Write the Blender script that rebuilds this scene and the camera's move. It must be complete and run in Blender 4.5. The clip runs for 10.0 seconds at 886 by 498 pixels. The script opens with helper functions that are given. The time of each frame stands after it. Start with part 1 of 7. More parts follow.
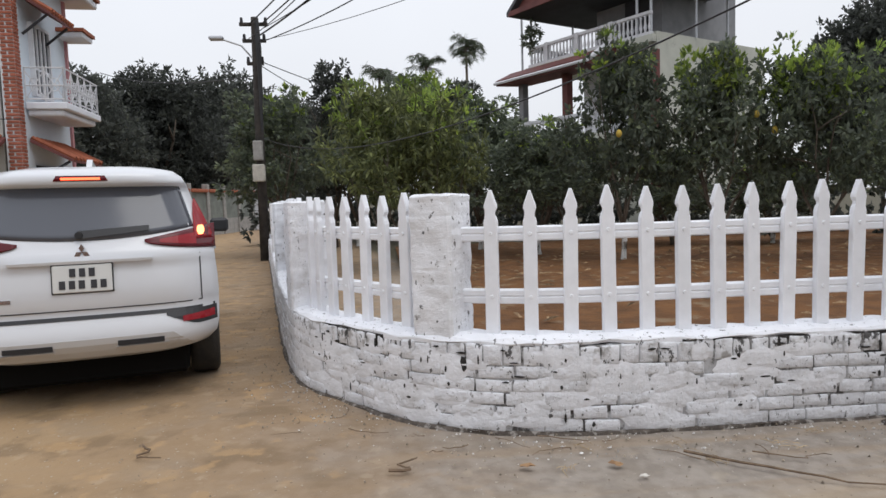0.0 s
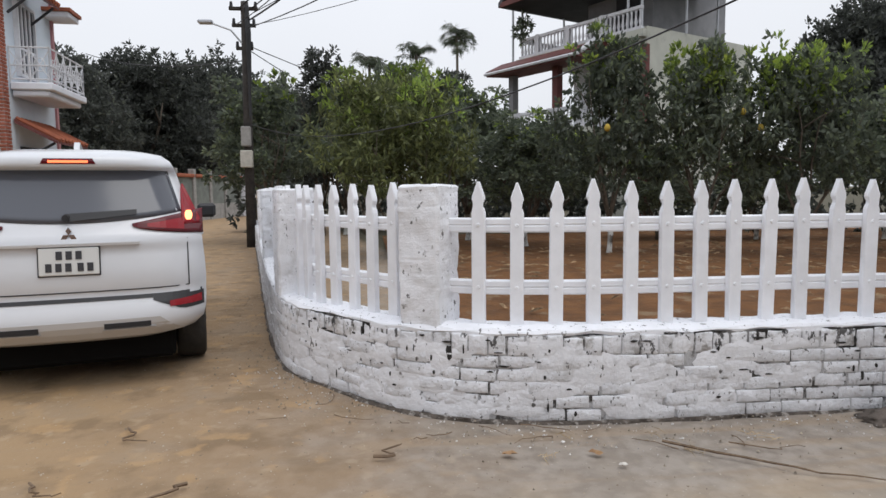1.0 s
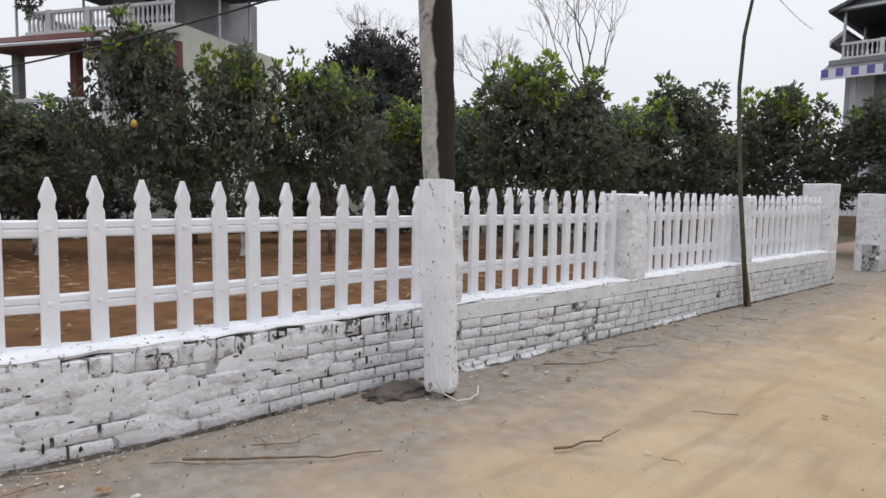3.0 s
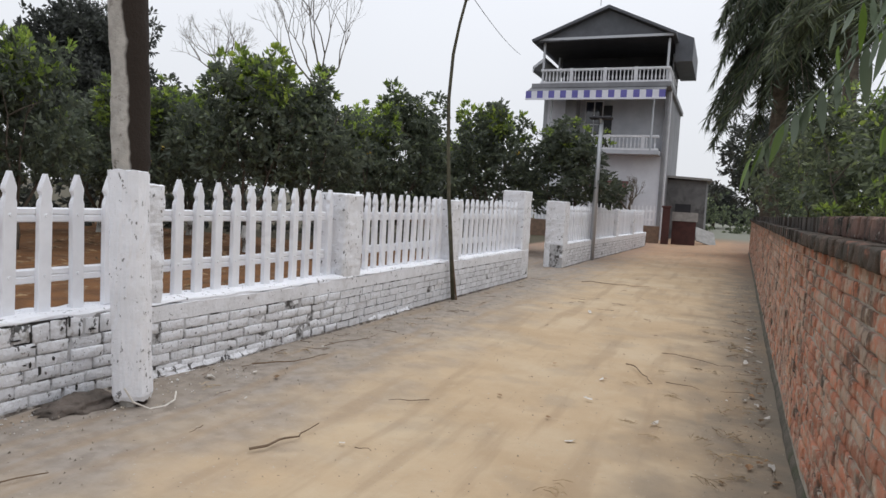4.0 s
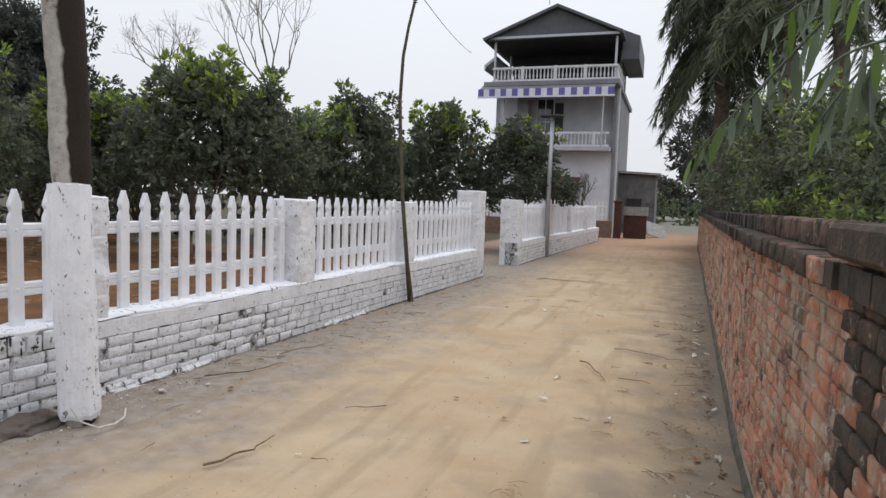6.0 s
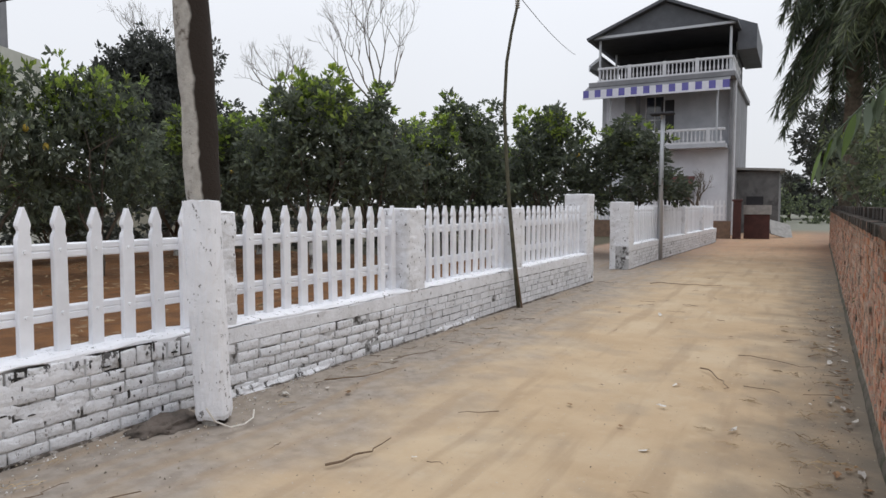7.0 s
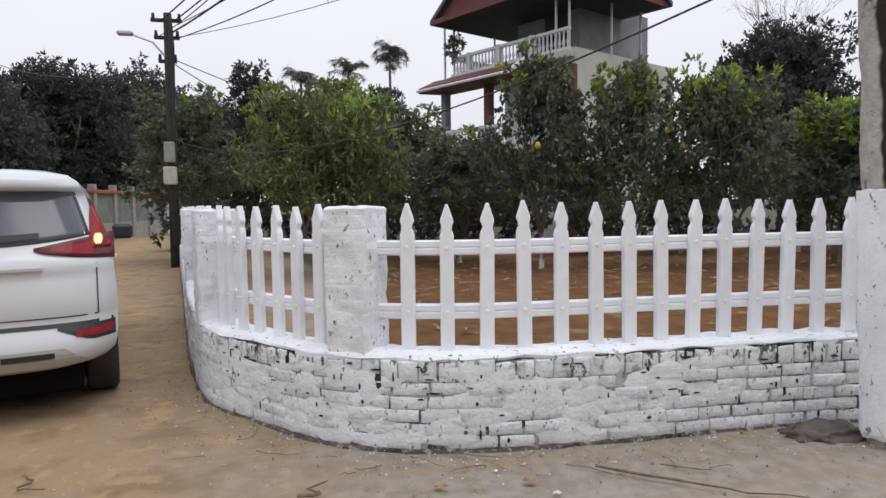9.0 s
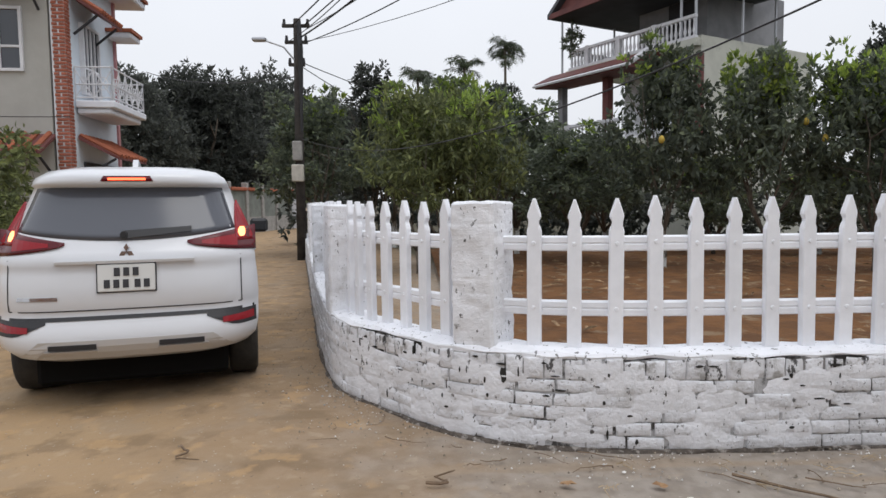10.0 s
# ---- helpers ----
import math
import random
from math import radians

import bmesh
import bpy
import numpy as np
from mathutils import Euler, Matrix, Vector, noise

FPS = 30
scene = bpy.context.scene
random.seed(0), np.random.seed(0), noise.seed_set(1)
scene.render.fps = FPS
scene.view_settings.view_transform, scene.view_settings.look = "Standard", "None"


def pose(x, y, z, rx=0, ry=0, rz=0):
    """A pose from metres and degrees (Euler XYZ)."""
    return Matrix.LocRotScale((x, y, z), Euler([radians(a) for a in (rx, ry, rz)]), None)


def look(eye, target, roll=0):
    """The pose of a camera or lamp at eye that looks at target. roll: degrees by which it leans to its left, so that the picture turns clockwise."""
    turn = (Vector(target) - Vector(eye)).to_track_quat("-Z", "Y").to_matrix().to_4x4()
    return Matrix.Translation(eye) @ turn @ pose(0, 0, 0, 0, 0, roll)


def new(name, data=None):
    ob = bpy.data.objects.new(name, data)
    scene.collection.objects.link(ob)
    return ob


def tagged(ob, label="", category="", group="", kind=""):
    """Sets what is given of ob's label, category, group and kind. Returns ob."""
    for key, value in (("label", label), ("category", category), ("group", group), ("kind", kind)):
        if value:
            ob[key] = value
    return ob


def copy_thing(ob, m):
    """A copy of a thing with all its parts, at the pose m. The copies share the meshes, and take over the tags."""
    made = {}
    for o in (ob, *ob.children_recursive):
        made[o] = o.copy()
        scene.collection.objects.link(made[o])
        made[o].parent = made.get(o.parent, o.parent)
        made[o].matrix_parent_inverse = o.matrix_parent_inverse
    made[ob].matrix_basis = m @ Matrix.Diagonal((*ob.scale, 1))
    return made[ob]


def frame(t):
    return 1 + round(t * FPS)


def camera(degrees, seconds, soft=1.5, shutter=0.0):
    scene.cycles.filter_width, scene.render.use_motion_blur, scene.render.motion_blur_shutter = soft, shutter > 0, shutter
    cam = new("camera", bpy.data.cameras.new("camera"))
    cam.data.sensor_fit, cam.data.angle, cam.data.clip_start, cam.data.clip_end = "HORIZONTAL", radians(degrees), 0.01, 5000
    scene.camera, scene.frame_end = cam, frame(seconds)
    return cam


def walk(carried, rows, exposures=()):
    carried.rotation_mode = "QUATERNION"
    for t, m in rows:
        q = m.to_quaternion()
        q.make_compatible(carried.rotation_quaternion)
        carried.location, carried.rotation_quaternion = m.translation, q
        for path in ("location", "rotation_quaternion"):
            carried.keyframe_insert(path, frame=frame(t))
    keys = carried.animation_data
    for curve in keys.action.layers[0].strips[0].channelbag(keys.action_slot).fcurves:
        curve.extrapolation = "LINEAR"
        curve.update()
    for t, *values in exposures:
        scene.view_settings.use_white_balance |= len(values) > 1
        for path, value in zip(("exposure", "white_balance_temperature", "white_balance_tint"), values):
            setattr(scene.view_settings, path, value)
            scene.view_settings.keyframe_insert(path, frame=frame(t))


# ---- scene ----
# camera and its walk
cam = camera(68.0, 10.0, soft=1.5)
ROWS = [
    (0, look((-0.022, -0.143, 1.384), (-2.008, 0.037, 1.235), -1.8)),
    (0.5, look((-0.014, -0.163, 1.389), (-2.001, -0.014, 1.218), -0.5)),
    (1, look((0.019, -0.152, 1.388), (-1.961, 0.067, 1.208), -0.6)),
    (1.5, look((0.014, -0.123, 1.395), (-1.935, 0.288, 1.215), -0.3)),
    (2, look((-0.003, -0.097, 1.393), (-1.93, 0.404, 1.203), 0.1)),
    (2.5, look((-0.025, -0.009, 1.386), (-1.816, 0.862, 1.21), 1.0)),
    (3, look((-0.075, 0.058, 1.374), (-1.493, 1.459, 1.209), 0.9)),
    (3.2, look((-0.033, 0.136, 1.374), (-1.281, 1.69, 1.216), 2.3)),
    (4.3, look((0.156, 0.153, 1.41), (-0.527, 2.027, 1.263), 2.5)),
    (4.5, look((0.163, 0.187, 1.413), (-0.483, 2.075, 1.27), 2.1)),
    (5, look((0.14, 0.18, 1.422), (-0.468, 2.08, 1.271), 1.4)),
    (5.2, look((0.161, 0.149, 1.435), (-0.442, 2.05, 1.278), 1.7)),
    (6.3, look((0.167, 0.133, 1.452), (-0.53, 2.003, 1.314), 1.4)),
    (6.5, look((0.17, 0.126, 1.441), (-0.582, 1.975, 1.309), 0.5)),
    (7, look((0.154, 0.122, 1.444), (-0.794, 1.878, 1.311), -0.0)),
    (7.5, look((0.116, 0.107, 1.432), (-1.056, 1.722, 1.306), 0.2)),
    (8, look((0.042, 0.066, 1.431), (-1.48, 1.359, 1.316), -0.1)),
    (8.5, look((-0.032, -0.014, 1.416), (-1.85, 0.81, 1.302), -0.4)),
    (9, look((-0.096, -0.094, 1.426), (-2.048, 0.32, 1.29), -0.8)),
    (9.5, look((-0.071, -0.171, 1.424), (-2.059, 0.003, 1.28), -0.5)),
    (10, look((-0.089, -0.185, 1.419), (-2.082, -0.107, 1.277), -0.7)),
]
walk(cam, ROWS)

# world, sun, exposure: bright overcast, zenith lighter than the horizon
world = bpy.data.worlds.new("overcast")
scene.world = world
world.use_nodes = True
wn, wl = world.node_tree.nodes, world.node_tree.links
bg = wn["Background"]
sky = wn.new("ShaderNodeTexSky")
sky.sky_type = 'NISHITA'
sky.sun_disc = False
sky.sun_elevation, sky.sun_rotation = radians(55), radians(50)
hsv = wn.new("ShaderNodeHueSaturation")
hsv.inputs["Saturation"].default_value = 0.25
hsv.inputs["Value"].default_value = 0.12
wl.new(sky.outputs[0], hsv.inputs["Color"])
tc = wn.new("ShaderNodeTexCoord")
sep = wn.new("ShaderNodeSeparateXYZ")
wl.new(tc.outputs["Generated"], sep.inputs[0])
ramp = wn.new("ShaderNodeValToRGB")
ramp.color_ramp.elements[0].position, ramp.color_ramp.elements[0].color = 0.0, (0.77, 0.79, 0.83, 1)
ramp.color_ramp.elements[1].position, ramp.color_ramp.elements[1].color = 1.0, (1.30, 1.36, 1.50, 1)
wl.new(sep.outputs[2], ramp.inputs[0])
cloud = wn.new("ShaderNodeTexNoise")
cloud.inputs["Scale"].default_value, cloud.inputs["Detail"].default_value = 2.2, 3
wl.new(tc.outputs["Generated"], cloud.inputs["Vector"])
cmap = wn.new("ShaderNodeMapRange")
cmap.inputs[3].default_value, cmap.inputs[4].default_value = 0.93, 1.07
wl.new(cloud.outputs[0], cmap.inputs[0])
cmul = wn.new("ShaderNodeMix")
cmul.data_type, cmul.blend_type = 'RGBA', 'MULTIPLY'
cmul.inputs[0].default_value = 1.0
wl.new(ramp.outputs[0], cmul.inputs[6])
wl.new(cmap.outputs[0], cmul.inputs[7])
cmix = wn.new("ShaderNodeMix")
cmix.data_type = 'RGBA'
cmix.inputs[0].default_value = 0.9
wl.new(hsv.outputs[0], cmix.inputs[6])
wl.new(cmul.outputs[2], cmix.inputs[7])
wl.new(cmix.outputs[2], bg.inputs[0])
bg.inputs[1].default_value = 1.0
sun = new("sun", bpy.data.lights.new("sun", 'SUN'))
sun.data.energy, sun.data.angle, sun.data.color = 0.95, radians(40), (1.0, 0.97, 0.93)
sun.matrix_world = look((10, 13, 45), (0, 0, 0))
scene.view_settings.exposure = 0.0

# ---------------------------------------------------------------- materials


def mat(name, c1, c2=None, scale=4.0, rough=0.8, bump=0.15, bscale=None, metal=0.0, c3=None, s3=0.7, t3=0.6, soft3=0.08, vary=0.0, island=0.0, spec=0.3, coat=0.0):
    """A noise-mixed surface: c1 to c2 at one scale, blotches of c3 at a second, with relief."""
    m = bpy.data.materials.new(name)
    m.use_nodes = True
    n, l = m.node_tree.nodes, m.node_tree.links
    b = n["Principled BSDF"]
    b.inputs["Roughness"].default_value, b.inputs["Metallic"].default_value = rough, metal
    b.inputs["Specular IOR Level"].default_value = spec
    b.inputs["Coat Weight"].default_value = coat
    geo = n.new("ShaderNodeNewGeometry")
    pos = geo.outputs["Position"]

    def noisy(sc, det=6.0):
        t = n.new("ShaderNodeTexNoise")
        t.inputs["Scale"].default_value, t.inputs["Detail"].default_value, t.inputs["Roughness"].default_value = sc, det, 0.62
        l.new(pos, t.inputs["Vector"])
        return t.outputs[0]

    def mixed(fac, a, c):
        x = n.new("ShaderNodeMix")
        x.data_type = 'RGBA'
        l.new(fac, x.inputs[0])
        for sock, v in ((x.inputs[6], a), (x.inputs[7], c)):
            if isinstance(v, tuple):
                sock.default_value = (*v, 1)
            else:
                l.new(v, sock)
        return x.outputs[2]

    def band(v, lo, hi):
        r = n.new("ShaderNodeMapRange")
        r.interpolation_type = 'SMOOTHSTEP'
        r.inputs[1].default_value, r.inputs[2].default_value = lo, hi
        l.new(v, r.inputs[0])
        return r.outputs[0]
    c2 = c2 or tuple(x * 0.8 for x in c1)
    col = mixed(band(noisy(scale), 0.3, 0.7), c1, c2)
    if c3:
        col = mixed(band(noisy(s3), t3 - soft3, t3 + soft3), col, c3)
    if vary or island:
        h = n.new("ShaderNodeHueSaturation")
        v = n.new("ShaderNodeMapRange")
        amount = vary or island
        v.inputs[3].default_value, v.inputs[4].default_value = 1 - amount, 1 + amount
        if vary:
            l.new(n.new("ShaderNodeObjectInfo").outputs["Random"], v.inputs[0])
        else:
            l.new(geo.outputs["Random Per Island"], v.inputs[0])
        l.new(v.outputs[0], h.inputs["Value"])
        l.new(col, h.inputs["Color"])
        col = h.outputs[0]
    l.new(col, b.inputs["Base Color"])
    if bump:
        bp = n.new("ShaderNodeBump")
        bp.inputs["Strength"].default_value, bp.inputs["Distance"].default_value = bump, 0.02
        l.new(noisy(bscale or scale * 6, 8.0), bp.inputs["Height"])
        l.new(bp.outputs[0], b.inputs["Normal"])
    m["mixed"] = 0
    return m


def stained(m, col, scale, lo, hi, amount=0.8, stretch=1.0):
    """Adds blotches or, with stretch, upright streaks of another colour."""
    n, l = m.node_tree.nodes, m.node_tree.links
    b = n["Principled BSDF"]
    old = b.inputs["Base Color"].links[0].from_socket
    mp = n.new("ShaderNodeMapping")
    mp.inputs["Scale"].default_value = (1, 1, 1 / stretch)
    mp.inputs["Location"].default_value = (scale, 2.7, 5.1)
    l.new(n.new("ShaderNodeNewGeometry").outputs["Position"], mp.inputs["Vector"])
    t = n.new("ShaderNodeTexNoise")
    t.inputs["Scale"].default_value, t.inputs["Detail"].default_value, t.inputs["Roughness"].default_value = scale, 8.0, 0.65
    l.new(mp.outputs[0], t.inputs["Vector"])
    r = n.new("ShaderNodeMapRange")
    r.interpolation_type = 'SMOOTHSTEP'
    for k, q in zip((1, 2, 3, 4), (lo, hi, 0.0, amount)):
        r.inputs[k].default_value = q
    l.new(t.outputs[0], r.inputs[0])
    x = n.new("ShaderNodeMix")
    x.data_type = 'RGBA'
    l.new(r.outputs[0], x.inputs[0])
    l.new(old, x.inputs[6])
    x.inputs[7].default_value = (*col, 1)
    l.new(x.outputs[2], b.inputs["Base Color"])
    return m


def leafy(name, dark, light, tip, gloss=0.45, tips=0.85):
    """Leaves, each with its own green; the lightest are young ones."""
    m = bpy.data.materials.new(name)
    m.use_nodes = True
    n, l = m.node_tree.nodes, m.node_tree.links
    b, out = n["Principled BSDF"], n["Material Output"]
    geo = n.new("ShaderNodeNewGeometry")
    r = n.new("ShaderNodeValToRGB")
    e = r.color_ramp.elements
    e[0].position, e[0].color = 0.0, (*dark, 1)
    e[1].position, e[1].color = tips - 0.05, (*light, 1)
    e.new(1.0).color = (*tip, 1)
    l.new(geo.outputs["Random Per Island"], r.inputs[0])
    h = n.new("ShaderNodeHueSaturation")
    v = n.new("ShaderNodeMapRange")
    v.inputs[3].default_value, v.inputs[4].default_value = 0.75, 1.25
    l.new(n.new("ShaderNodeObjectInfo").outputs["Random"], v.inputs[0])
    l.new(v.outputs[0], h.inputs["Value"])
    l.new(r.outputs[0], h.inputs["Color"])
    l.new(h.outputs[0], b.inputs["Base Color"])
    b.inputs["Roughness"].default_value = gloss + 0.02
    b.inputs["Specular IOR Level"].default_value = 0.42
    tr = n.new("ShaderNodeBsdfTranslucent")
    l.new(h.outputs[0], tr.inputs[0])
    mx = n.new("ShaderNodeMixShader")
    mx.inputs[0].default_value = 0.46
    l.new(b.outputs[0], mx.inputs[1])
    l.new(tr.outputs[0], mx.inputs[2])
    l.new(mx.outputs[0], out.inputs["Surface"])
    return m


def plain(name, col, rough=0.5, metal=0.0, emit=0.0, spec=0.5, coat=0.0):
    m = bpy.data.materials.new(name)
    m.use_nodes = True
    b = m.node_tree.nodes["Principled BSDF"]
    b.inputs["Base Color"].default_value = (*col, 1)
    b.inputs["Roughness"].default_value, b.inputs["Metallic"].default_value = rough, metal
    b.inputs["Specular IOR Level"].default_value, b.inputs["Coat Weight"].default_value = spec, coat
    if emit:
        b.inputs["Emission Color"].default_value = (*col, 1)
        b.inputs["Emission Strength"].default_value = emit
    return m


M_PAINT = mat("white_paint_concrete", (0.84, 0.85, 0.885), (0.76, 0.77, 0.80), 5, 0.8, 0.4, 40, c3=(0.36, 0.35, 0.34), s3=17, t3=0.69, soft3=0.03)
M_PICKET = mat("white_gloss_paint", (0.84, 0.85, 0.88), (0.78, 0.79, 0.82), 9, 0.55, 0.05, 90, vary=0.05)
M_BRICKW = mat("whitewashed_brick", (0.82, 0.83, 0.86), (0.70, 0.705, 0.725), 6, 0.85, 1.0, 24, c3=(0.3, 0.29, 0.28), s3=36, t3=0.64, soft3=0.06, vary=0.07)
M_BRICKWS = mat("whitewashed_brick_far", (0.82, 0.83, 0.86), (0.70, 0.705, 0.725), 6, 0.85, 1.0, 24, c3=(0.3, 0.29, 0.28), s3=36, t3=0.64, soft3=0.06, island=0.07)
M_JOINT = mat("whitewashed_mortar", (0.55, 0.55, 0.56), (0.33, 0.33, 0.33), 9, 0.9, 0.6, 50, c3=(0.08, 0.075, 0.07), s3=9.0, t3=0.54, soft3=0.05)
M_PILLAR = mat("whitewashed_plaster", (0.84, 0.85, 0.88), (0.73, 0.735, 0.755), 6, 0.85, 0.6, 26, c3=(0.22, 0.21, 0.2), s3=13, t3=0.68, soft3=0.04)
M_RED = mat("red_brick", (0.5, 0.2, 0.12), (0.38, 0.18, 0.12), 9, 0.9, 0.9, 34, c3=(0.35, 0.29, 0.23), s3=11, t3=0.565, soft3=0.1, vary=0.27)
M_REDS = mat("red_brick_far", (0.55, 0.245, 0.155), (0.44, 0.23, 0.16), 9, 0.9, 0.9, 34, c3=(0.38, 0.32, 0.26), s3=11, t3=0.54, soft3=0.1, island=0.27)
M_MORTAR = mat("grey_mortar", (0.46, 0.41, 0.34), (0.33, 0.29, 0.24), 8, 0.95, 0.6, 45, c3=(0.12, 0.115, 0.095), s3=2.2, t3=0.6)
M_MOSS = mat("mossy_dark_brick", (0.105, 0.075, 0.058), (0.05, 0.045, 0.036), 8, 0.95, 0.8, 45, c3=(0.22, 0.105, 0.075), s3=7, t3=0.62, soft3=0.05, vary=0.3)
for brick in (M_RED, M_REDS):
    stained(brick, (0.075, 0.065, 0.052), 3.6, 0.53, 0.63, 0.85, 1.6)
    stained(brick, (0.46, 0.37, 0.29), 9.0, 0.47, 0.62, 0.75)
    stained(brick, (0.56, 0.22, 0.085), 1.3, 0.55, 0.66, 0.65)
    stained(brick, (0.06, 0.054, 0.046), 7.5, 0.575, 0.63, 0.8, 1.7)
    stained(brick, (0.5, 0.46, 0.39), 17.0, 0.585, 0.64, 0.8)
stained(M_MORTAR, (0.08, 0.075, 0.06), 3.2, 0.54, 0.66, 0.8, 2.0)
M_COPE = mat("weathered_coping_brick", (0.2, 0.12, 0.095), (0.1, 0.07, 0.058), 10, 0.95, 0.8, 45, c3=(0.04, 0.037, 0.03), s3=6, t3=0.55, soft3=0.06, vary=0.35)
stained(M_COPE, (0.42, 0.4, 0.36), 26.0, 0.6, 0.66, 0.75)
stained(M_MOSS, (0.38, 0.37, 0.33), 22.0, 0.62, 0.7, 0.7)
stained(M_MOSS, (0.03, 0.03, 0.025), 5.0, 0.52, 0.65, 0.5)
for white in (M_BRICKW, M_BRICKWS, M_PILLAR):
    stained(white, (0.5, 0.49, 0.48), 4.5, 0.55, 0.7, 0.6)
    stained(white, (0.07, 0.066, 0.062), 23.0, 0.625, 0.65, 0.9, 1.5)
stained(M_PAINT, (0.1, 0.095, 0.09), 24.0, 0.605, 0.635, 0.85, 1.6)
M_GAPW = mat("dark_open_joint", (0.3, 0.29, 0.29), (0.2, 0.2, 0.2), 9, 0.95, 0.5, 50, c3=(0.03, 0.028, 0.026), s3=5.0, t3=0.46, soft3=0.05)
M_HEADW = mat("chipped_whitewashed_brick", (0.82, 0.83, 0.86), (0.70, 0.705, 0.725), 6, 0.85, 1.0, 24, c3=(0.42, 0.41, 0.4), s3=9, t3=0.6, soft3=0.06, vary=0.07)
stained(M_HEADW, (0.05, 0.047, 0.044), 17.0, 0.565, 0.6, 0.92, 1.8)
M_SOIL = mat("tilled_brown_soil", (0.17, 0.078, 0.028), (0.10, 0.047, 0.02), 3, 0.95, 1.0, 14, c3=(0.2, 0.135, 0.08), s3=2.6, t3=0.62, soft3=0.05)
M_ORCH = mat("orchard_floor", (0.085, 0.07, 0.04), (0.05, 0.055, 0.025), 2, 0.95, 1.0, 9)
M_BARK = mat("grey_bark", (0.17, 0.14, 0.11), (0.09, 0.075, 0.06), 8, 0.9, 0.6, 30)
M_LIME = mat("limewashed_bark", (0.7, 0.7, 0.68), (0.5, 0.5, 0.48), 8, 0.9, 0.4, 30)
M_LEAF = leafy("pomelo_leaves", (0.088, 0.105, 0.08), (0.145, 0.17, 0.112), (0.22, 0.26, 0.13), 0.46, 0.9)
M_LEAFB = leafy("young_pomelo_leaves", (0.13, 0.18, 0.045), (0.26, 0.36, 0.075), (0.42, 0.5, 0.09), 0.42, 0.7)
M_LEAFL = leafy("olive_green_leaves", (0.08, 0.095, 0.045), (0.19, 0.215, 0.085), (0.34, 0.38, 0.14), 0.5, 0.84)
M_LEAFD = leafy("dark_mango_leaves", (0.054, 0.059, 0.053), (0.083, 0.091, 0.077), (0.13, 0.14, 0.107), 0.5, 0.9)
M_PALM = leafy("palm_leaflets", (0.042, 0.054, 0.037), (0.095, 0.12, 0.068), (0.13, 0.16, 0.07), 0.5, 0.85)
M_BLADE = leafy("broad_palm_leaves", (0.1, 0.135, 0.085), (0.18, 0.225, 0.15), (0.27, 0.31, 0.22), 0.25, 0.8)
M_BLADEY = leafy("fresh_palm_leaves", (0.09, 0.15, 0.03), (0.17, 0.26, 0.05), (0.26, 0.34, 0.09), 0.25, 0.8)
M_LEAFG = leafy("grey_green_leaves", (0.065, 0.08, 0.056), (0.165, 0.195, 0.115), (0.26, 0.31, 0.13), 0.45, 0.88)
M_CONC = mat("weathered_concrete", (0.36, 0.35, 0.33), (0.26, 0.25, 0.24), 5, 0.9, 0.3, 40)
M_POLE = mat("dark_utility_pole", (0.06, 0.052, 0.046), (0.032, 0.029, 0.027), 6, 0.9, 0.4, 30)
M_CABLE = plain("black_cable", (0.02, 0.02, 0.022), 0.6)
M_STEEL = plain("galvanised_steel", (0.45, 0.46, 0.48), 0.45, 0.6)
M_GLASS = plain("dark_window_glass", (0.03, 0.035, 0.045), 0.08, 0.0, spec=0.8)
M_TWIG = mat("dry_twig", (0.22, 0.155, 0.105), (0.13, 0.09, 0.06), 20, 0.9, 0.3)
M_STRAW = mat("dry_leaf", (0.27, 0.17, 0.09), (0.19, 0.11, 0.06), 20, 0.9, 0.3, vary=0.5)
M_PALE = mat("pale_litter", (0.6, 0.57, 0.52), (0.45, 0.42, 0.38), 20, 0.9, 0.3, vary=0.2)


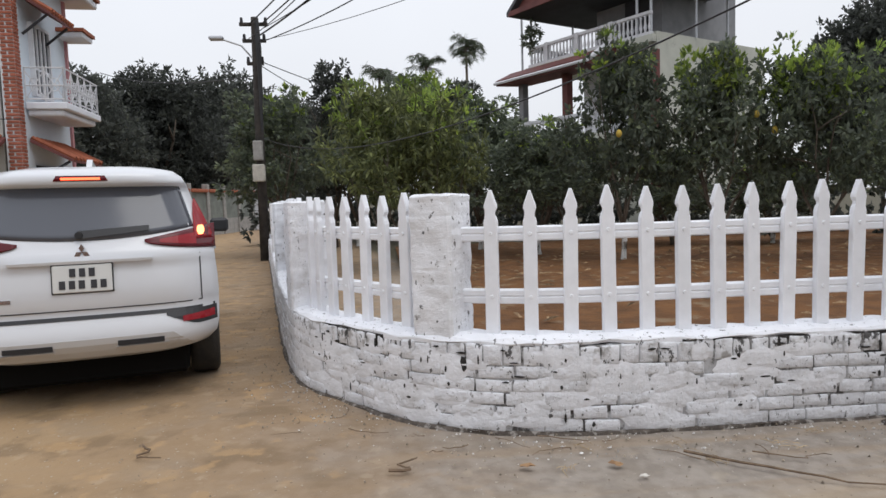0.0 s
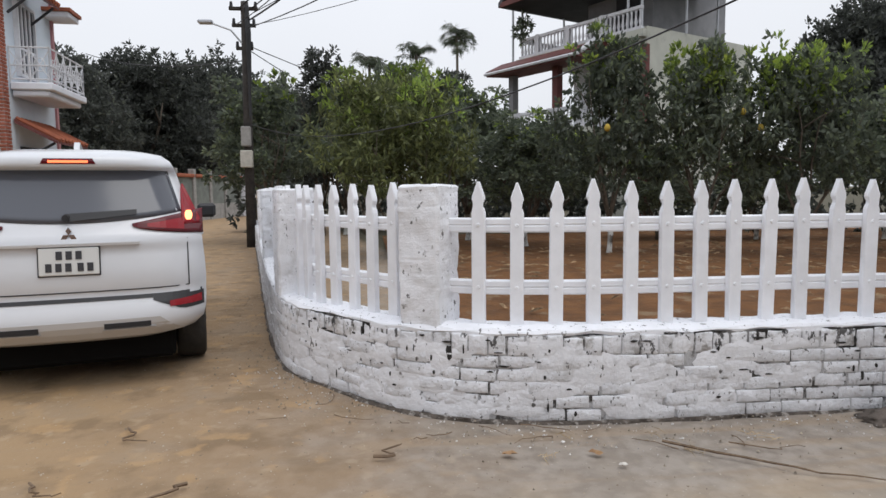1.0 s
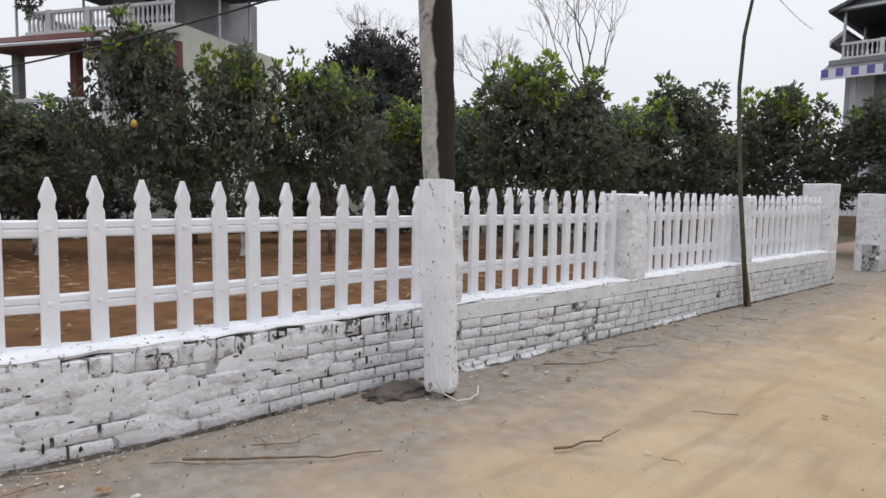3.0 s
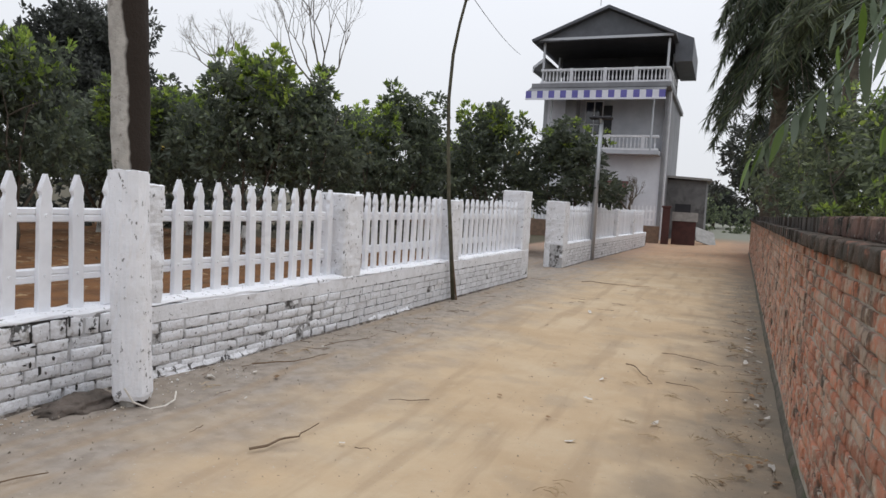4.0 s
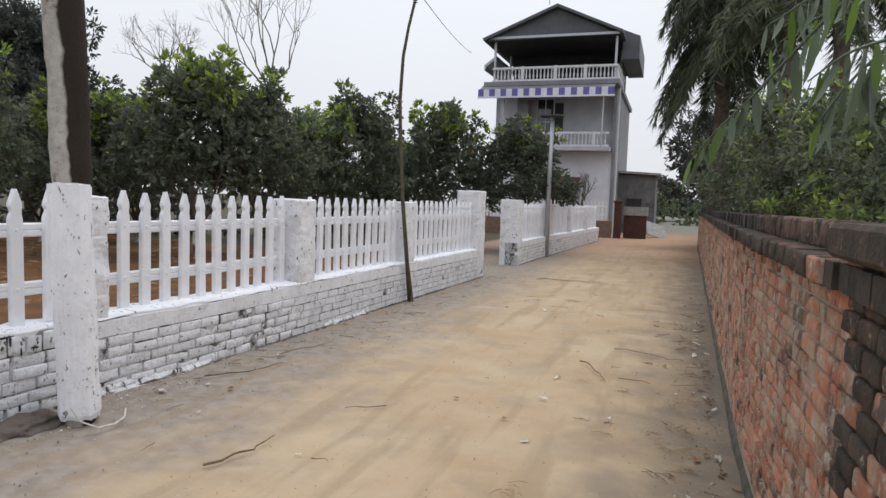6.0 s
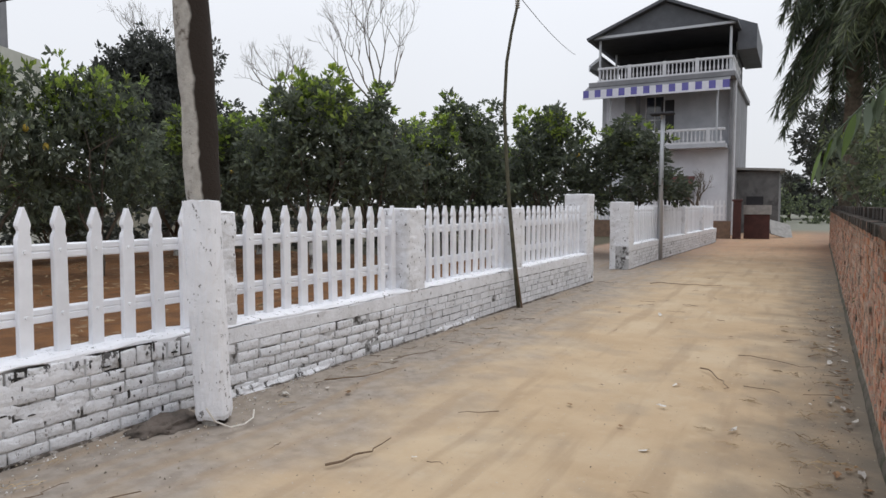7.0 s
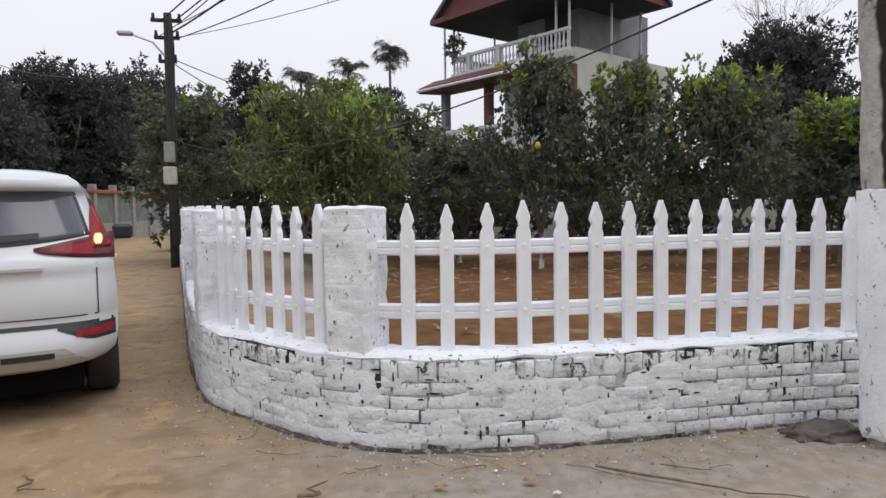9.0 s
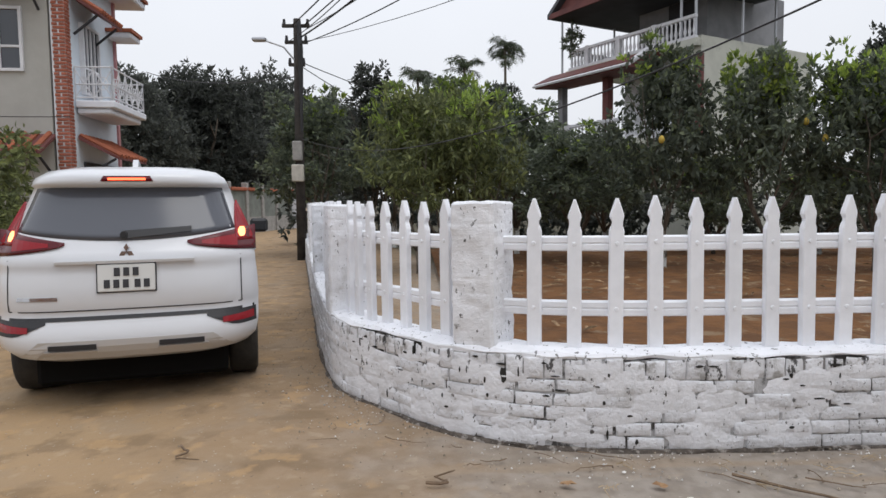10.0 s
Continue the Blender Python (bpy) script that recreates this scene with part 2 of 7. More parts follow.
def ground_material():
    """Trodden tan clay, grey and gritty along the two walls, with haze and tree shade tinted in."""
    m = mat("clay_road", (0.47, 0.35, 0.222), (0.41, 0.30, 0.185), 1.6, 0.93, 0.4, 26, c3=(0.49, 0.385, 0.26), s3=1.0, t3=0.56, soft3=0.16)
    n, l = m.node_tree.nodes, m.node_tree.links
    b = n["Principled BSDF"]
    old = b.inputs["Base Color"].links[0].from_socket
    geo = n.new("ShaderNodeNewGeometry")
    s = n.new("ShaderNodeSeparateXYZ")
    l.new(geo.outputs["Position"], s.inputs[0])

    def op(kind, a, c):
        x = n.new("ShaderNodeMath")
        x.operation = kind
        for sock, v in zip(x.inputs, (a, c)):
            if isinstance(v, (int, float)):
                sock.default_value = v
            else:
                l.new(v, sock)
        return x.outputs[0]

    def noisy(sc, det=5.0):
        t = n.new("ShaderNodeTexNoise")
        t.inputs["Scale"].default_value, t.inputs["Detail"].default_value = sc, det
        l.new(geo.outputs["Position"], t.inputs["Vector"])
        return t.outputs[0]

    def ranged(v, lo, hi, a=0.0, c=1.0):
        r = n.new("ShaderNodeMapRange")
        r.interpolation_type = 'SMOOTHSTEP'
        for k, q in zip((1, 2, 3, 4), (lo, hi, a, c)):
            r.inputs[k].default_value = q
        l.new(v, r.inputs[0])
        return r.outputs[0]

    def mixed(fac, a, c):
        x = n.new("ShaderNodeMix")
        x.data_type = 'RGBA'
        l.new(fac, x.inputs[0])
        l.new(a, x.inputs[6])
        if isinstance(c, tuple):
            x.inputs[7].default_value = (*c, 1)
        else:
            l.new(c, x.inputs[7])
        return x.outputs[2]
    wob = ranged(noisy(2.4), 0.2, 0.8, -0.4, 0.4)
    d1 = op('MAXIMUM', op('ADD', s.outputs[0], 3.45), op('SUBTRACT', op('MULTIPLY', s.outputs[0], 0.18), op('ADD', s.outputs[1], -0.12)))
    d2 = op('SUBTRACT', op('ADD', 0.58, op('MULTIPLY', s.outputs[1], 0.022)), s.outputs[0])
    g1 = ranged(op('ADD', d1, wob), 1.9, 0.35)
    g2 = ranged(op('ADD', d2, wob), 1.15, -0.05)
    grit = n.new("ShaderNodeMix")
    grit.data_type = 'RGBA'
    l.new(ranged(noisy(9), 0.35, 0.65), grit.inputs[0])
    grit.inputs[6].default_value, grit.inputs[7].default_value = (0.285, 0.258, 0.232, 1), (0.20, 0.18, 0.162, 1)
    c = mixed(op('MULTIPLY', g1, 0.85), old, grit.outputs[2])
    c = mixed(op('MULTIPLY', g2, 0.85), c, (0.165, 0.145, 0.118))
    # Damp orange clay in the side lane; its dark tone includes the car's shade.
    damp = ranged(op('ADD', s.outputs[1], wob), 0.9, -1.2)
    c = mixed(op('MULTIPLY', damp, 0.72), c, (0.285, 0.18, 0.088))
    c = mixed(op('MULTIPLY', damp, ranged(noisy(2.6, 8.0), 0.5, 0.64, 0.0, 0.6)), c, (0.17, 0.115, 0.066))
    c = mixed(op('MULTIPLY', damp, ranged(noisy(4.1, 8.0), 0.55, 0.66, 0.0, 0.6)), c, (0.42, 0.27, 0.135))
    c = mixed(op('MULTIPLY', ranged(op('ADD', s.outputs[1], op('MULTIPLY', wob, 6.0)), 13.0, 27.0), 0.6), c, (0.36, 0.19, 0.11))
    mp = n.new("ShaderNodeMapping")
    mp.inputs["Scale"].default_value = (5.0, 0.55, 1.0)
    mp.inputs["Rotation"].default_value = (0, 0, 0.06)
    l.new(geo.outputs["Position"], mp.inputs["Vector"])
    ruts = n.new("ShaderNodeTexNoise")
    ruts.inputs["Scale"].default_value, ruts.inputs["Detail"].default_value = 1.0, 7.0
    l.new(mp.outputs[0], ruts.inputs["Vector"])
    c = mixed(op('MULTIPLY', ranged(ruts.outputs[0], 0.5, 0.66), 0.45), c, (0.30, 0.215, 0.135))
    c = mixed(op('MULTIPLY', ranged(noisy(6.5), 0.58, 0.72), 0.18), c, (0.56, 0.46, 0.33))
    c = mixed(op('MULTIPLY', ranged(noisy(1.7, 9.0), 0.52, 0.66), 0.3), c, (0.26, 0.215, 0.165))
    c = mixed(ranged(noisy(45, 2), 0.70, 0.76), c, (0.42, 0.38, 0.32))
    c = mixed(ranged(noisy(33, 2), 0.71, 0.77), c, (0.16, 0.12, 0.085))
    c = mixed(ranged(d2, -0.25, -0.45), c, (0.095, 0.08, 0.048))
    # Grey-green tint puts distant haze into the ground past the lane's end.
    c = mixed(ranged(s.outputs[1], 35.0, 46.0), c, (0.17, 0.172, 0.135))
    # Dark colour well behind the fence stands for the orchard trees' shade.
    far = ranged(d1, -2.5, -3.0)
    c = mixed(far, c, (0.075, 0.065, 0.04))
    l.new(c, b.inputs["Base Color"])
    return m


M_GROUND = ground_material()

# ---------------------------------------------------------------- mesh helpers


def finish(bm, smooth=False):
    me = bpy.data.meshes.new("m")
    bmesh.ops.recalc_face_normals(bm, faces=bm.faces)
    for f in bm.faces:
        f.smooth = smooth
    bm.to_mesh(me)
    bm.free()
    return me


def part(name, data, material, parent=None, label="", smooth=False):
    """Links a bmesh or a mesh as one object, under a thing or a part."""
    me = finish(data, smooth) if isinstance(data, bmesh.types.BMesh) else data
    me.name = name
    if material and not me.materials:
        me.materials.append(material)
    ob = new(name, me)
    if parent:
        ob.parent = parent
    if label:
        ob["label"] = label
    return ob


def thing(name, m, label, category, group="", kind=""):
    ob = new(name)
    ob.matrix_basis = m
    ob.empty_display_size = 0.1
    return tagged(ob, label, category, group, kind)


def box(bm, x0, y0, z0, x1, y1, z1, bevel=0.0, m=None, taper=1.0):
    """An axis-aligned box, its edges rounded by bevel, optionally moved by m; taper narrows its top."""
    cx, cy = (x0 + x1) / 2, (y0 + y1) / 2
    vs = []
    for z, k in ((z0, 1.0), (z1, taper)):
        for x, y in ((x0, y0), (x1, y0), (x1, y1), (x0, y1)):
            v = Vector((cx + (x - cx) * k, cy + (y - cy) * k, z))
            vs.append(bm.verts.new(m @ v if m else v))
    fs = [bm.faces.new([vs[i] for i in q]) for q in ((3, 2, 1, 0), (4, 5, 6, 7), (0, 1, 5, 4), (1, 2, 6, 5), (2, 3, 7, 6), (3, 0, 4, 7))]
    if bevel:
        es = list({e for f in fs for e in f.edges})
        bmesh.ops.bevel(bm, geom=es, offset=bevel, segments=1, affect='EDGES', clamp_overlap=True)
    return bm


def boxed(*a, **k):
    return box(bmesh.new(), *a, **k)


def tube(bm, pts, radii, sides=8, cap=True):
    """A round tube through the points, with a radius at each."""
    pts = [Vector(p) for p in pts]
    if isinstance(radii, (int, float)):
        radii = [radii] * len(pts)
    rings = []
    up = Vector((0.13, 0.31, 0.94)).normalized()
    for i, (p, r) in enumerate(zip(pts, [float(q) for q in radii])):
        d = (pts[min(i + 1, len(pts) - 1)] - pts[max(i - 1, 0)]).normalized()
        a = d.cross(up if abs(d.dot(up)) < 0.95 else Vector((1, 0, 0))).normalized()
        c = d.cross(a)
        rings.append([bm.verts.new(p + r * (math.cos(t) * a + math.sin(t) * c)) for t in (2 * math.pi * k / sides for k in range(sides))])
    for a, c in zip(rings, rings[1:]):
        for k in range(sides):
            bm.faces.new((a[k], a[(k + 1) % sides], c[(k + 1) % sides], c[k]))
    if cap:
        bm.faces.new(rings[0][::-1])
        bm.faces.new(rings[-1])
    return bm


def tubed(*a, **k):
    return tube(bmesh.new(), *a, **k)


def prism(bm, outline, d0, d1, axis='y', m=None):
    """A polygon of (a, z) pushed from d0 to d1 along an axis."""
    def at(a, z, d):
        v = Vector((a, d, z)) if axis == 'y' else Vector((d, a, z))
        return m @ v if m else v
    f0 = [bm.verts.new(at(a, z, d0)) for a, z in outline]
    f1 = [bm.verts.new(at(a, z, d1)) for a, z in outline]
    bm.faces.new(f0)
    bm.faces.new(f1[::-1])
    for i in range(len(outline)):
        j = (i + 1) % len(outline)
        bm.faces.new((f0[j], f0[i], f1[i], f1[j]))
    return bm


def sag(a, c, drop, n=14):
    a, c = Vector(a), Vector(c)
    return [a.lerp(c, k / n) - Vector((0, 0, drop * 4 * (k / n) * (1 - k / n))) for k in range(n + 1)]


def leaf_mesh(rng, centres, axes, length, width, jitter=0.35, fold=0.18):
    """Many folded leaves: one island of two triangles each."""
    n = len(centres)
    ax = axes / np.maximum(np.linalg.norm(axes, axis=1, keepdims=True), 1e-6)
    side = np.cross(ax, rng.normal(size=(n, 3)))
    side /= np.maximum(np.linalg.norm(side, axis=1, keepdims=True), 1e-6)
    nor = np.cross(ax, side)
    ln = (length * (1 + jitter * rng.uniform(-1, 1, n)))[:, None]
    wd = (width * (1 + jitter * rng.uniform(-1, 1, n)))[:, None]
    v = np.empty((n, 4, 3))
    v[:, 0] = centres - ax * ln * 0.5
    v[:, 1] = centres + side * wd * 0.5 + nor * wd * fold
    v[:, 2] = centres + ax * ln * 0.5
    v[:, 3] = centres - side * wd * 0.5 + nor * wd * fold
    idx = np.arange(n)[:, None] * 4
    tri = np.concatenate([idx + [0, 1, 2], idx + [0, 2, 3]], 1).reshape(-1, 3)
    me = bpy.data.meshes.new("leaves")
    me.vertices.add(n * 4)
    me.vertices.foreach_set("co", v.ravel())
    me.loops.add(len(tri) * 3)
    me.loops.foreach_set("vertex_index", tri.ravel().astype(np.int32))
    me.polygons.add(len(tri))
    me.polygons.foreach_set("loop_start", np.arange(0, len(tri) * 3, 3, dtype=np.int32))
    me.update(calc_edges=True)
    return me


def lobes_leaves(rng, lobes, n, inner=0.45, droop=0.3, tuft=12, size=0.13):
    """Leaf places and directions in tufts, spread through a crown made of ellipsoid lobes, densest towards their skins."""
    k = max(1, n // tuft)
    vol = np.array([q[3] * q[4] + q[4] * q[5] + q[3] * q[5] for q in lobes])
    pick = rng.choice(len(lobes), k, p=vol / vol.sum())
    lb = np.array(lobes)[pick]
    d = rng.normal(size=(k, 3))
    d /= np.linalg.norm(d, axis=1, keepdims=True)
    r = inner + (1.04 - inner) * rng.uniform(0, 1, k) ** 0.55
    c = np.repeat(lb[:, :3] + d * lb[:, 3:] * r[:, None], tuft, axis=0)
    ax = np.repeat(d, tuft, axis=0) * 0.7 + rng.normal(size=(k * tuft, 3)) * 0.75
    ax[:, 2] -= droop
    ax /= np.linalg.norm(ax, axis=1, keepdims=True)
    return c + ax * size * rng.uniform(0.3, 1.2, (k * tuft, 1)), ax

# ---------------------------------------------------------------- ground


def build_ground():
    xs = np.concatenate([[-900, -300, -120, -60, -40], np.arange(-30, 8, 0.5), [12, 25, 60, 150, 400, 900]])
    ys = np.concatenate([[-900, -300, -100, -40, -20], np.arange(-12, 40, 0.5), [50, 80, 150, 400, 900]])
    bm = bmesh.new()
    rows = []
    for y in ys:
        row = []
        for x in xs:
            z = 0.0
            if -30 < x < 8 and -12 < y < 40:
                z = 0.022 * noise.noise((x * 0.7, y * 0.7, 3)) + 0.012 * noise.noise((x * 2.1, y * 2.1, 8)) - 0.008
            row.append(bm.verts.new((x, y, z)))
        rows.append(row)
    for a, c in zip(rows, rows[1:]):
        for i in range(len(xs) - 1):
            bm.faces.new((a[i], a[i + 1], c[i + 1], c[i]))
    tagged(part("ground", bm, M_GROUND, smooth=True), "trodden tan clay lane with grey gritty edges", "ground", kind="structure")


build_ground()

# front face of the white wall, from far down the side lane round the corner to the gate
FACE = [(-19.4, -3.5), (-14.3, -2.55), (-8.4, -1.5), (-6.35, -1.11), (-5.15, -0.82), (-4.5, -0.38), (-4.11, -0.06), (-3.83, 0.39), (-3.7, 0.87),
        (-3.66, 1.32), (-3.65, 1.85), (-3.64, 2.5), (-3.6, 3.3), (-3.53, 4.1), (-3.46, 5.0), (-3.44, 6.2), (-3.4, 8.0), (-3.33, 10.0), (-3.24, 12.4)]
FACE2 = [(-3.15, 15.0), (-3.1, 17.5), (-2.9, 22.0), (-2.66, 28.1)]


class Line:
    """A smooth plan line, by length along it."""

    def __init__(self, pts):
        p = np.array(pts, float)
        p = np.vstack([2 * p[0] - p[1], p, 2 * p[-1] - p[-2]])
        out = []
        for i in range(1, len(p) - 2):
            n = max(4, int(np.linalg.norm(p[i + 1] - p[i]) / 0.08))
            for t in np.linspace(0, 1, n, endpoint=False):
                a, b, c, d = p[i - 1:i + 3]
                out.append(0.5 * (2 * b + (c - a) * t + (2 * a - 5 * b + 4 * c - d) * t ** 2 + (3 * b - a - 3 * c + d) * t ** 3))
        out.append(p[-2])
        self.p = np.array(out)
        self.s = np.concatenate([[0], np.cumsum(np.linalg.norm(np.diff(self.p, axis=0), axis=1))])
        self.length = self.s[-1]

    def at(self, s):
        x, y = np.interp(s, self.s, self.p[:, 0]), np.interp(s, self.s, self.p[:, 1])
        e = 0.06
        dx = np.interp(s + e, self.s, self.p[:, 0]) - np.interp(s - e, self.s, self.p[:, 0])
        dy = np.interp(s + e, self.s, self.p[:, 1]) - np.interp(s - e, self.s, self.p[:, 1])
        q = math.hypot(dx, dy)
        return x, y, dx / q, dy / q

    def near(self, x, y):
        return self.s[np.argmin((self.p[:, 0] - x) ** 2 + (self.p[:, 1] - y) ** 2)]

    def stand(self, s, back=0.0, z=0.0):
        """Pose on the line: local x along it, local y away from the road, set back by that much."""
        x, y, tx, ty = self.at(s)
        return Matrix.Translation((x - ty * back, y + tx * back, z)) @ Matrix.Rotation(math.atan2(ty, tx), 4, 'Z')


L1, L2 = Line(FACE), Line(FACE2)
WALL_H = 0.55


def sweep(line, s0, s1, profile, step=0.12, wobble=0.0, seed=0.0):
    """A closed (set-back, height) profile pushed along a plan line."""
    bm = bmesh.new()
    n = max(2, int((s1 - s0) / step))
    rings = []
    for k in range(n + 1):
        s = s0 + (s1 - s0) * k / n
        ring = []
        for i, (b, z) in enumerate(profile):
            w = wobble * noise.noise((s * 5, i * 3.3 + seed, z * 7)) if wobble else 0.0
            m = line.stand(s, b + w, z + (w if z > 0.02 else 0))
            ring.append(bm.verts.new(m.translation))
        rings.append(ring)
    for a, c in zip(rings, rings[1:]):
        for i in range(len(profile)):
            j = (i + 1) % len(profile)
            bm.faces.new((a[i], a[j], c[j], c[i]))
    bm.faces.new(rings[0])
    bm.faces.new(rings[-1][::-1])
    return bm


def brick_mesh(rng, lx, ly, lz, mat_, round_=0.006, rough=0.003):
    """A worn brick: a softly bulging, rounded face and plain sides. Local -y is its face."""
    bm = bmesh.new()
    off = rng.uniform(0, 50)
    us, ws = (0, 0.035, 0.36, 0.68, 0.965, 1), (0, 0.1, 0.5, 0.9, 1)
    grid = []
    for w in ws:
        row = []
        for u in us:
            edge = (u in (0, 1)) + (w in (0, 1))
            x, z = (u - 0.5) * lx, w * lz
            q = noise.noise_vector((x * 14 + off, z * 18, off)) * rough * 1.6
            row.append(bm.verts.new((x + q.x * 0.7, edge * round_ * 0.75 + q.y, z + q.z * 0.7)))
        grid.append(row)
    for a, c in zip(grid, grid[1:]):
        for i in range(len(us) - 1):
            bm.faces.new((a[i], a[i + 1], c[i + 1], c[i]))
    rim = grid[0] + [r[-1] for r in grid[1:]] + grid[-1][-2::-1] + [r[0] for r in grid[-2:0:-1]]
    back = [bm.verts.new((v.co.x, ly, v.co.z)) for v in rim]
    for i in range(len(rim)):
        j = (i + 1) % len(rim)
        bm.faces.new((rim[j], rim[i], back[i], back[j]))
    me = finish(bm, True)
    me.materials.append(mat_)
    return me


# ---------------------------------------------------------------- white wall

PILLARS = [  # place along the wall, width, depth, top, turn of the pillar against the wall
    (L1, L1.near(-12.0, -2.1), 0.36, 0.36, 1.41, 0), (L1, L1.near(-8.6, -1.5), 0.36, 0.36, 1.41, 0), (L1, L1.near(-5.54, -0.93), 0.42, 0.36, 1.41, 0),
    (L1, L1.near(-3.86, 0.12) - 0.037, 0.29, 0.29, 1.42, -2), (L1, L1.near(-3.6, 3.6), 0.26, 0.3, 1.40, 0), (L1, L1.near(-3.46, 6.2), 0.36, 0.34, 1.41, 0),
    (L1, L1.near(-3.37, 8.95), 0.34, 0.34, 1.41, 0), (L1, L1.near(-3.25, 12.2), 0.44, 0.44, 1.65, 0),
    (L2, L2.near(-3.15, 15.25), 0.44, 0.44, 1.52, 0), (L2, L2.near(-3.08, 18.6), 0.3, 0.3, 1.40, 0), (L2, L2.near(-2.95, 21.8), 0.3, 0.3, 1.40, 0), (L2, L2.near(-2.8, 25.0), 0.3, 0.3, 1.40, 0)]


def wall_base(name, line, s0, s1):
    core = [(0.006, -0.08), (0.006, WALL_H - 0.035), (0.30, WALL_H - 0.035), (0.30, -0.08)]
    w = part(name, sweep(line, s0, s1, core, wobble=0.004), M_JOINT)
    tagged(w, "low whitewashed brick wall with dark gaps", "wall", kind="structure")
    cap = [(0.002, WALL_H - 0.014), (0.016, WALL_H + 0.002), (0.1, WALL_H + 0.014), (0.2, WALL_H + 0.014), (0.305, WALL_H), (0.305, WALL_H - 0.032), (0.012, WALL_H - 0.032)]
    part("coping", sweep(line, s0, s1, cap, step=0.03, wobble=0.017, seed=4), M_PAINT, w, "thick white painted mortar coping")
    return w


WALL_A = wall_base("wall_corner", L1, 0.0, L1.length)
WALL_B = wall_base("wall_past_gate", L2, 0.0, L2.length)


def pillar(line, s, w, d, top, turn):
    z0 = WALL_H - 0.02 if top < 1.5 else -0.05
    bm, rings = bmesh.new(), []
    e, n = 0.018, 5
    side = [(-0.5 + e / w, 0)] + [(-0.5 + k / n, 0) for k in range(1, n)] + [(0.5 - e / w, 0)]
    loop = []
    for k in range(4):
        loop += [(u * (w if k % 2 == 0 else d), -(d if k % 2 == 0 else w) / 2, 90 * k) for u, _ in side]
    for z in list(np.arange(z0, top - 0.02, 0.0165)) + [top - 0.012, top]:
        course = (z - 0.55) / 0.0825
        gap = max(0.0, 1 - abs(course - round(course)) / 0.16)
        ring = []
        for a, c, q in loop:
            p = Matrix.Rotation(radians(q), 3, 'Z') @ Vector((a, c, 0))
            g = 0.002 * gap * max(0.0, 0.55 + noise.noise((p.x * 6 + s, p.y * 6, z * 5)) * 1.5) + (0.012 if z == top else 0)
            p = p * (1 - g / (w / 2)) + Vector((0, d / 2 + 0.004, z))
            ring.append(bm.verts.new(p + 0.006 * noise.noise_vector(p * 19 + Vector((s * 5, 2, 0))) + 0.008 * noise.noise_vector(p * 7 + Vector((s * 3, 0, 0)))))
        rings.append(ring)
    for a, c in zip(rings, rings[1:]):
        for i in range(len(loop)):
            j = (i + 1) % len(loop)
            bm.faces.new((a[i], a[j], c[j], c[i]))
    bm.faces.new(rings[-1])
    bm.faces.new(rings[0][::-1])
    ob = part("brick_pillar", bm, M_PILLAR)
    ob.matrix_basis = line.stand(s, 0.165 if turn else 0.0) @ Matrix.Rotation(radians(turn), 4, 'Z') @ Matrix.Translation((0, -d / 2 if turn else 0, 0))
    return tagged(ob, "whitewashed square brick gate pillar" if top > 1.5 else "whitewashed square brick fence pillar", "pillar", "fence pillars")


for p in PILLARS:
    pillar(*p)


def picket_mesh():
    half = [(0.041, 0.0), (0.041, 0.69), (0.035, 0.712), (0.025, 0.73), (0.025, 0.745), (0.039, 0.772), (0.037, 0.79), (0.006, 0.88)]
    outline = half + [(-a, z) for a, z in reversed(half)]
    bm = prism(bmesh.new(), outline, 0.0, 0.042)
    bmesh.ops.bevel(bm, geom=[e for e in bm.edges if abs(e.verts[0].co.y - e.verts[1].co.y) < 1e-6 and e.verts[0].co.y < 0.01], offset=0.006, segments=1, affect='EDGES')
    for z in (0.235, 0.618):
        tube(bm, [(0, 0.004, z), (0, -0.007, z)], [0.014, 0.010], 8)
    me = finish(bm)
    me.materials.append(M_PICKET)
    return me


PICKET = picket_mesh()
RAIL = [(0.0, -0.045), (-0.012, -0.036), (-0.012, -0.008), (-0.004, 0.0), (-0.012, 0.008), (-0.012, 0.036), (0.0, 0.045), (0.03, 0.045), (0.03, -0.045)]


def fence_panel(line, s0, s1, n, back=0.12, label="white painted picket fence panel on low wall", lead=0.0, bend=0.0, bulge=0.0):
    mid = (s0 + s1) / 2
    m0 = line.stand(mid, back, WALL_H)
    p = thing("picket_fence_panel", m0, label, "fence panel", "picket fence panels")
    inv = m0.inverted()
    for z in (0.235, 0.618):
        bm = sweep(line, s0 - lead, s1, [(back + 0.052 + b, WALL_H + z + h) for b, h in RAIL], step=0.25)
        bm.transform(inv)
        part("rail", bm, M_PICKET, p)
    for k in range(n):
        f = (k + 0.5) / n
        s = s0 + (s1 - s0) * f + bend * math.sin(2 * math.pi * f) + bulge * math.sin(math.pi * f)
        q = new("picket", PICKET)
        q.parent = p
        q.matrix_basis = inv @ line.stand(s, back, WALL_H + 0.006) @ pose(0, 0, 0, random.uniform(-0.6, 0.6), random.uniform(-0.7, 0.7), random.uniform(-3, 3)) @ Matrix.Diagonal((1, 1, random.uniform(0.985, 1.01), 1))
    return p


CORNER = next(p for p in PILLARS if p[5])


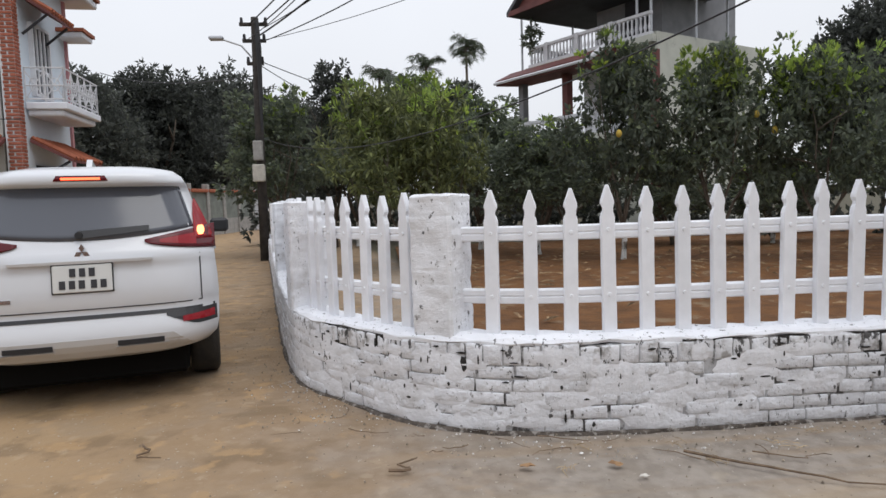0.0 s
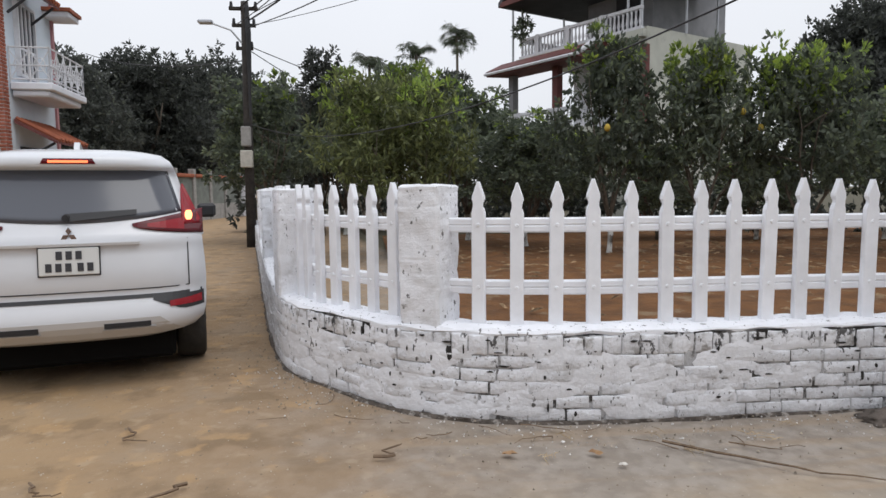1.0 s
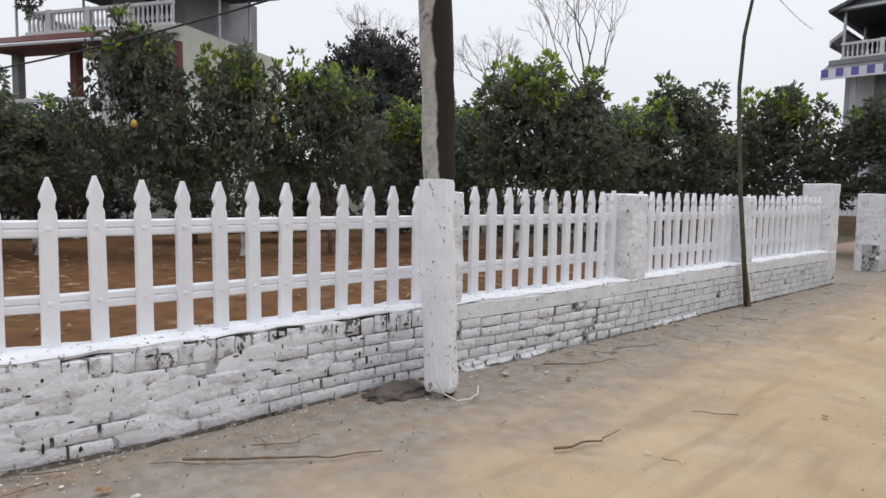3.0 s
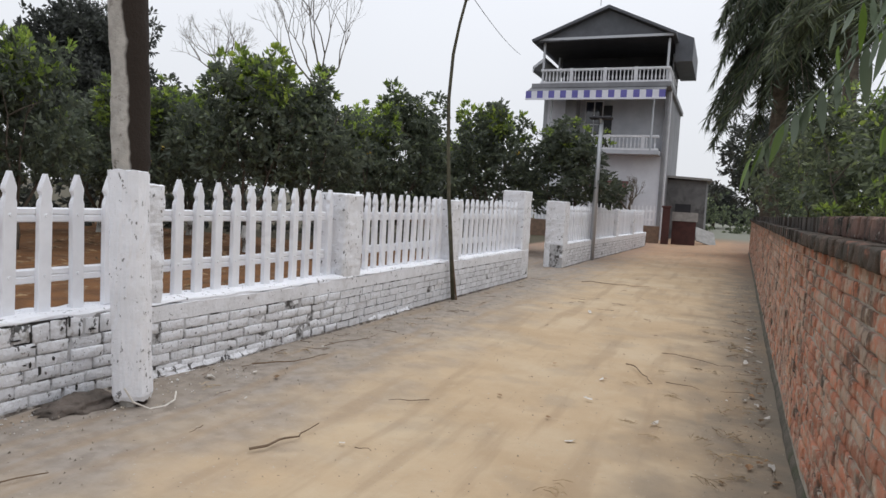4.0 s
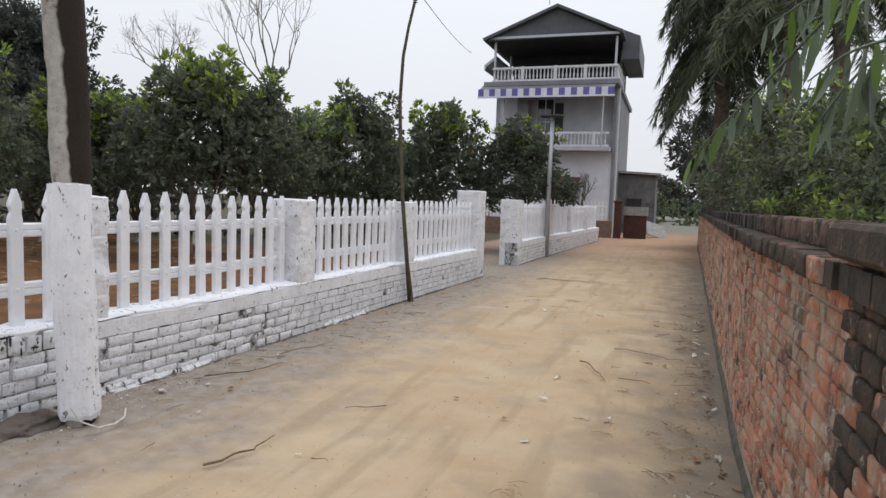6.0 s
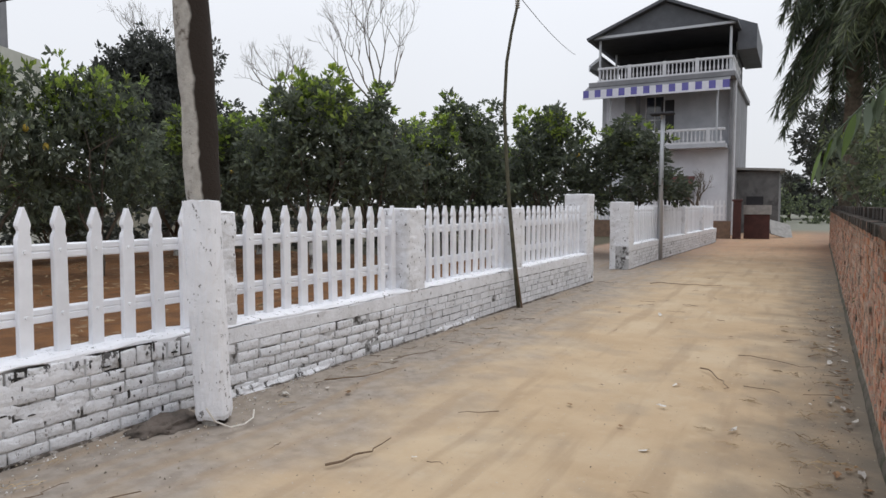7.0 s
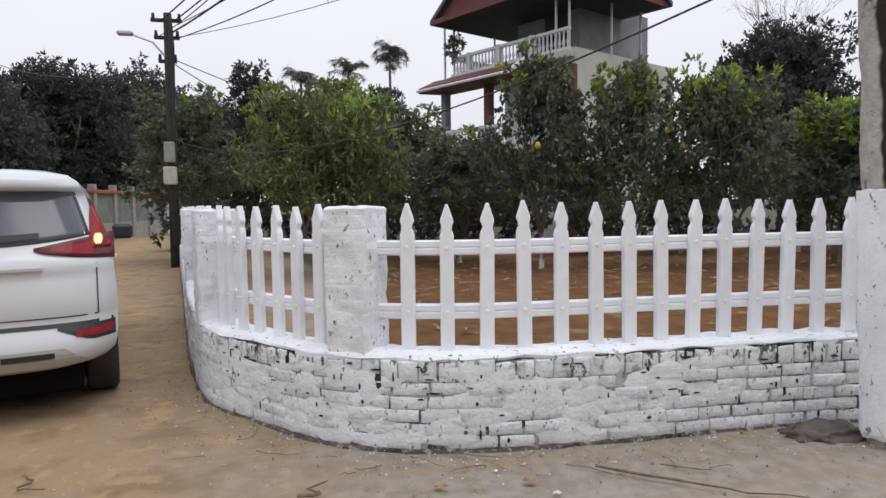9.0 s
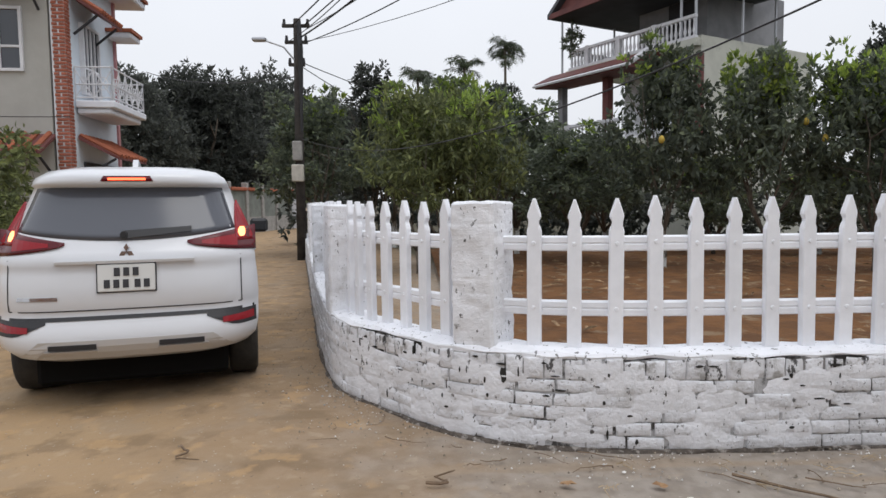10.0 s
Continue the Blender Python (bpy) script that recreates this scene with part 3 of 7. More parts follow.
def panels():
    runs = [p for p in PILLARS if p[0] is L1]
    fence_panel(L1, 0.0, runs[0][1] - 0.18, 34)
    for a, c in zip(runs, runs[1:]):
        s0, s1 = a[1] + a[2] / 2, c[1] - c[2] / 2
        if a is CORNER:
            fence_panel(L1, s0 + 0.1, s1 + 0.02, 14, lead=0.12, bend=0.028, bulge=0.06)
        elif c is CORNER:
            fence_panel(L1, s0, s1 - 0.02, 7, bend=0.02)
        else:
            shift = 0.12 if a[2] == 0.26 else 0.0
            fence_panel(L1, s0 + shift, s1, max(3, round((s1 - s0 - shift) / (0.234 if s1 < CORNER[1] else 0.205))), lead=shift)
    runs = [p for p in PILLARS if p[0] is L2]
    for a, c in zip(runs, runs[1:]):
        s0, s1 = a[1] + a[2] / 2, c[1] - c[2] / 2
        fence_panel(L2, s0, s1, max(3, round((s1 - s0) / 0.198)))
    fence_panel(L2, runs[-1][1] + 0.15, L2.length - 0.05, 15)


panels()

# dead trunk wrapped in whitewash, with the bit of cord at its foot


def trunk_material():
    m = mat("two_tone_trunk_bark", (0.50, 0.48, 0.44), (0.36, 0.34, 0.31), 14, 0.9, 0.6, 40, c3=(0.14, 0.12, 0.10), s3=12, t3=0.62, soft3=0.06)
    n, l = m.node_tree.nodes, m.node_tree.links
    b = n["Principled BSDF"]
    old = b.inputs["Base Color"].links[0].from_socket
    t = n.new("ShaderNodeTexCoord")
    s = n.new("ShaderNodeSeparateXYZ")
    l.new(t.outputs["Object"], s.inputs[0])
    z = n.new("ShaderNodeTexNoise")
    z.inputs["Scale"].default_value = 5.0
    l.new(t.outputs["Object"], z.inputs["Vector"])
    # Bark turns dark brown on one side of a noise-warped plane.
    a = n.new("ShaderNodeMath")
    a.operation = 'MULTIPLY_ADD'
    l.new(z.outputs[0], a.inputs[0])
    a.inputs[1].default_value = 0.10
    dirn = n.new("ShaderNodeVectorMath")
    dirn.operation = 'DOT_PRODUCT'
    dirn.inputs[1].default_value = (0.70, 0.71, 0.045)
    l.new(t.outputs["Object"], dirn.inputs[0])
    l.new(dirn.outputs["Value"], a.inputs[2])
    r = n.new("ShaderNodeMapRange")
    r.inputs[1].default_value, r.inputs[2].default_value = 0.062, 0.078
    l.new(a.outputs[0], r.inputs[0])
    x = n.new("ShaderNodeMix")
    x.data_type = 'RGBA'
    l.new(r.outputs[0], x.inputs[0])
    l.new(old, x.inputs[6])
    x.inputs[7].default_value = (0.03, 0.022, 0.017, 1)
    l.new(x.outputs[2], b.inputs["Base Color"])
    return m


def dead_trunk():
    t = thing("dead_tree_trunk", pose(-3.245, 3.195, 0), "leaning dead tree trunk whitewashed up to fence height", "tree trunk")
    bm = bmesh.new()
    pts = [(0, 0, -0.1), (-0.017, -0.007, 0.5), (-0.049, -0.02, 1.40), (-0.045, -0.015, 1.53), (-0.055, -0.04, 2.4), (-0.09, -0.1, 3.6), (-0.15, -0.18, 6.2)]
    tube(bm, pts, [0.08, 0.08, 0.083, 0.108, 0.112, 0.113, 0.108], 20)
    bmesh.ops.subdivide_edges(bm, edges=[e for e in bm.edges if e.calc_length() > 0.3], cuts=9)
    for v in bm.verts:
        d = Vector((v.co.x, v.co.y, 0)).normalized()
        v.co += d * (0.013 * noise.noise((v.co.x * 9, v.co.y * 9, v.co.z * 2.2)) + 0.01 * noise.noise(v.co * 16))
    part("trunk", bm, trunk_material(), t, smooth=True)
    bm = bmesh.new()
    n = 40
    zs = np.linspace(0.03, 1.47, 44)
    rings = []
    for z in zs:
        ring = []
        for k in range(n):
            a = 2 * math.pi * k / n
            sq = 1.0 / max(abs(math.cos(a - 0.5)), abs(math.sin(a - 0.5))) ** 0.35
            r = 0.112 * sq + 0.007 * noise.noise((math.cos(a) * 9, math.sin(a) * 9, z * 11)) + 0.008 * noise.noise((math.cos(a) * 3, math.sin(a) * 3, z * 4)) - (0.012 if z < 0.05 else 0)
            zz = z + (0.022 * noise.noise((math.cos(a) * 3, math.sin(a) * 3, 1.0)) if z in (zs[0], zs[-1]) else 0)
            ring.append(bm.verts.new((r * math.cos(a) - 0.035 * z, r * math.sin(a) - 0.015 * z, zz)))
        rings.append(ring)
    for a, c in zip(rings, rings[1:]):
        for k in range(n):
            bm.faces.new((a[k], a[(k + 1) % n], c[(k + 1) % n], c[k]))
    bm.faces.new(rings[-1])
    part("whitewash_coat", bm, M_PAINT, t, "thick flaking whitewash coat")
    cord = tagged(part("white_cord", tubed([(-3.08, 2.98, 0.17), (-3.05, 3.02, 0.08), (-3.0, 3.1, 0.025), (-2.98, 3.2, 0.02), (-3.0, 3.3, 0.03), (-3.05, 3.36, 0.06)], 0.006, 6), M_PALE),
                  "loose white cord lying at the trunk foot", "cord")
    bm = bmesh.new()
    bmesh.ops.create_icosphere(bm, subdivisions=4, radius=1.0)
    for v in bm.verts:
        v.co = Vector((v.co.x * 0.16, v.co.y * 0.27, v.co.z * 0.085)) * (1 + 0.3 * noise.noise(v.co * 2.4) + 0.22 * noise.noise(v.co * 7) + 0.1 * noise.noise(v.co * 17))
    heap = part("earth_mound", bm, mat("dug_earth", (0.17, 0.14, 0.12), (0.1, 0.085, 0.072), 9, 0.95, 0.8, 40), smooth=True)
    heap.matrix_basis = pose(-3.46, 2.98, -0.025)
    tagged(heap, "small heap of dark dug earth", "earth mound")


dead_trunk()

# ---------------------------------------------------------------- red brick wall along the other side

RFACE = [(0.72, -6.0), (0.66, -1.0), (0.62, 2.0), (0.61, 4.0), (0.65, 6.0), (0.72, 9.0), (0.82, 13.0), (0.95, 18.0), (1.2, 28.2)]
LR = Line(RFACE[::-1])  # reversed, so that set-back points away from the road
R_COURSE = 0.0672


def red_wall():
    core = [(0.008, -0.1), (0.008, 1.262), (0.22, 1.262), (0.22, -0.1)]
    w = part("wall_red_brick", sweep(LR, 0, LR.length, core, step=0.4, wobble=0.006), M_MORTAR)
    tagged(w, "old weathered red brick garden wall with mossy coping", "wall", kind="structure")
    for prof in ([(-0.045, 1.259), (-0.045, 1.324), (0.16, 1.324), (0.16, 1.259)], [(0.058, 1.324), (0.058, 1.415), (0.152, 1.415), (0.152, 1.324)]):
        part("coping_mortar", sweep(LR, 0, LR.length, prof, step=0.2, wobble=0.006), M_MOSS, w, "black mossy coping mortar")
    plinth = [(-0.022, -0.1), (-0.012, 0.02), (0.008, 0.06), (0.05, 0.06), (0.05, -0.1)]
    part("plinth", sweep(LR, 0, LR.length, plinth, step=0.2, wobble=0.012), mat("mossy_cement", (0.15, 0.13, 0.105), (0.085, 0.078, 0.06), 6, 0.95, 0.6, 40, c3=(0.07, 0.08, 0.045), s3=3, t3=0.58), w, "mossy grey cement plinth", smooth=True)
    return w


WALL_R = red_wall()

# ---------------------------------------------------------------- orchard


def build_soil():
    """Tilled bed behind the fence, uneven, set 4 cm above the lane."""
    bm = bmesh.new()
    xs, ys = np.arange(-19.5, -3.75, 0.25), np.arange(0.2, 15.6, 0.25)
    grid = {}
    for y in ys:
        for x in xs:
            if y < 0.22 * (x + 4) + 0.9:
                continue
            z = 0.045 + 0.03 * noise.noise((x * 1.3, y * 1.3, 1)) + 0.022 * noise.noise((x * 4.5, y * 4.5, 5))
            grid[(round(x * 4), round(y * 4))] = bm.verts.new((x + 0.05 * noise.noise((x, y, 9)), y, z))
    for (i, j), v in list(grid.items()):
        q = [grid.get(k) for k in ((i, j), (i + 1, j), (i + 1, j + 1), (i, j + 1))]
        if all(q):
            bm.faces.new(q)
    tagged(part("soil_bed", bm, M_SOIL, smooth=True), "tilled rust-brown soil bed behind the fence", "soil", kind="structure")


build_soil()


def limbs(rng, height, spread, r0, n=5, fork=0.5):
    bm = bmesh.new()
    tube(bm, [(0, 0, -0.1), (0.03, 0.02, fork * 0.5), (0.02, -0.02, fork)], [r0 * 1.25, r0, r0 * 0.9], 9)
    for k in range(n):
        a = 2 * math.pi * k / n + rng.uniform(-0.4, 0.4)
        q = spread * rng.uniform(0.5, 1.0)
        h = height * rng.uniform(0.7, 0.95)
        pts = [(0.0, 0.0, fork * 0.9)]
        for t in (0.25, 0.5, 0.75, 1.0):
            pts.append((q * t ** 0.8 * math.cos(a) + rng.normal() * 0.06, q * t ** 0.8 * math.sin(a) + rng.normal() * 0.06, fork + (h - fork) * t))
        tube(bm, pts, [r0 * 0.62, r0 * 0.5, r0 * 0.36, r0 * 0.22, r0 * 0.08], 6)
        for j in (1, 2, 3):
            p = Vector(pts[j])
            d = Vector((rng.normal(), rng.normal(), abs(rng.normal()) + 0.4)).normalized() * height * 0.22
            tube(bm, [p, p + d * 0.5 + Vector((0, 0, 0.03)), p + d], [r0 * 0.28, r0 * 0.18, r0 * 0.05], 5)
    return bm


def crown_lobes(rng, base, top, radius, n, spiky=0.0):
    out = []
    for k in range(n):
        t = (k + 0.5) / n
        z = base + (top - base) * (0.12 + 0.8 * t)
        wide = radius * (math.sin(math.pi * min(1, 0.25 + 0.72 * t)) ** 0.7)
        a = 2.4 * k + rng.uniform(-0.5, 0.5)
        q = wide * rng.uniform(0.25, 0.85)
        r = radius * rng.uniform(0.2, 0.4)
        out.append((q * math.cos(a), q * math.sin(a), z, r, r, r * rng.uniform(0.8, 1.25)))
    for k in range(int(spiky)):
        a, q = rng.uniform(0, 6.28), radius * rng.uniform(0.1, 0.65)
        out.append((q * math.cos(a), q * math.sin(a), top - radius * rng.uniform(0.0, 0.35), radius * 0.13, radius * 0.13, radius * rng.uniform(0.22, 0.42)))
    return out


def tree_kind(name, seed, base, top, radius, lobes, n, leaf, material, bark, label, spiky=6, tip=None, tipn=0, lime=False, r0=0.07, fork=0.45, droop=0.25, parent_at=None):
    rng = np.random.default_rng(seed)
    t = thing(name, parent_at or pose(0, 0, 0), label, "tree", "trees")
    part("trunk", limbs(rng, top * 0.85, radius * 0.7, r0, fork=fork), bark, t, smooth=True)
    if lime:
        part("limewash", tubed([(0, 0, 0.0), (0.03, 0.02, fork * 0.55), (0.025, 0.0, fork * 0.9)], [r0 * 1.28, r0 * 1.07, r0 * 1.02], 10), M_LIME, t, "limewashed trunk foot")
    lb = crown_lobes(rng, base, top, radius, lobes, spiky)
    c, ax = lobes_leaves(rng, lb, n, 0.3, droop, size=leaf[0])
    k = (top - base) / (np.quantile(c[:, 2], 0.997) - base)
    c[:, 2] = base + (c[:, 2] - base) * np.where(c[:, 2] > base, k, 0.6)
    part("crown", leaf_mesh(rng, c, ax, leaf[0], leaf[1]), material, t)
    if tip:
        up = sorted(lb, key=lambda q: -q[2] - q[5])[:max(3, len(lb) // 3)]
        c, ax = lobes_leaves(rng, up, tipn, 0.85, -0.4, size=leaf[0])
        c[:, 2] = base + (c[:, 2] - base) * k
        keep = c[:, 2] > base + (top - base) * 0.5
        tagged(part("new_growth", leaf_mesh(rng, c[keep], ax[keep], leaf[0] * 0.95, leaf[1]), tip, t, "bright yellow-green young leaves"), kind="stuff")
    return t


def bearing(b, d, z=0.0):
    a = radians(b)
    return (-d * math.sin(a), d * math.cos(a), z)


def planted(t, b, d, scale=1.0, turn=0.0, zs=1.0):
    t.matrix_basis = Matrix.Translation(bearing(b, d)) @ Matrix.Rotation(radians(turn), 4, 'Z') @ Matrix.Diagonal((scale, scale, scale * zs, 1))
    return t


def again(t, b, d, scale=1.0, turn=0.0, zs=1.0):
    c = copy_thing(t, Matrix())
    return planted(c, b, d, scale, turn, zs)


M_FRUIT = mat("yellow_pomelo_rind", (0.5, 0.36, 0.06), (0.42, 0.28, 0.05), 12, 0.6, 0.2, 60)


def fruit_on(t, n):
    """A few ripe pomelos hanging on the outside of a crown."""
    for k in range(n):
        bm = bmesh.new()
        bmesh.ops.create_icosphere(bm, subdivisions=2, radius=0.075)
        for v in bm.verts:
            v.co.z *= 1.12 if v.co.z > 0 else 0.95
            v.co += Vector((1.05 - 0.3 * k, -1.0 + 0.5 * k, 2.55 + 0.35 * k))
        part("fruit", bm, M_FRUIT, t, "ripe yellow pomelo", True)


def orchard():
    lab = "dense dark green pomelo tree with glossy leaves"
    A = tree_kind("pomelo_tree", 1, 1.35, 4.3, 1.75, 25, 7600, (0.165, 0.078), M_LEAF, M_BARK, lab, 9, M_LEAFB, 1500, True, fork=0.7)
    B = tree_kind("pomelo_tree", 2, 1.4, 4.6, 1.6, 24, 7600, (0.165, 0.078), M_LEAF, M_BARK, lab, 8, M_LEAFB, 260, True, droop=0.35, fork=0.8)
    C = tree_kind("pomelo_tree", 3, 1.3, 4.1, 1.7, 24, 7600, (0.16, 0.075), M_LEAF, M_BARK, lab, 10, M_LEAFB, 1700, False, fork=0.6)
    for p, n in ((A, 2), (B, 1)):
        fruit_on(p, n)
    planted(B, 70.0, 14.0, 0.76, 20, 1.3)
    planted(A, 62.3, 14.2, 0.72, 75, 1.35)
    planted(C, 55.2, 14.6, 0.76, 10, 1.32)
    again(C, 47.6, 16.0, 0.87, 140, 0.98)
    again(A, 38.8, 14.8, 0.93, 200, 1.05)
    again(B, 34.0, 15.8, 0.9, 100, 1.0)
    again(C, 29.4, 18.5, 0.87, 250, 1.08)
    again(B, 26.2, 19.5, 0.98, 300, 1.02)
    again(A, 18.6, 20.5, 0.92, 40, 1.1)
    again(C, 22.5, 22.5, 1.0, 15, 0.85)
    again(B, 12.4, 20.0, 1.15, 180, 0.74)
    again(B, 77.0, 15.5, 0.9, 220, 0.76)
    again(C, 66.0, 18.0, 0.85, 310, 0.72)
    again(B, 82.0, 17.5, 0.95, 10, 0.95)
    again(A, 58.5, 18.5, 0.8, 110, 0.62)
    again(B, 50.0, 19.5, 0.95, 60, 0.82)
    again(A, 43.5, 19.5, 1.0, 330, 0.9)
    again(B, 32.5, 21.0, 1.0, 270, 0.9)
    again(A, 74.5, 20.5, 1.0, 150, 0.72)
    again(B, 99.0, 19.0, 1.0, 190, 0.98)
    again(B, 92.5, 21.0, 1.05, 120, 1.02)
    again(A, 87.0, 22.0, 1.15, 35, 1.1)
    light = tree_kind("longan_tree", 5, 1.5, 4.0, 1.85, 20, 5200, (0.2, 0.062), M_LEAFL, M_BARK, "airy olive-green longan tree with thin stems", 10, M_LEAFB, 500, False, 0.055, 0.5, 0.15)
    planted(light, 90.8, 13.2, 0.66, 0, 1.38)
    again(light, 86.0, 13.6, 0.64, 140, 1.36)
    again(light, 88.6, 14.6, 0.7, 250, 1.36)
    spiky = tree_kind("slender_tree", 6, 0.8, 5.2, 1.0, 18, 4600, (0.14, 0.06), M_LEAFD, M_BARK, "slender dark tree with an upright ragged crown", 12, None, 0, False, 0.06, 0.8)
    planted(spiky, 94.4, 21.0, 1.0, 0, 1.1)
    again(spiky, 83.2, 21.5, 0.95, 90, 1.05)
    again(spiky, 90.0, 22.5, 0.95, 200, 1.02)
    mango = tree_kind("mango_tree", 8, 1.2, 8.0, 4.2, 60, 46000, (0.24, 0.1), M_LEAFD, M_BARK, "large dark rounded mango tree", 8, None, 0, False, 0.22, 1.6)
    planted(mango, 51.0, 33.0, 0.98, 0, 1.15)
    again(mango, 108.0, 40.0, 1.15, 40, 0.97)
    again(mango, 114.0, 33.0, 0.85, 140, 1.1)
    again(mango, 102.5, 47.0, 1.2, 200, 1.05)
    again(mango, 119.0, 38.0, 1.0, 260, 0.87)
    again(mango, 97.5, 54.0, 1.15, 20, 1.05)
    again(mango, 77.0, 44.0, 0.8, 300, 0.5)
    again(mango, 127.0, 42.0, 1.1, 160, 0.9)
    lane_tree = tree_kind("lychee_tree", 9, 1.75, 5.0, 1.9, 30, 9500, (0.17, 0.07), M_LEAFD, M_BARK, "dark round-crowned lychee tree behind the brick wall", 5, None, 0, False, 0.11, 1.6)
    planted(lane_tree, -3.3, 26.0, 1.0, 0)
    again(lane_tree, -5.6, 31.0, 1.05, 120)
    again(mango, -1.6, 85.0, 0.6, 120, 0.5)
    again(mango, 0.5, 75.0, 0.8, 70, 0.7)
    again(mango, 2.2, 80.0, 0.8, 10, 0.65)


orchard()


def hedge():
    """The low dark undergrowth that closes the view under the crowns."""
    rng = np.random.default_rng(12)
    lobes = []
    for k in range(120):
        b = rng.uniform(16, 100)
        d = np.interp(b, [16, 28, 45, 70, 100], [26, 24, 22.5, 22.5, 24]) + rng.uniform(-0.8, 1.2)
        x, y, z = bearing(b, d)
        lobes.append((x, y, rng.uniform(0.3, 1.5), rng.uniform(0.7, 1.3), rng.uniform(0.7, 1.3), rng.uniform(0.5, 1.1)))
    # Scrub past the lane end; its lighter leaf colour carries the haze.
    far = []
    for k in range(34):
        x, y, z = bearing(rng.uniform(-6, 5), rng.uniform(50, 66))
        far.append((x, y, rng.uniform(0.3, 2.6), rng.uniform(1.0, 1.9), rng.uniform(1.0, 1.9), rng.uniform(0.8, 1.5)))
    c, ax = lobes_leaves(rng, far, 7000, 0.2, 0.2)
    c[:, 2] = np.abs(c[:, 2])
    tagged(part("undergrowth", leaf_mesh(rng, c, ax, 0.3, 0.14), M_LEAFG), "scrub where the lane ends, grey-green to carry the haze", "undergrowth", kind="stuff")
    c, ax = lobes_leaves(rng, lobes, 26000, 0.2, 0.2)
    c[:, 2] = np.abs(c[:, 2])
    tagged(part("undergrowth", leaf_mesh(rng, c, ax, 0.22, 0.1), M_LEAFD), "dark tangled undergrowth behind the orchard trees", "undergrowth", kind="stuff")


hedge()


def bare_tree(b, d, trunk, reach, seed, label):
    """A thin trunk to a height, then forks that open like a fan."""
    rng = np.random.default_rng(seed)
    bm = bmesh.new()
    tube(bm, [(0, 0, -0.1), (0.05, 0.03, trunk * 0.5), (0, 0, trunk)], [0.1, 0.085, 0.07], 7)

    def grow(p, v, r, depth):
        q = p + v
        mid = p + v * 0.5 + Vector(rng.normal(size=3)) * v.length * 0.05
        tube(bm, [p, mid, q], [r, r * 0.85, r * 0.68], 5 if depth < 2 else 4, cap=False)
        if depth < 5:
            for k in range(3 if depth % 2 else 2):
                w = (v.normalized() + Vector(rng.normal(size=3)) * 0.36 + Vector((0, 0, 0.2))).normalized() * v.length * rng.uniform(0.62, 0.86)
                grow(q, w, r * 0.6, depth + 1)
    for k in range(5):
        a = 2 * math.pi * (k + rng.uniform(-0.2, 0.2)) / 5
        out = 0.85 if k else 0.1
        grow(Vector((0, 0, trunk - 0.02)), Vector((out * math.cos(a), out * math.sin(a), 1)).normalized() * reach * rng.uniform(0.85, 1.1), 0.045, 0)
    t = tagged(part("bare_tree", bm, M_BARK), label, "tree", "trees")
    t.matrix_basis = Matrix.Translation(bearing(b, d))


bare_tree(33.6, 27.0, 5.3, 1.6, 21, "tall leafless tree with thin forked branches")
bare_tree(50.9, 36.0, 8.0, 1.2, 22, "tall leafless tree with thin forked branches")
bare_tree(40.6, 27.0, 5.0, 0.95, 23, "tall leafless tree with thin forked branches")
bare_tree(7.0, 31.0, 1.3, 0.55, 24, "small leafless shrub beside the house")


def palm_tree(name, m, height, fronds, length, seed, label, droop=1.0, r=0.12, leaflet=0.42, material=None, skirt=0.0, blades=150):
    rng = np.random.default_rng(seed)
    t = thing(name, m, label, "palm tree", "palms")
    part("trunk", tubed([(0, 0, -0.1), (0.05, 0, height * 0.5), (0, 0, height)], [r * 1.3, r, r * 0.8], 9), M_BARK, t, smooth=True)
    for k in range(fronds):
        a = 2.4 * k + rng.uniform(-0.3, 0.3)
        up = rng.uniform(0.3, 1.35)
        pts, z0 = [], height - skirt * rng.uniform(0, 1) ** 1.3
        for s in np.linspace(0, 1, 12):
            q = length * s * math.cos(up * 0.6)
            z = z0 + length * (math.sin(up) * s - droop * 0.75 * s * s)
            pts.append((q * math.cos(a), q * math.sin(a), z))
        pts = np.array(pts)
        bm = tubed(pts, list(np.linspace(0.03, 0.006, 12)), 4)
        fr = part("frond", bm, M_BARK, t)
        n = blades
        u = rng.uniform(0.08, 1, n)
        c = np.stack([np.interp(u, np.linspace(0, 1, 12), pts[:, i]) for i in range(3)], 1)
        side = np.array([-math.sin(a), math.cos(a), 0]) * np.where(np.arange(n) % 2, 1, -1)[:, None]
        ax = side + np.array([math.cos(a), math.sin(a), 0]) * 0.35 + np.array([0, 0, -0.7 * droop]) + rng.normal(size=(n, 3)) * 0.38
        ll = leaflet * (0.5 + np.sin(math.pi * np.clip(u, 0.05, 0.95)))[:, None] / 1.5
        axn = ax / np.linalg.norm(ax, axis=1, keepdims=True)
        tagged(part("frond_blade", leaf_mesh(rng, c + axn * ll * 0.5, ax, leaflet, 0.035 * length / 2.0, 0.25), material or M_PALM, fr), kind="stuff")
    return t


palm_tree("areca_palm", pose(*bearing(82.5, 45.0)), 12.0, 15, 1.5, 31, "tall thin areca palm with a small crown", 1.15, 0.1, 0.6, None, 1.5, 130)
palm_tree("areca_palm", pose(*bearing(86.0, 43.0)), 10.2, 12, 1.5, 32, "thin areca palm above the orchard", 0.9, 0.1, 0.5, None, 0.5, 120)
palm_tree("areca_palm", pose(*bearing(90.0, 41.0)), 9.2, 12, 1.4, 33, "thin areca palm above the orchard", 0.9, 0.1, 0.5, None, 0.5, 120)
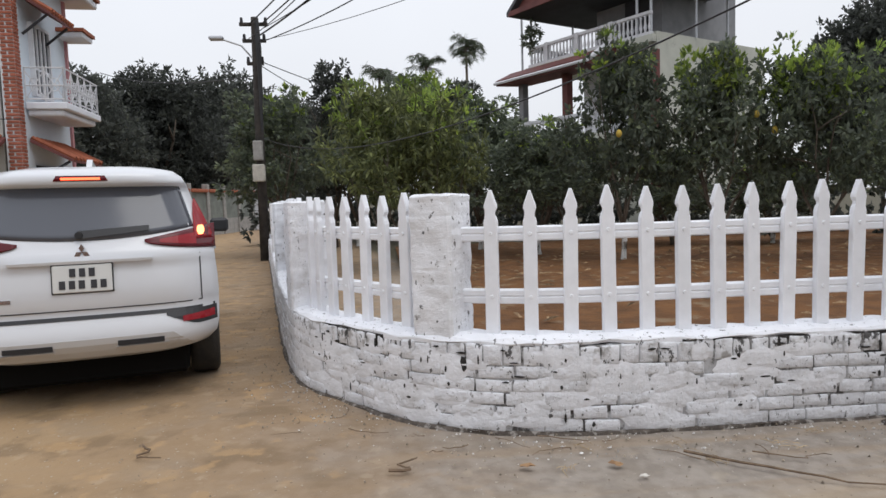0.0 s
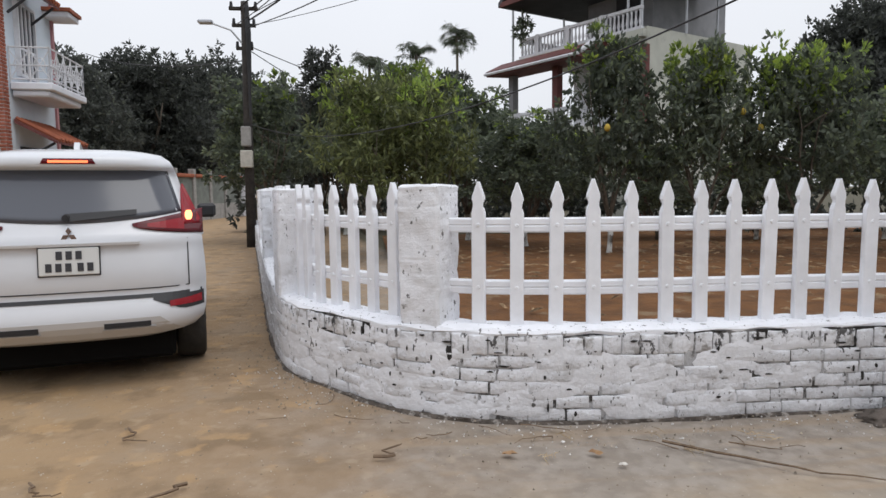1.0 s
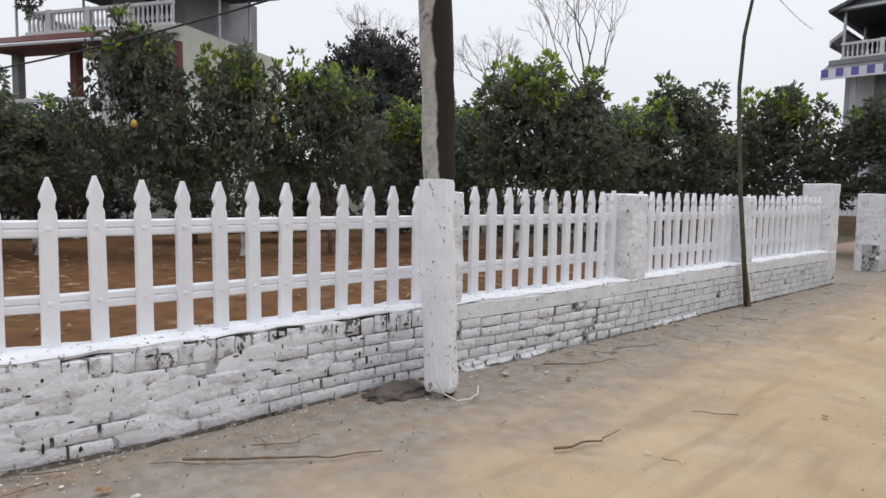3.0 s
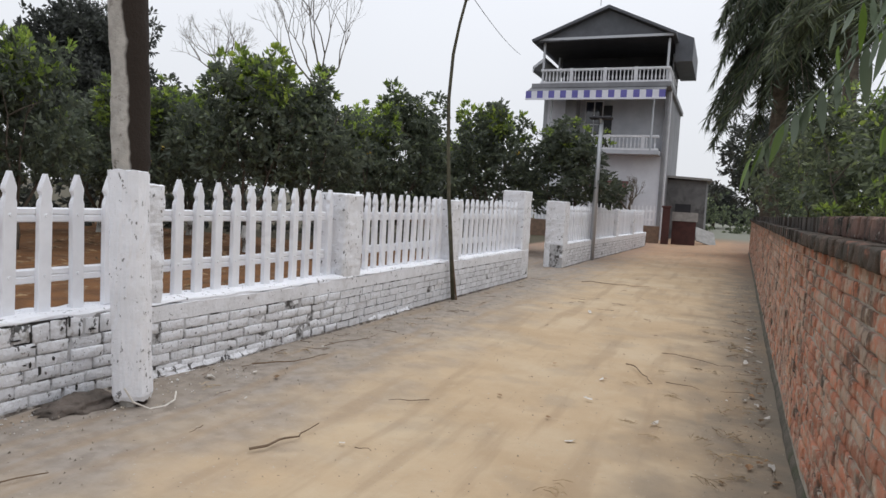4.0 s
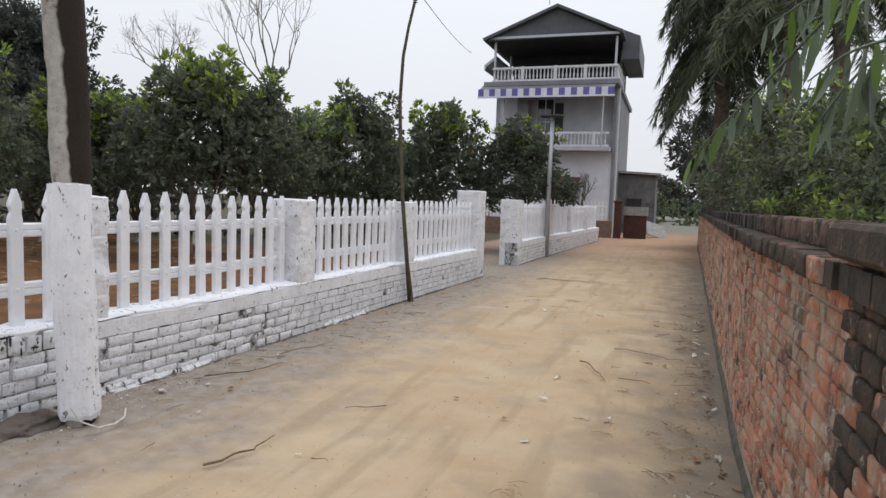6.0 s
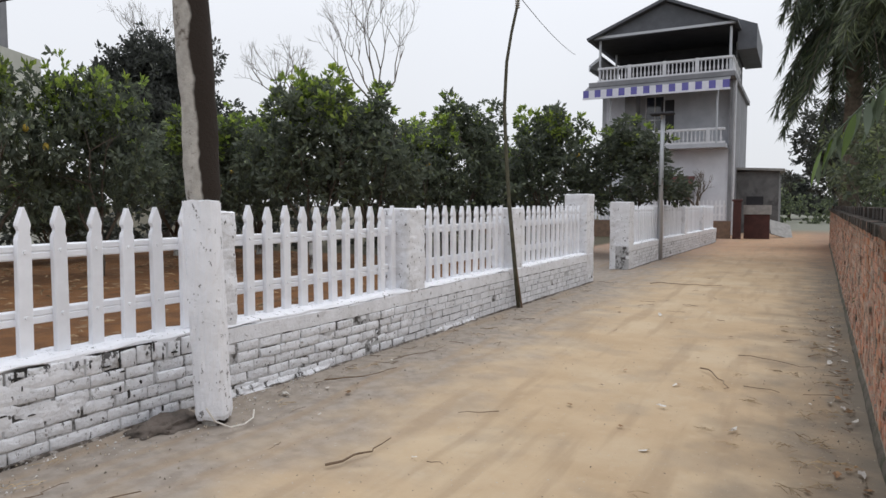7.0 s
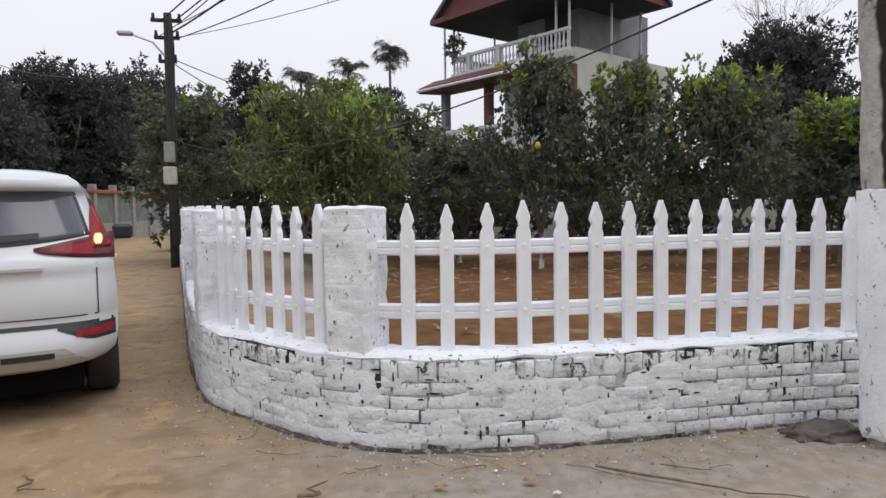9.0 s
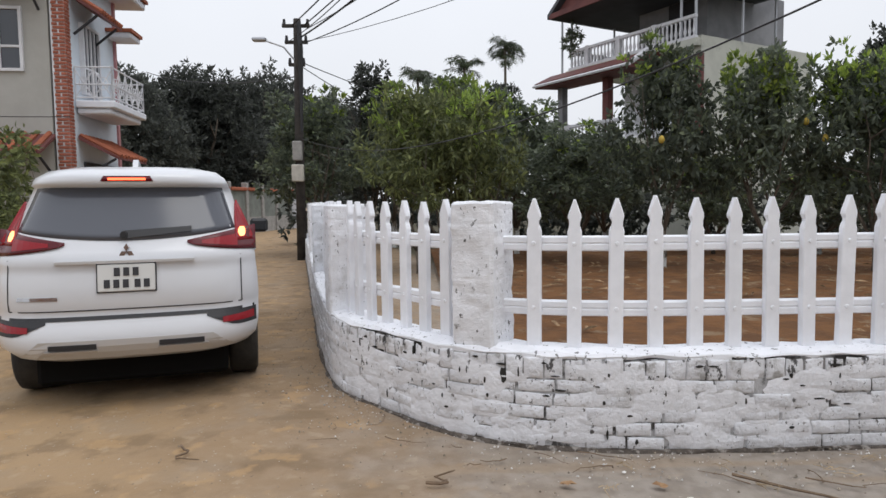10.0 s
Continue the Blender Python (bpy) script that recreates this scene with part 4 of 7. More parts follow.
palm_tree("feather_palm", pose(*bearing(-3.6, 20.5)), 9.0, 130, 1.9, 34, "tall shaggy feather palm with drooping dark fronds", 2.3, 0.2, 0.55, None, 3.5, 200)
palm_tree("feather_palm", pose(*bearing(-8.2, 16.0)), 6.3, 34, 1.7, 35, "tall shaggy feather palm with drooping dark fronds", 1.5, 0.14, 0.5, M_LEAFG, 0.8, 180)
palm_tree("feather_palm", pose(*bearing(-11.5, 20.0)), 9.4, 60, 2.3, 36, "tall shaggy feather palm with drooping dark fronds", 2.0, 0.2, 0.6, None, 2.0, 200)


def blade_mesh(seed, material):
    """One long hanging leaf, creased along its rib and curling at the tip. Local z runs from stalk to tip."""
    rng = np.random.default_rng(seed)
    bm, prev = bmesh.new(), None
    ln, wd, curl = 0.4, rng.uniform(0.027, 0.041), rng.uniform(-0.04, 0.14)
    for s, w in ((0, 0.12), (0.1, 0.5), (0.22, 0.85), (0.42, 1.0), (0.62, 0.86), (0.82, 0.5), (1.0, 0.02)):
        x = curl * s * s
        row = [bm.verts.new((x + 0.009 * w, wd * w, ln * s)), bm.verts.new((x, 0, ln * s)), bm.verts.new((x + 0.009 * w, -wd * w, ln * s))]
        if prev:
            bm.faces.new((prev[0], prev[1], row[1], row[0]))
            bm.faces.new((prev[1], prev[2], row[2], row[1]))
        prev = row
    me = finish(bm, True)
    me.materials.append(material)
    return me


BLADES = [blade_mesh(81 + k, M_BLADEY if k in (2, 5) else M_BLADE) for k in range(7)]


def right_garden():
    """Shrubs and broad-leaved canes behind the red wall."""
    lab = "leafy garden shrub behind the brick wall"
    S = tree_kind("garden_shrub", 41, 1.25, 3.1, 1.25, 20, 4300, (0.095, 0.042), M_LEAFG, M_BARK, lab, 7, M_LEAFB, 300, False, 0.04, 0.3)
    T = tree_kind("garden_shrub", 42, 0.3, 2.1, 0.9, 16, 5200, (0.07, 0.03), M_LEAFG, M_BARK, lab, 6, M_LEAFB, 500, False, 0.03, 0.2)
    planted(S, -8.6, 11.0, 1.08, 0)
    again(S, -11.8, 9.6, 1.0, 20)
    again(S, -14.6, 10.8, 1.1, 200)
    again(S, -16.5, 8.0, 0.95, 260)
    again(S, -5.8, 16.3, 1.1, 90)
    again(T, -14.5, 7.7, 0.85, 30)
    again(T, -17.0, 5.6, 0.72, 170)
    planted(T, -8.2, 12.6, 0.95, 110)
    again(S, -20.0, 7.0, 0.8, 290)
    again(S, -12.5, 13.0, 0.85, 130)
    again(S, -5.9, 22.3, 1.1, 130)
    low = tree_kind("garden_shrub", 43, 0.3, 1.75, 0.6, 12, 3200, (0.075, 0.032), M_LEAFL, M_BARK, "low yellow-green shrub behind the brick wall", 8, M_LEAFB, 160, False, 0.02, 0.15)
    planted(low, -9.4, 7.9, 0.95, 0)
    again(low, -9.2, 9.8, 0.9, 120)
    again(low, -13.5, 6.4, 0.9, 220)
    again(low, -7.6, 12.2, 0.95, 40)
    rng = np.random.default_rng(44)
    t = thing("broad_leaf_palm", pose(1.75, 4.7, 0), "broad-leaved palm with arching fronds over the brick wall", "palm")
    part("stem", tubed([(0, 0, -0.1), (0.03, 0.02, 1.5), (0, 0, 3.0)], [0.05, 0.045, 0.035], 9), M_BARK, t, smooth=True)
    # each frond: points of its rib after the stem's top, leaflet scale, count
    fronds = [([(-0.55, -0.1, 2.88), (-0.94, -0.1, 2.42), (-1.18, -0.1, 2.12), (-1.36, -0.1, 1.94), (-1.52, -0.1, 1.72)], 0.86, 22),
              ([(-0.45, -0.9, 2.4), (-0.72, -1.05, 2.2), (-0.86, -1.1, 2.05), (-1.0, -1.1, 1.82)], 0.85, 16),
              ([(-0.3, -0.4, 3.0), (-0.72, -0.5, 2.72), (-0.96, -0.5, 2.6), (-1.17, -0.5, 2.45)], 0.8, 15),
              ([(-0.5, -1.1, 2.3), (-0.76, -1.25, 2.2), (-0.92, -1.3, 2.14), (-1.06, -1.3, 2.02)], 0.7, 12),
              ([(-0.2, 0.3, 3.1), (-0.6, 0.32, 2.8), (-0.85, 0.3, 2.66), (-1.05, 0.3, 2.5)], 0.75, 14),
              ([(0.3, -0.6, 3.1), (0.4, -1.1, 2.8), (0.42, -1.5, 2.3)], 0.9, 16), ([(0.4, 0.4, 3.2), (0.9, 0.7, 2.9), (1.2, 0.9, 2.3)], 0.9, 16)]
    for pts, size, n in fronds:
        pts = np.array([(0, 0, 2.95)] + pts)
        k = np.linspace(0, 1, len(pts))
        u = np.linspace(0, 1, 14)
        fine = np.stack([np.interp(u, k, pts[:, i]) for i in range(3)], 1)
        fine[1:-1] = (fine[:-2] + 2 * fine[1:-1] + fine[2:]) / 4
        rib = part("frond", tubed(fine, list(np.linspace(0.014, 0.003, 14)), 6), M_BLADE, t, smooth=True)
        for j in range(n):
            q = 0.3 + 0.7 * (j + 0.5) / n
            p = Vector([float(np.interp(q, u, fine[:, i])) for i in range(3)])
            d = Vector([float(np.interp(min(1, q + 0.05), u, fine[:, i]) - np.interp(q - 0.05, u, fine[:, i])) for i in range(3)]).normalized()
            out = d.cross(Vector((0, 0, 1))).normalized() * (1 if j % 2 else -1)
            ax = (d * rng.uniform(0.1, 0.4) + out * rng.uniform(0.05, 0.3) + Vector((0, 0, -1)) + Vector(rng.normal(size=3)) * 0.2).normalized()
            o = new("leaf", BLADES[int(rng.integers(7))])
            o.parent = rib
            o.matrix_basis = Matrix.Translation(p) @ ax.to_track_quat('Z', 'X').to_matrix().to_4x4() @ Matrix.Rotation(rng.uniform(-0.9, 0.9) + (math.pi if j % 2 else 0), 4, 'Z') @ Matrix.Scale(size * rng.uniform(0.6, 1.15) * (1 - 0.35 * q ** 4), 4)


right_garden()

# ---------------------------------------------------------------- houses

M_GREYW = mat("pale_grey_wall_paint", (0.50, 0.51, 0.54), (0.42, 0.43, 0.46), 1.5, 0.85, 0.1, 20, c3=(0.3, 0.3, 0.3), s3=1.1, t3=0.66)
M_WHITEW = mat("white_wall_paint", (0.72, 0.73, 0.77), (0.64, 0.65, 0.69), 1.5, 0.85, 0.1, 20)
M_SIDEW = mat("bare_grey_render", (0.27, 0.27, 0.28), (0.2, 0.2, 0.21), 1.2, 0.9, 0.2, 20)
M_TIN = mat("dark_sheet_roof", (0.12, 0.125, 0.14), (0.085, 0.09, 0.1), 1.5, 0.6, 0.1, 15)
# Near-black: stands for shade in openings and under roofs, and colours dark fittings.
M_DARK = mat("shade_and_dark_parts", (0.05, 0.05, 0.055), (0.035, 0.035, 0.04), 1.5, 0.8, 0.0)
M_BLUE = mat("violet_blue_stripe", (0.16, 0.15, 0.42), (0.13, 0.12, 0.36), 3, 0.7, 0.0)
M_CANVAS = mat("white_canvas_stripe", (0.74, 0.74, 0.8), (0.66, 0.66, 0.72), 3, 0.7, 0.0)
M_BALU = mat("white_baluster_paint", (0.7, 0.7, 0.72), (0.6, 0.6, 0.62), 4, 0.7, 0.05)
M_MAROON = mat("maroon_paint", (0.17, 0.062, 0.055), (0.12, 0.045, 0.042), 2, 0.7, 0.1)
M_TILE = mat("red_clay_tile", (0.36, 0.115, 0.06), (0.25, 0.08, 0.045), 6, 0.8, 0.2, vary=0.2)
M_CREAM = mat("cream_grey_wall", (0.56, 0.56, 0.49), (0.47, 0.47, 0.41), 1.2, 0.85, 0.1, 20, c3=(0.28, 0.28, 0.25), s3=0.9, t3=0.66)
M_ICE = mat("pale_blue_wall", (0.66, 0.72, 0.78), (0.6, 0.66, 0.72), 1.5, 0.85, 0.1, 20)
M_TAUPE = mat("taupe_wall_paint", (0.42, 0.41, 0.38), (0.37, 0.36, 0.33), 1.5, 0.85, 0.1, 20)
M_FACEB = mat("orange_facing_brick", (0.36, 0.12, 0.075), (0.28, 0.095, 0.06), 8, 0.85, 0.3, 40, vary=0.15)
M_BASEB = mat("brown_brick_base", (0.26, 0.17, 0.12), (0.17, 0.12, 0.09), 6, 0.9, 0.4, 30)


def baluster_mesh():
    bm = tubed([(0, 0, 0), (0, 0, 0.06), (0, 0, 0.16), (0, 0, 0.3), (0, 0, 0.42), (0, 0, 0.55)], [0.05, 0.035, 0.06, 0.035, 0.03, 0.05], 6)
    me = finish(bm, True)
    me.materials.append(M_BALU)
    return me


BALUSTER = baluster_mesh()


def balustrade(parent, p0, p1, z, h=0.75, step=0.2):
    """A rail with turned balusters between two plan points of the house."""
    a, c = Vector((*p0, z)), Vector((*p1, z))
    d = (c - a).normalized()
    q = Matrix.Translation(a) @ Matrix.Rotation(math.atan2(d.y, d.x), 4, 'Z')
    ln = (c - a).length
    b = part("balustrade", boxed(0, -0.07, h - 0.12, ln, 0.07, h, 0.015, m=q), M_BALU, parent)
    part("kerb", boxed(0, -0.08, 0, ln, 0.08, 0.1, m=q), M_BALU, b)
    for k in range(int(ln / step)):
        s = (k + 0.5) * step
        if int(s / 1.7) != int((s - step) / 1.7):
            part("post", boxed(s - 0.09, -0.085, 0, s + 0.09, 0.085, h + 0.02, m=q), M_BALU, b)
            continue
        o = new("baluster", BALUSTER)
        o.parent = b
        o.matrix_basis = q @ Matrix.Translation((s, 0, 0.1)) @ Matrix.Diagonal((1, 1, (h - 0.2) / 0.55, 1))
    return b


def window_part(parent, m, w, h, bars=2, frame_mat=None, cross=1):
    """A window unit: recessed glass, a frame and its glazing bars. Local x along the wall, -y outwards."""
    f = part("window", boxed(-w / 2, 0.0, 0, w / 2, 0.05, h, m=m), M_GLASS, parent)
    bm = bmesh.new()
    t = 0.06
    for x0, z0, x1, z1 in ((-w / 2 - t, -t, -w / 2, h + t), (w / 2, -t, w / 2 + t, h + t), (-w / 2, -t, w / 2, 0), (-w / 2, h, w / 2, h + t)):
        box(bm, x0, -0.05, z0, x1, 0.05, z1, m=m)
    part("window_frame", bm, frame_mat or M_BALU, f)
    for k in range(1, bars + 1):
        x = -w / 2 + w * k / (bars + 1)
        part("glazing_bar", boxed(x - 0.025, -0.03, 0, x + 0.025, 0.02, h, m=m), frame_mat or M_BALU, f)
    for k in range(1, cross + 1):
        z = h * k / (cross + 1) * 0.75
        part("glazing_bar", boxed(-w / 2, -0.028, z - 0.025, w / 2, 0.02, z + 0.025, m=m), frame_mat or M_BALU, f)
    return f


def far_house():
    """Three storeys, open top terrace under a gable of dark sheet, at the end of the lane."""
    h = thing("terrace_house", pose(-9.25, 34.3, 0.0) @ Matrix.Diagonal((0.935, 1, 0.978, 1)), "three-storey grey house with gabled open top terrace", "house")
    W, D = 7.0, 10.0
    part("ground_floor", boxed(0.1, 0.5, -0.1, W - 0.2, D, 4.3), M_WHITEW, h)
    part("first_floor", boxed(0.1, 0.9, 4.45, W - 0.2, D, 7.6), M_GREYW, h)
    part("side_wall", boxed(W - 0.2, 0.4, -0.1, W - 0.05, D, 7.6), M_SIDEW, h)
    part("balcony_slab", boxed(2.3, -0.5, 4.28, W - 0.25, 0.9, 4.48), M_GREYW, h)
    balustrade(h, (2.4, -0.4), (W - 0.3, -0.4), 4.48, 0.75)
    part("pier", boxed(1.6, -0.1, -0.1, 2.2, 0.9, 7.6), M_SIDEW, h)
    window_part(h, Matrix.Translation((3.0, 0.88, 5.2)), 0.9, 1.9, 1)
    part("door_opening", boxed(3.3, 0.85, 4.5, 4.0, 0.95, 6.9), M_DARK, h, "dark panel for the shade in the open balcony door")
    part("blind_panel", boxed(0.35, 0.82, 4.9, 1.5, 0.9, 7.2), M_CANVAS, h)
    for x in (0.9, W - 0.7):
        part("awning_post", tubed([(x, -0.45, 4.48), (x, -0.45, 7.3)], 0.06, 6), M_STEEL, h)
    part("terrace_slab", boxed(-0.25, -0.6, 7.62, W + 0.1, D, 7.85), M_SIDEW, h)
    bm = prism(bmesh.new(), [(-1.15, 7.3), (-1.1, 7.36), (0.0, 7.86), (0.0, 7.7)], -0.35, W - 0.1, axis='x')
    part("awning_roof", bm, M_SIDEW, h)
    n = 23
    for k in range(n):
        x0, x1 = -0.38 + (W + 0.3) * k / n, -0.38 + (W + 0.3) * (k + 1) / n
        part("awning_stripe", boxed(x0, -1.19, 6.98, x1, -1.16, 7.36), M_BLUE if k % 2 == 0 else M_CANVAS, h)
    part("awning_rail", boxed(-0.4, -1.2, 6.9, W - 0.05, -1.14, 6.99), M_CANVAS, h)
    balustrade(h, (0.2, -0.45), (W - 0.05, -0.45), 7.85, 0.75)
    balustrade(h, (W - 0.05, -0.45), (W - 0.05, 4.0), 7.85, 0.75)
    # Room and ceiling get the shade under the gable as their colour.
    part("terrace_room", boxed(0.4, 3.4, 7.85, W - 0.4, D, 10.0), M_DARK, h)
    for x, y in ((0.3, -0.4), (W - 0.15, -0.4), (0.3, 3.0), (W - 0.15, 3.0)):
        part("terrace_post", tubed([(x, y, 7.85), (x, y, 10.2)], 0.07, 6), M_STEEL, h)
    gable = [(-0.3, 10.05), (3.75, 11.6), (W + 0.2, 10.15), (W + 0.2, 10.02), (3.75, 11.45), (-0.25, 9.92)]
    part("gable_roof", prism(bmesh.new(), gable, -1.0, D), M_TIN, h)
    part("gable_panel", prism(bmesh.new(), [(-0.1, 9.95), (3.75, 11.42), (W - 0.1, 10.05)], -0.7, -0.62), M_TIN, h, "dark grey corrugated gable panel")
    part("gable_beam", boxed(-0.1, -0.75, 10.02, W + 0.05, -0.63, 10.14), M_STEEL, h)
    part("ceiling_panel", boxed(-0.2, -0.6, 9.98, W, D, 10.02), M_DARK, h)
    part("side_eave", prism(bmesh.new(), [(W + 0.05, 10.6), (W + 0.95, 10.25), (W + 0.95, 9.1), (W + 0.05, 9.1)], 0.8, 6.0), M_TIN, h)
    part("side_eave", prism(bmesh.new(), [(-0.2, 9.7), (-0.9, 9.2), (-0.9, 8.9), (-0.85, 8.9), (-0.8, 9.1), (-0.2, 9.5)], 1.5, 6.0), M_STEEL, h)
    part("mast", tubed([(3.3, -0.9, 11.6), (3.3, -0.9, 12.6)], 0.025, 5), M_STEEL, h)
    part("drain_pipe", tubed([(W + 0.05, 0.6, 0.0), (W + 0.05, 0.6, 7.6)], 0.06, 6), M_BALU, h)
    part("porch_roof", prism(bmesh.new(), [(-1.3, 2.3), (0.5, 2.95), (0.5, 2.85), (-1.3, 2.2)], 3.2, 5.2, axis='x'), M_MAROON, h, "small red tiled porch roof")
    part("porch_pier", boxed(4.6, -0.6, 0, 5.2, 0.5, 2.3), M_SIDEW, h)
    part("front_door", boxed(3.6, 0.44, 0.0, 4.5, 0.5, 2.1), M_DARK, h)


far_house()


M_GATER = mat("dark_red_gate_paint", (0.085, 0.036, 0.032), (0.055, 0.026, 0.023), 3, 0.8, 0.1)


def shed():
    s = thing("low_shed", pose(-2.75, 38.0, 0), "low grey rendered shed beside the house", "shed")
    # Dark grey render with near-black blotches.
    part("wall", boxed(0, 0, -0.1, 2.0, 5, 3.2), mat("dark_grey_render", (0.2, 0.2, 0.2), (0.12, 0.12, 0.12), 1.5, 0.9, 0.3, 20, c3=(0.07, 0.07, 0.07), s3=0.8, t3=0.6), s)
    part("roof", prism(bmesh.new(), [(-0.2, 3.3), (2.25, 3.18), (2.25, 3.3), (-0.2, 3.42)], -0.3, 5.2), M_CONC, s)
    part("doorway", boxed(0.5, -0.02, 0, 1.3, 0.02, 1.9), M_DARK, s)
    p = thing("red_gate_pillar", pose(-2.15, 31.0, 0), "dark red painted gate pillar at the lane end", "pillar")
    part("shaft", boxed(-0.16, -0.16, -0.1, 0.16, 0.16, 1.62, 0.02), M_GATER, p)
    part("capital", boxed(-0.2, -0.2, 1.6, 0.2, 0.2, 1.7, 0.02), M_GATER, p)
    w = thing("low_red_wall", pose(-1.9, 31.4, 0), "low dark red wall with pale coping", "wall")
    part("wall_panel", boxed(0, 0, -0.1, 1.0, 0.2, 1.05), M_GATER, w)
    part("wall_coping", boxed(-0.03, -0.05, 1.05, 1.05, 0.25, 1.45), M_CONC, w)
    b = tagged(part("board", boxed(-0.5, -0.02, 0, 0.5, 0.02, 1.0, m=pose(-0.45, 33.2, 0.02, -48, 16, 25)), M_CONC), "pale board leaning on the ground", "board")
    far = Line([(-15.5, 30.2), (-8.0, 30.6), (-2.4, 31.0)])
    w2 = part("wall_back", sweep(far, 0, far.length, [(0.0, -0.1), (0.0, 0.76), (0.2, 0.76), (0.2, -0.1)], step=1.0), M_BASEB)
    tagged(w2, "low brick base of the far fence", "wall", kind="structure")
    for a, c in ((0.1, 0.5), (0.5, 0.985)):
        p = fence_panel(far, far.length * a if a > 0.2 else 0.1, far.length * c, 38, 0.05, "white painted picket fence panel far down the lane")
        p.matrix_basis = Matrix.Translation((0, 0, 0.24)) @ p.matrix_basis


shed()


def red_house():
    """Rotated house behind the orchard: local x runs back along its side, local y along its front."""
    ang = math.degrees(math.atan2(0.88, -0.47))
    h = thing("red_roofed_house", pose(-22.1, 9.4, 0, 0, 0, ang), "three-storey cream house with maroon canopies and terrace", "house")
    F, S = 6.4, 6.4
    part("lower_body", boxed(0.6, 0.4, -0.1, S, F - 2.4, 6.75), M_CREAM, h)
    part("side_panel", boxed(0.0, 0.0, -0.1, S, 0.4, 6.9), M_CREAM, h)
    part("corner_trim", boxed(-0.06, -0.03, 0, 0.12, 0.25, 6.3), M_MAROON, h)
    part("terrace_slab", boxed(-0.2, 0.02, 6.55, S, F + 0.2, 6.8), M_CREAM, h)
    canopy = [(-1.7, 5.85), (-1.75, 6.05), (-0.9, 6.45), (-0.1, 6.62), (-0.1, 6.3), (-0.1, 5.95)]
    part("canopy", prism(bmesh.new(), [(a, z + 0.12) for a, z in canopy], 1.6, F + 0.3), M_MAROON, h)
    bm = bmesh.new()
    tube(bm, [(-1.76, 1.5, 6.07), (-1.76, F + 0.36, 6.07)], 0.06, 6)
    part("canopy_edge", bm, M_BALU, h)
    part("canopy_end", tubed([(-1.6, 1.55, 6.17), (-0.9, 1.55, 6.62), (-0.05, 1.55, 6.77)], 0.1, 6), M_BALU, h)
    balustrade(h, (-0.12, 0.1), (-0.12, F), 6.8, 0.8, 0.19)
    balustrade(h, (-0.12, F), (2.5, F), 6.8, 0.8, 0.19)
    part("upper_room", boxed(1.8, 1.2, 6.8, S, F - 2.0, 9.2), M_SIDEW, h)
    part("dark_door", boxed(1.76, 1.7, 6.8, 1.82, 2.9, 8.8), M_DARK, h)
    for x, y in ((-0.1, 0.15), (-0.1, 0.75), (-0.1, F - 0.1), (2.3, 0.1), (4.2, 0.1), (2.4, F), (-0.1, F + 0.5)):
        part("terrace_post", tubed([(x, y, 6.8 if y < F + 0.2 else 6.2), (x, y, 9.0)], 0.05, 6), M_STEEL, h)
    # roof: two crossing gables over a flat soffit
    part("soffit", boxed(-1.1, -0.8, 8.82, S - 2.1, F + 0.05, 8.92), M_DARK, h)
    mid = (F + 0.2) / 2
    part("roof", prism(bmesh.new(), [(-0.9, 8.8), (mid, 11.3), (F + 0.15, 8.8), (F + 0.15, 8.98), (mid, 11.48), (-0.9, 8.98)], -1.2, S - 2.0, axis='x'), M_TIN, h)
    part("gable", prism(bmesh.new(), [(-0.6, 8.95), (mid, 11.2), (F - 0.1, 8.95)], -0.95, -0.85, axis='x'), M_MAROON, h, "maroon painted front gable")
    xm = 2.25
    part("roof", prism(bmesh.new(), [(0.0, 8.8), (xm, 10.5), (S - 1.9, 8.8), (S - 1.9, 8.98), (xm, 10.68), (0.0, 8.98)], -1.1, 2.5), M_TIN, h)
    part("gable", prism(bmesh.new(), [(0.4, 8.95), (xm, 10.4), (S - 2.3, 8.95)], -0.95, -0.85), M_MAROON, h, "maroon painted side gable")
    part("fascia", boxed(-1.15, -0.97, 8.78, S - 2.0, -0.9, 8.98), M_MAROON, h)
    part("fascia", boxed(-1.2, -0.9, 8.78, -1.13, F + 0.05, 8.98), M_MAROON, h)
    # the open first-floor veranda
    part("veranda_slab", boxed(-1.2, 1.6, 3.4, S, F + 0.15, 3.6), M_CREAM, h)
    balustrade(h, (-1.1, 1.8), (-1.1, F + 0.05), 3.6, 0.8, 0.19)
    for y in (F - 2.9, F - 0.35):
        part("veranda_column", boxed(-0.95, y - 0.14, 3.6, -0.67, y + 0.14, 6.0), M_SIDEW if y > F - 1 else M_MAROON, h)
    part("veranda_wall", boxed(0.58, 1.6, 3.6, 0.64, F - 2.4, 6.5), M_WHITEW, h)
    rng = np.random.default_rng(51)
    c, ax = lobes_leaves(rng, [(-0.3, F - 0.4, 7.9, 0.4, 0.5, 0.5), (-0.2, F - 0.2, 8.4, 0.25, 0.3, 0.4)], 500, 0.1, 0.0)
    pl = tagged(part("terrace_plant", leaf_mesh(rng, c, ax, 0.18, 0.07), M_LEAF), "leafy potted shrub on the terrace", "plant")
    pl.matrix_basis = h.matrix_basis.copy()


red_house()


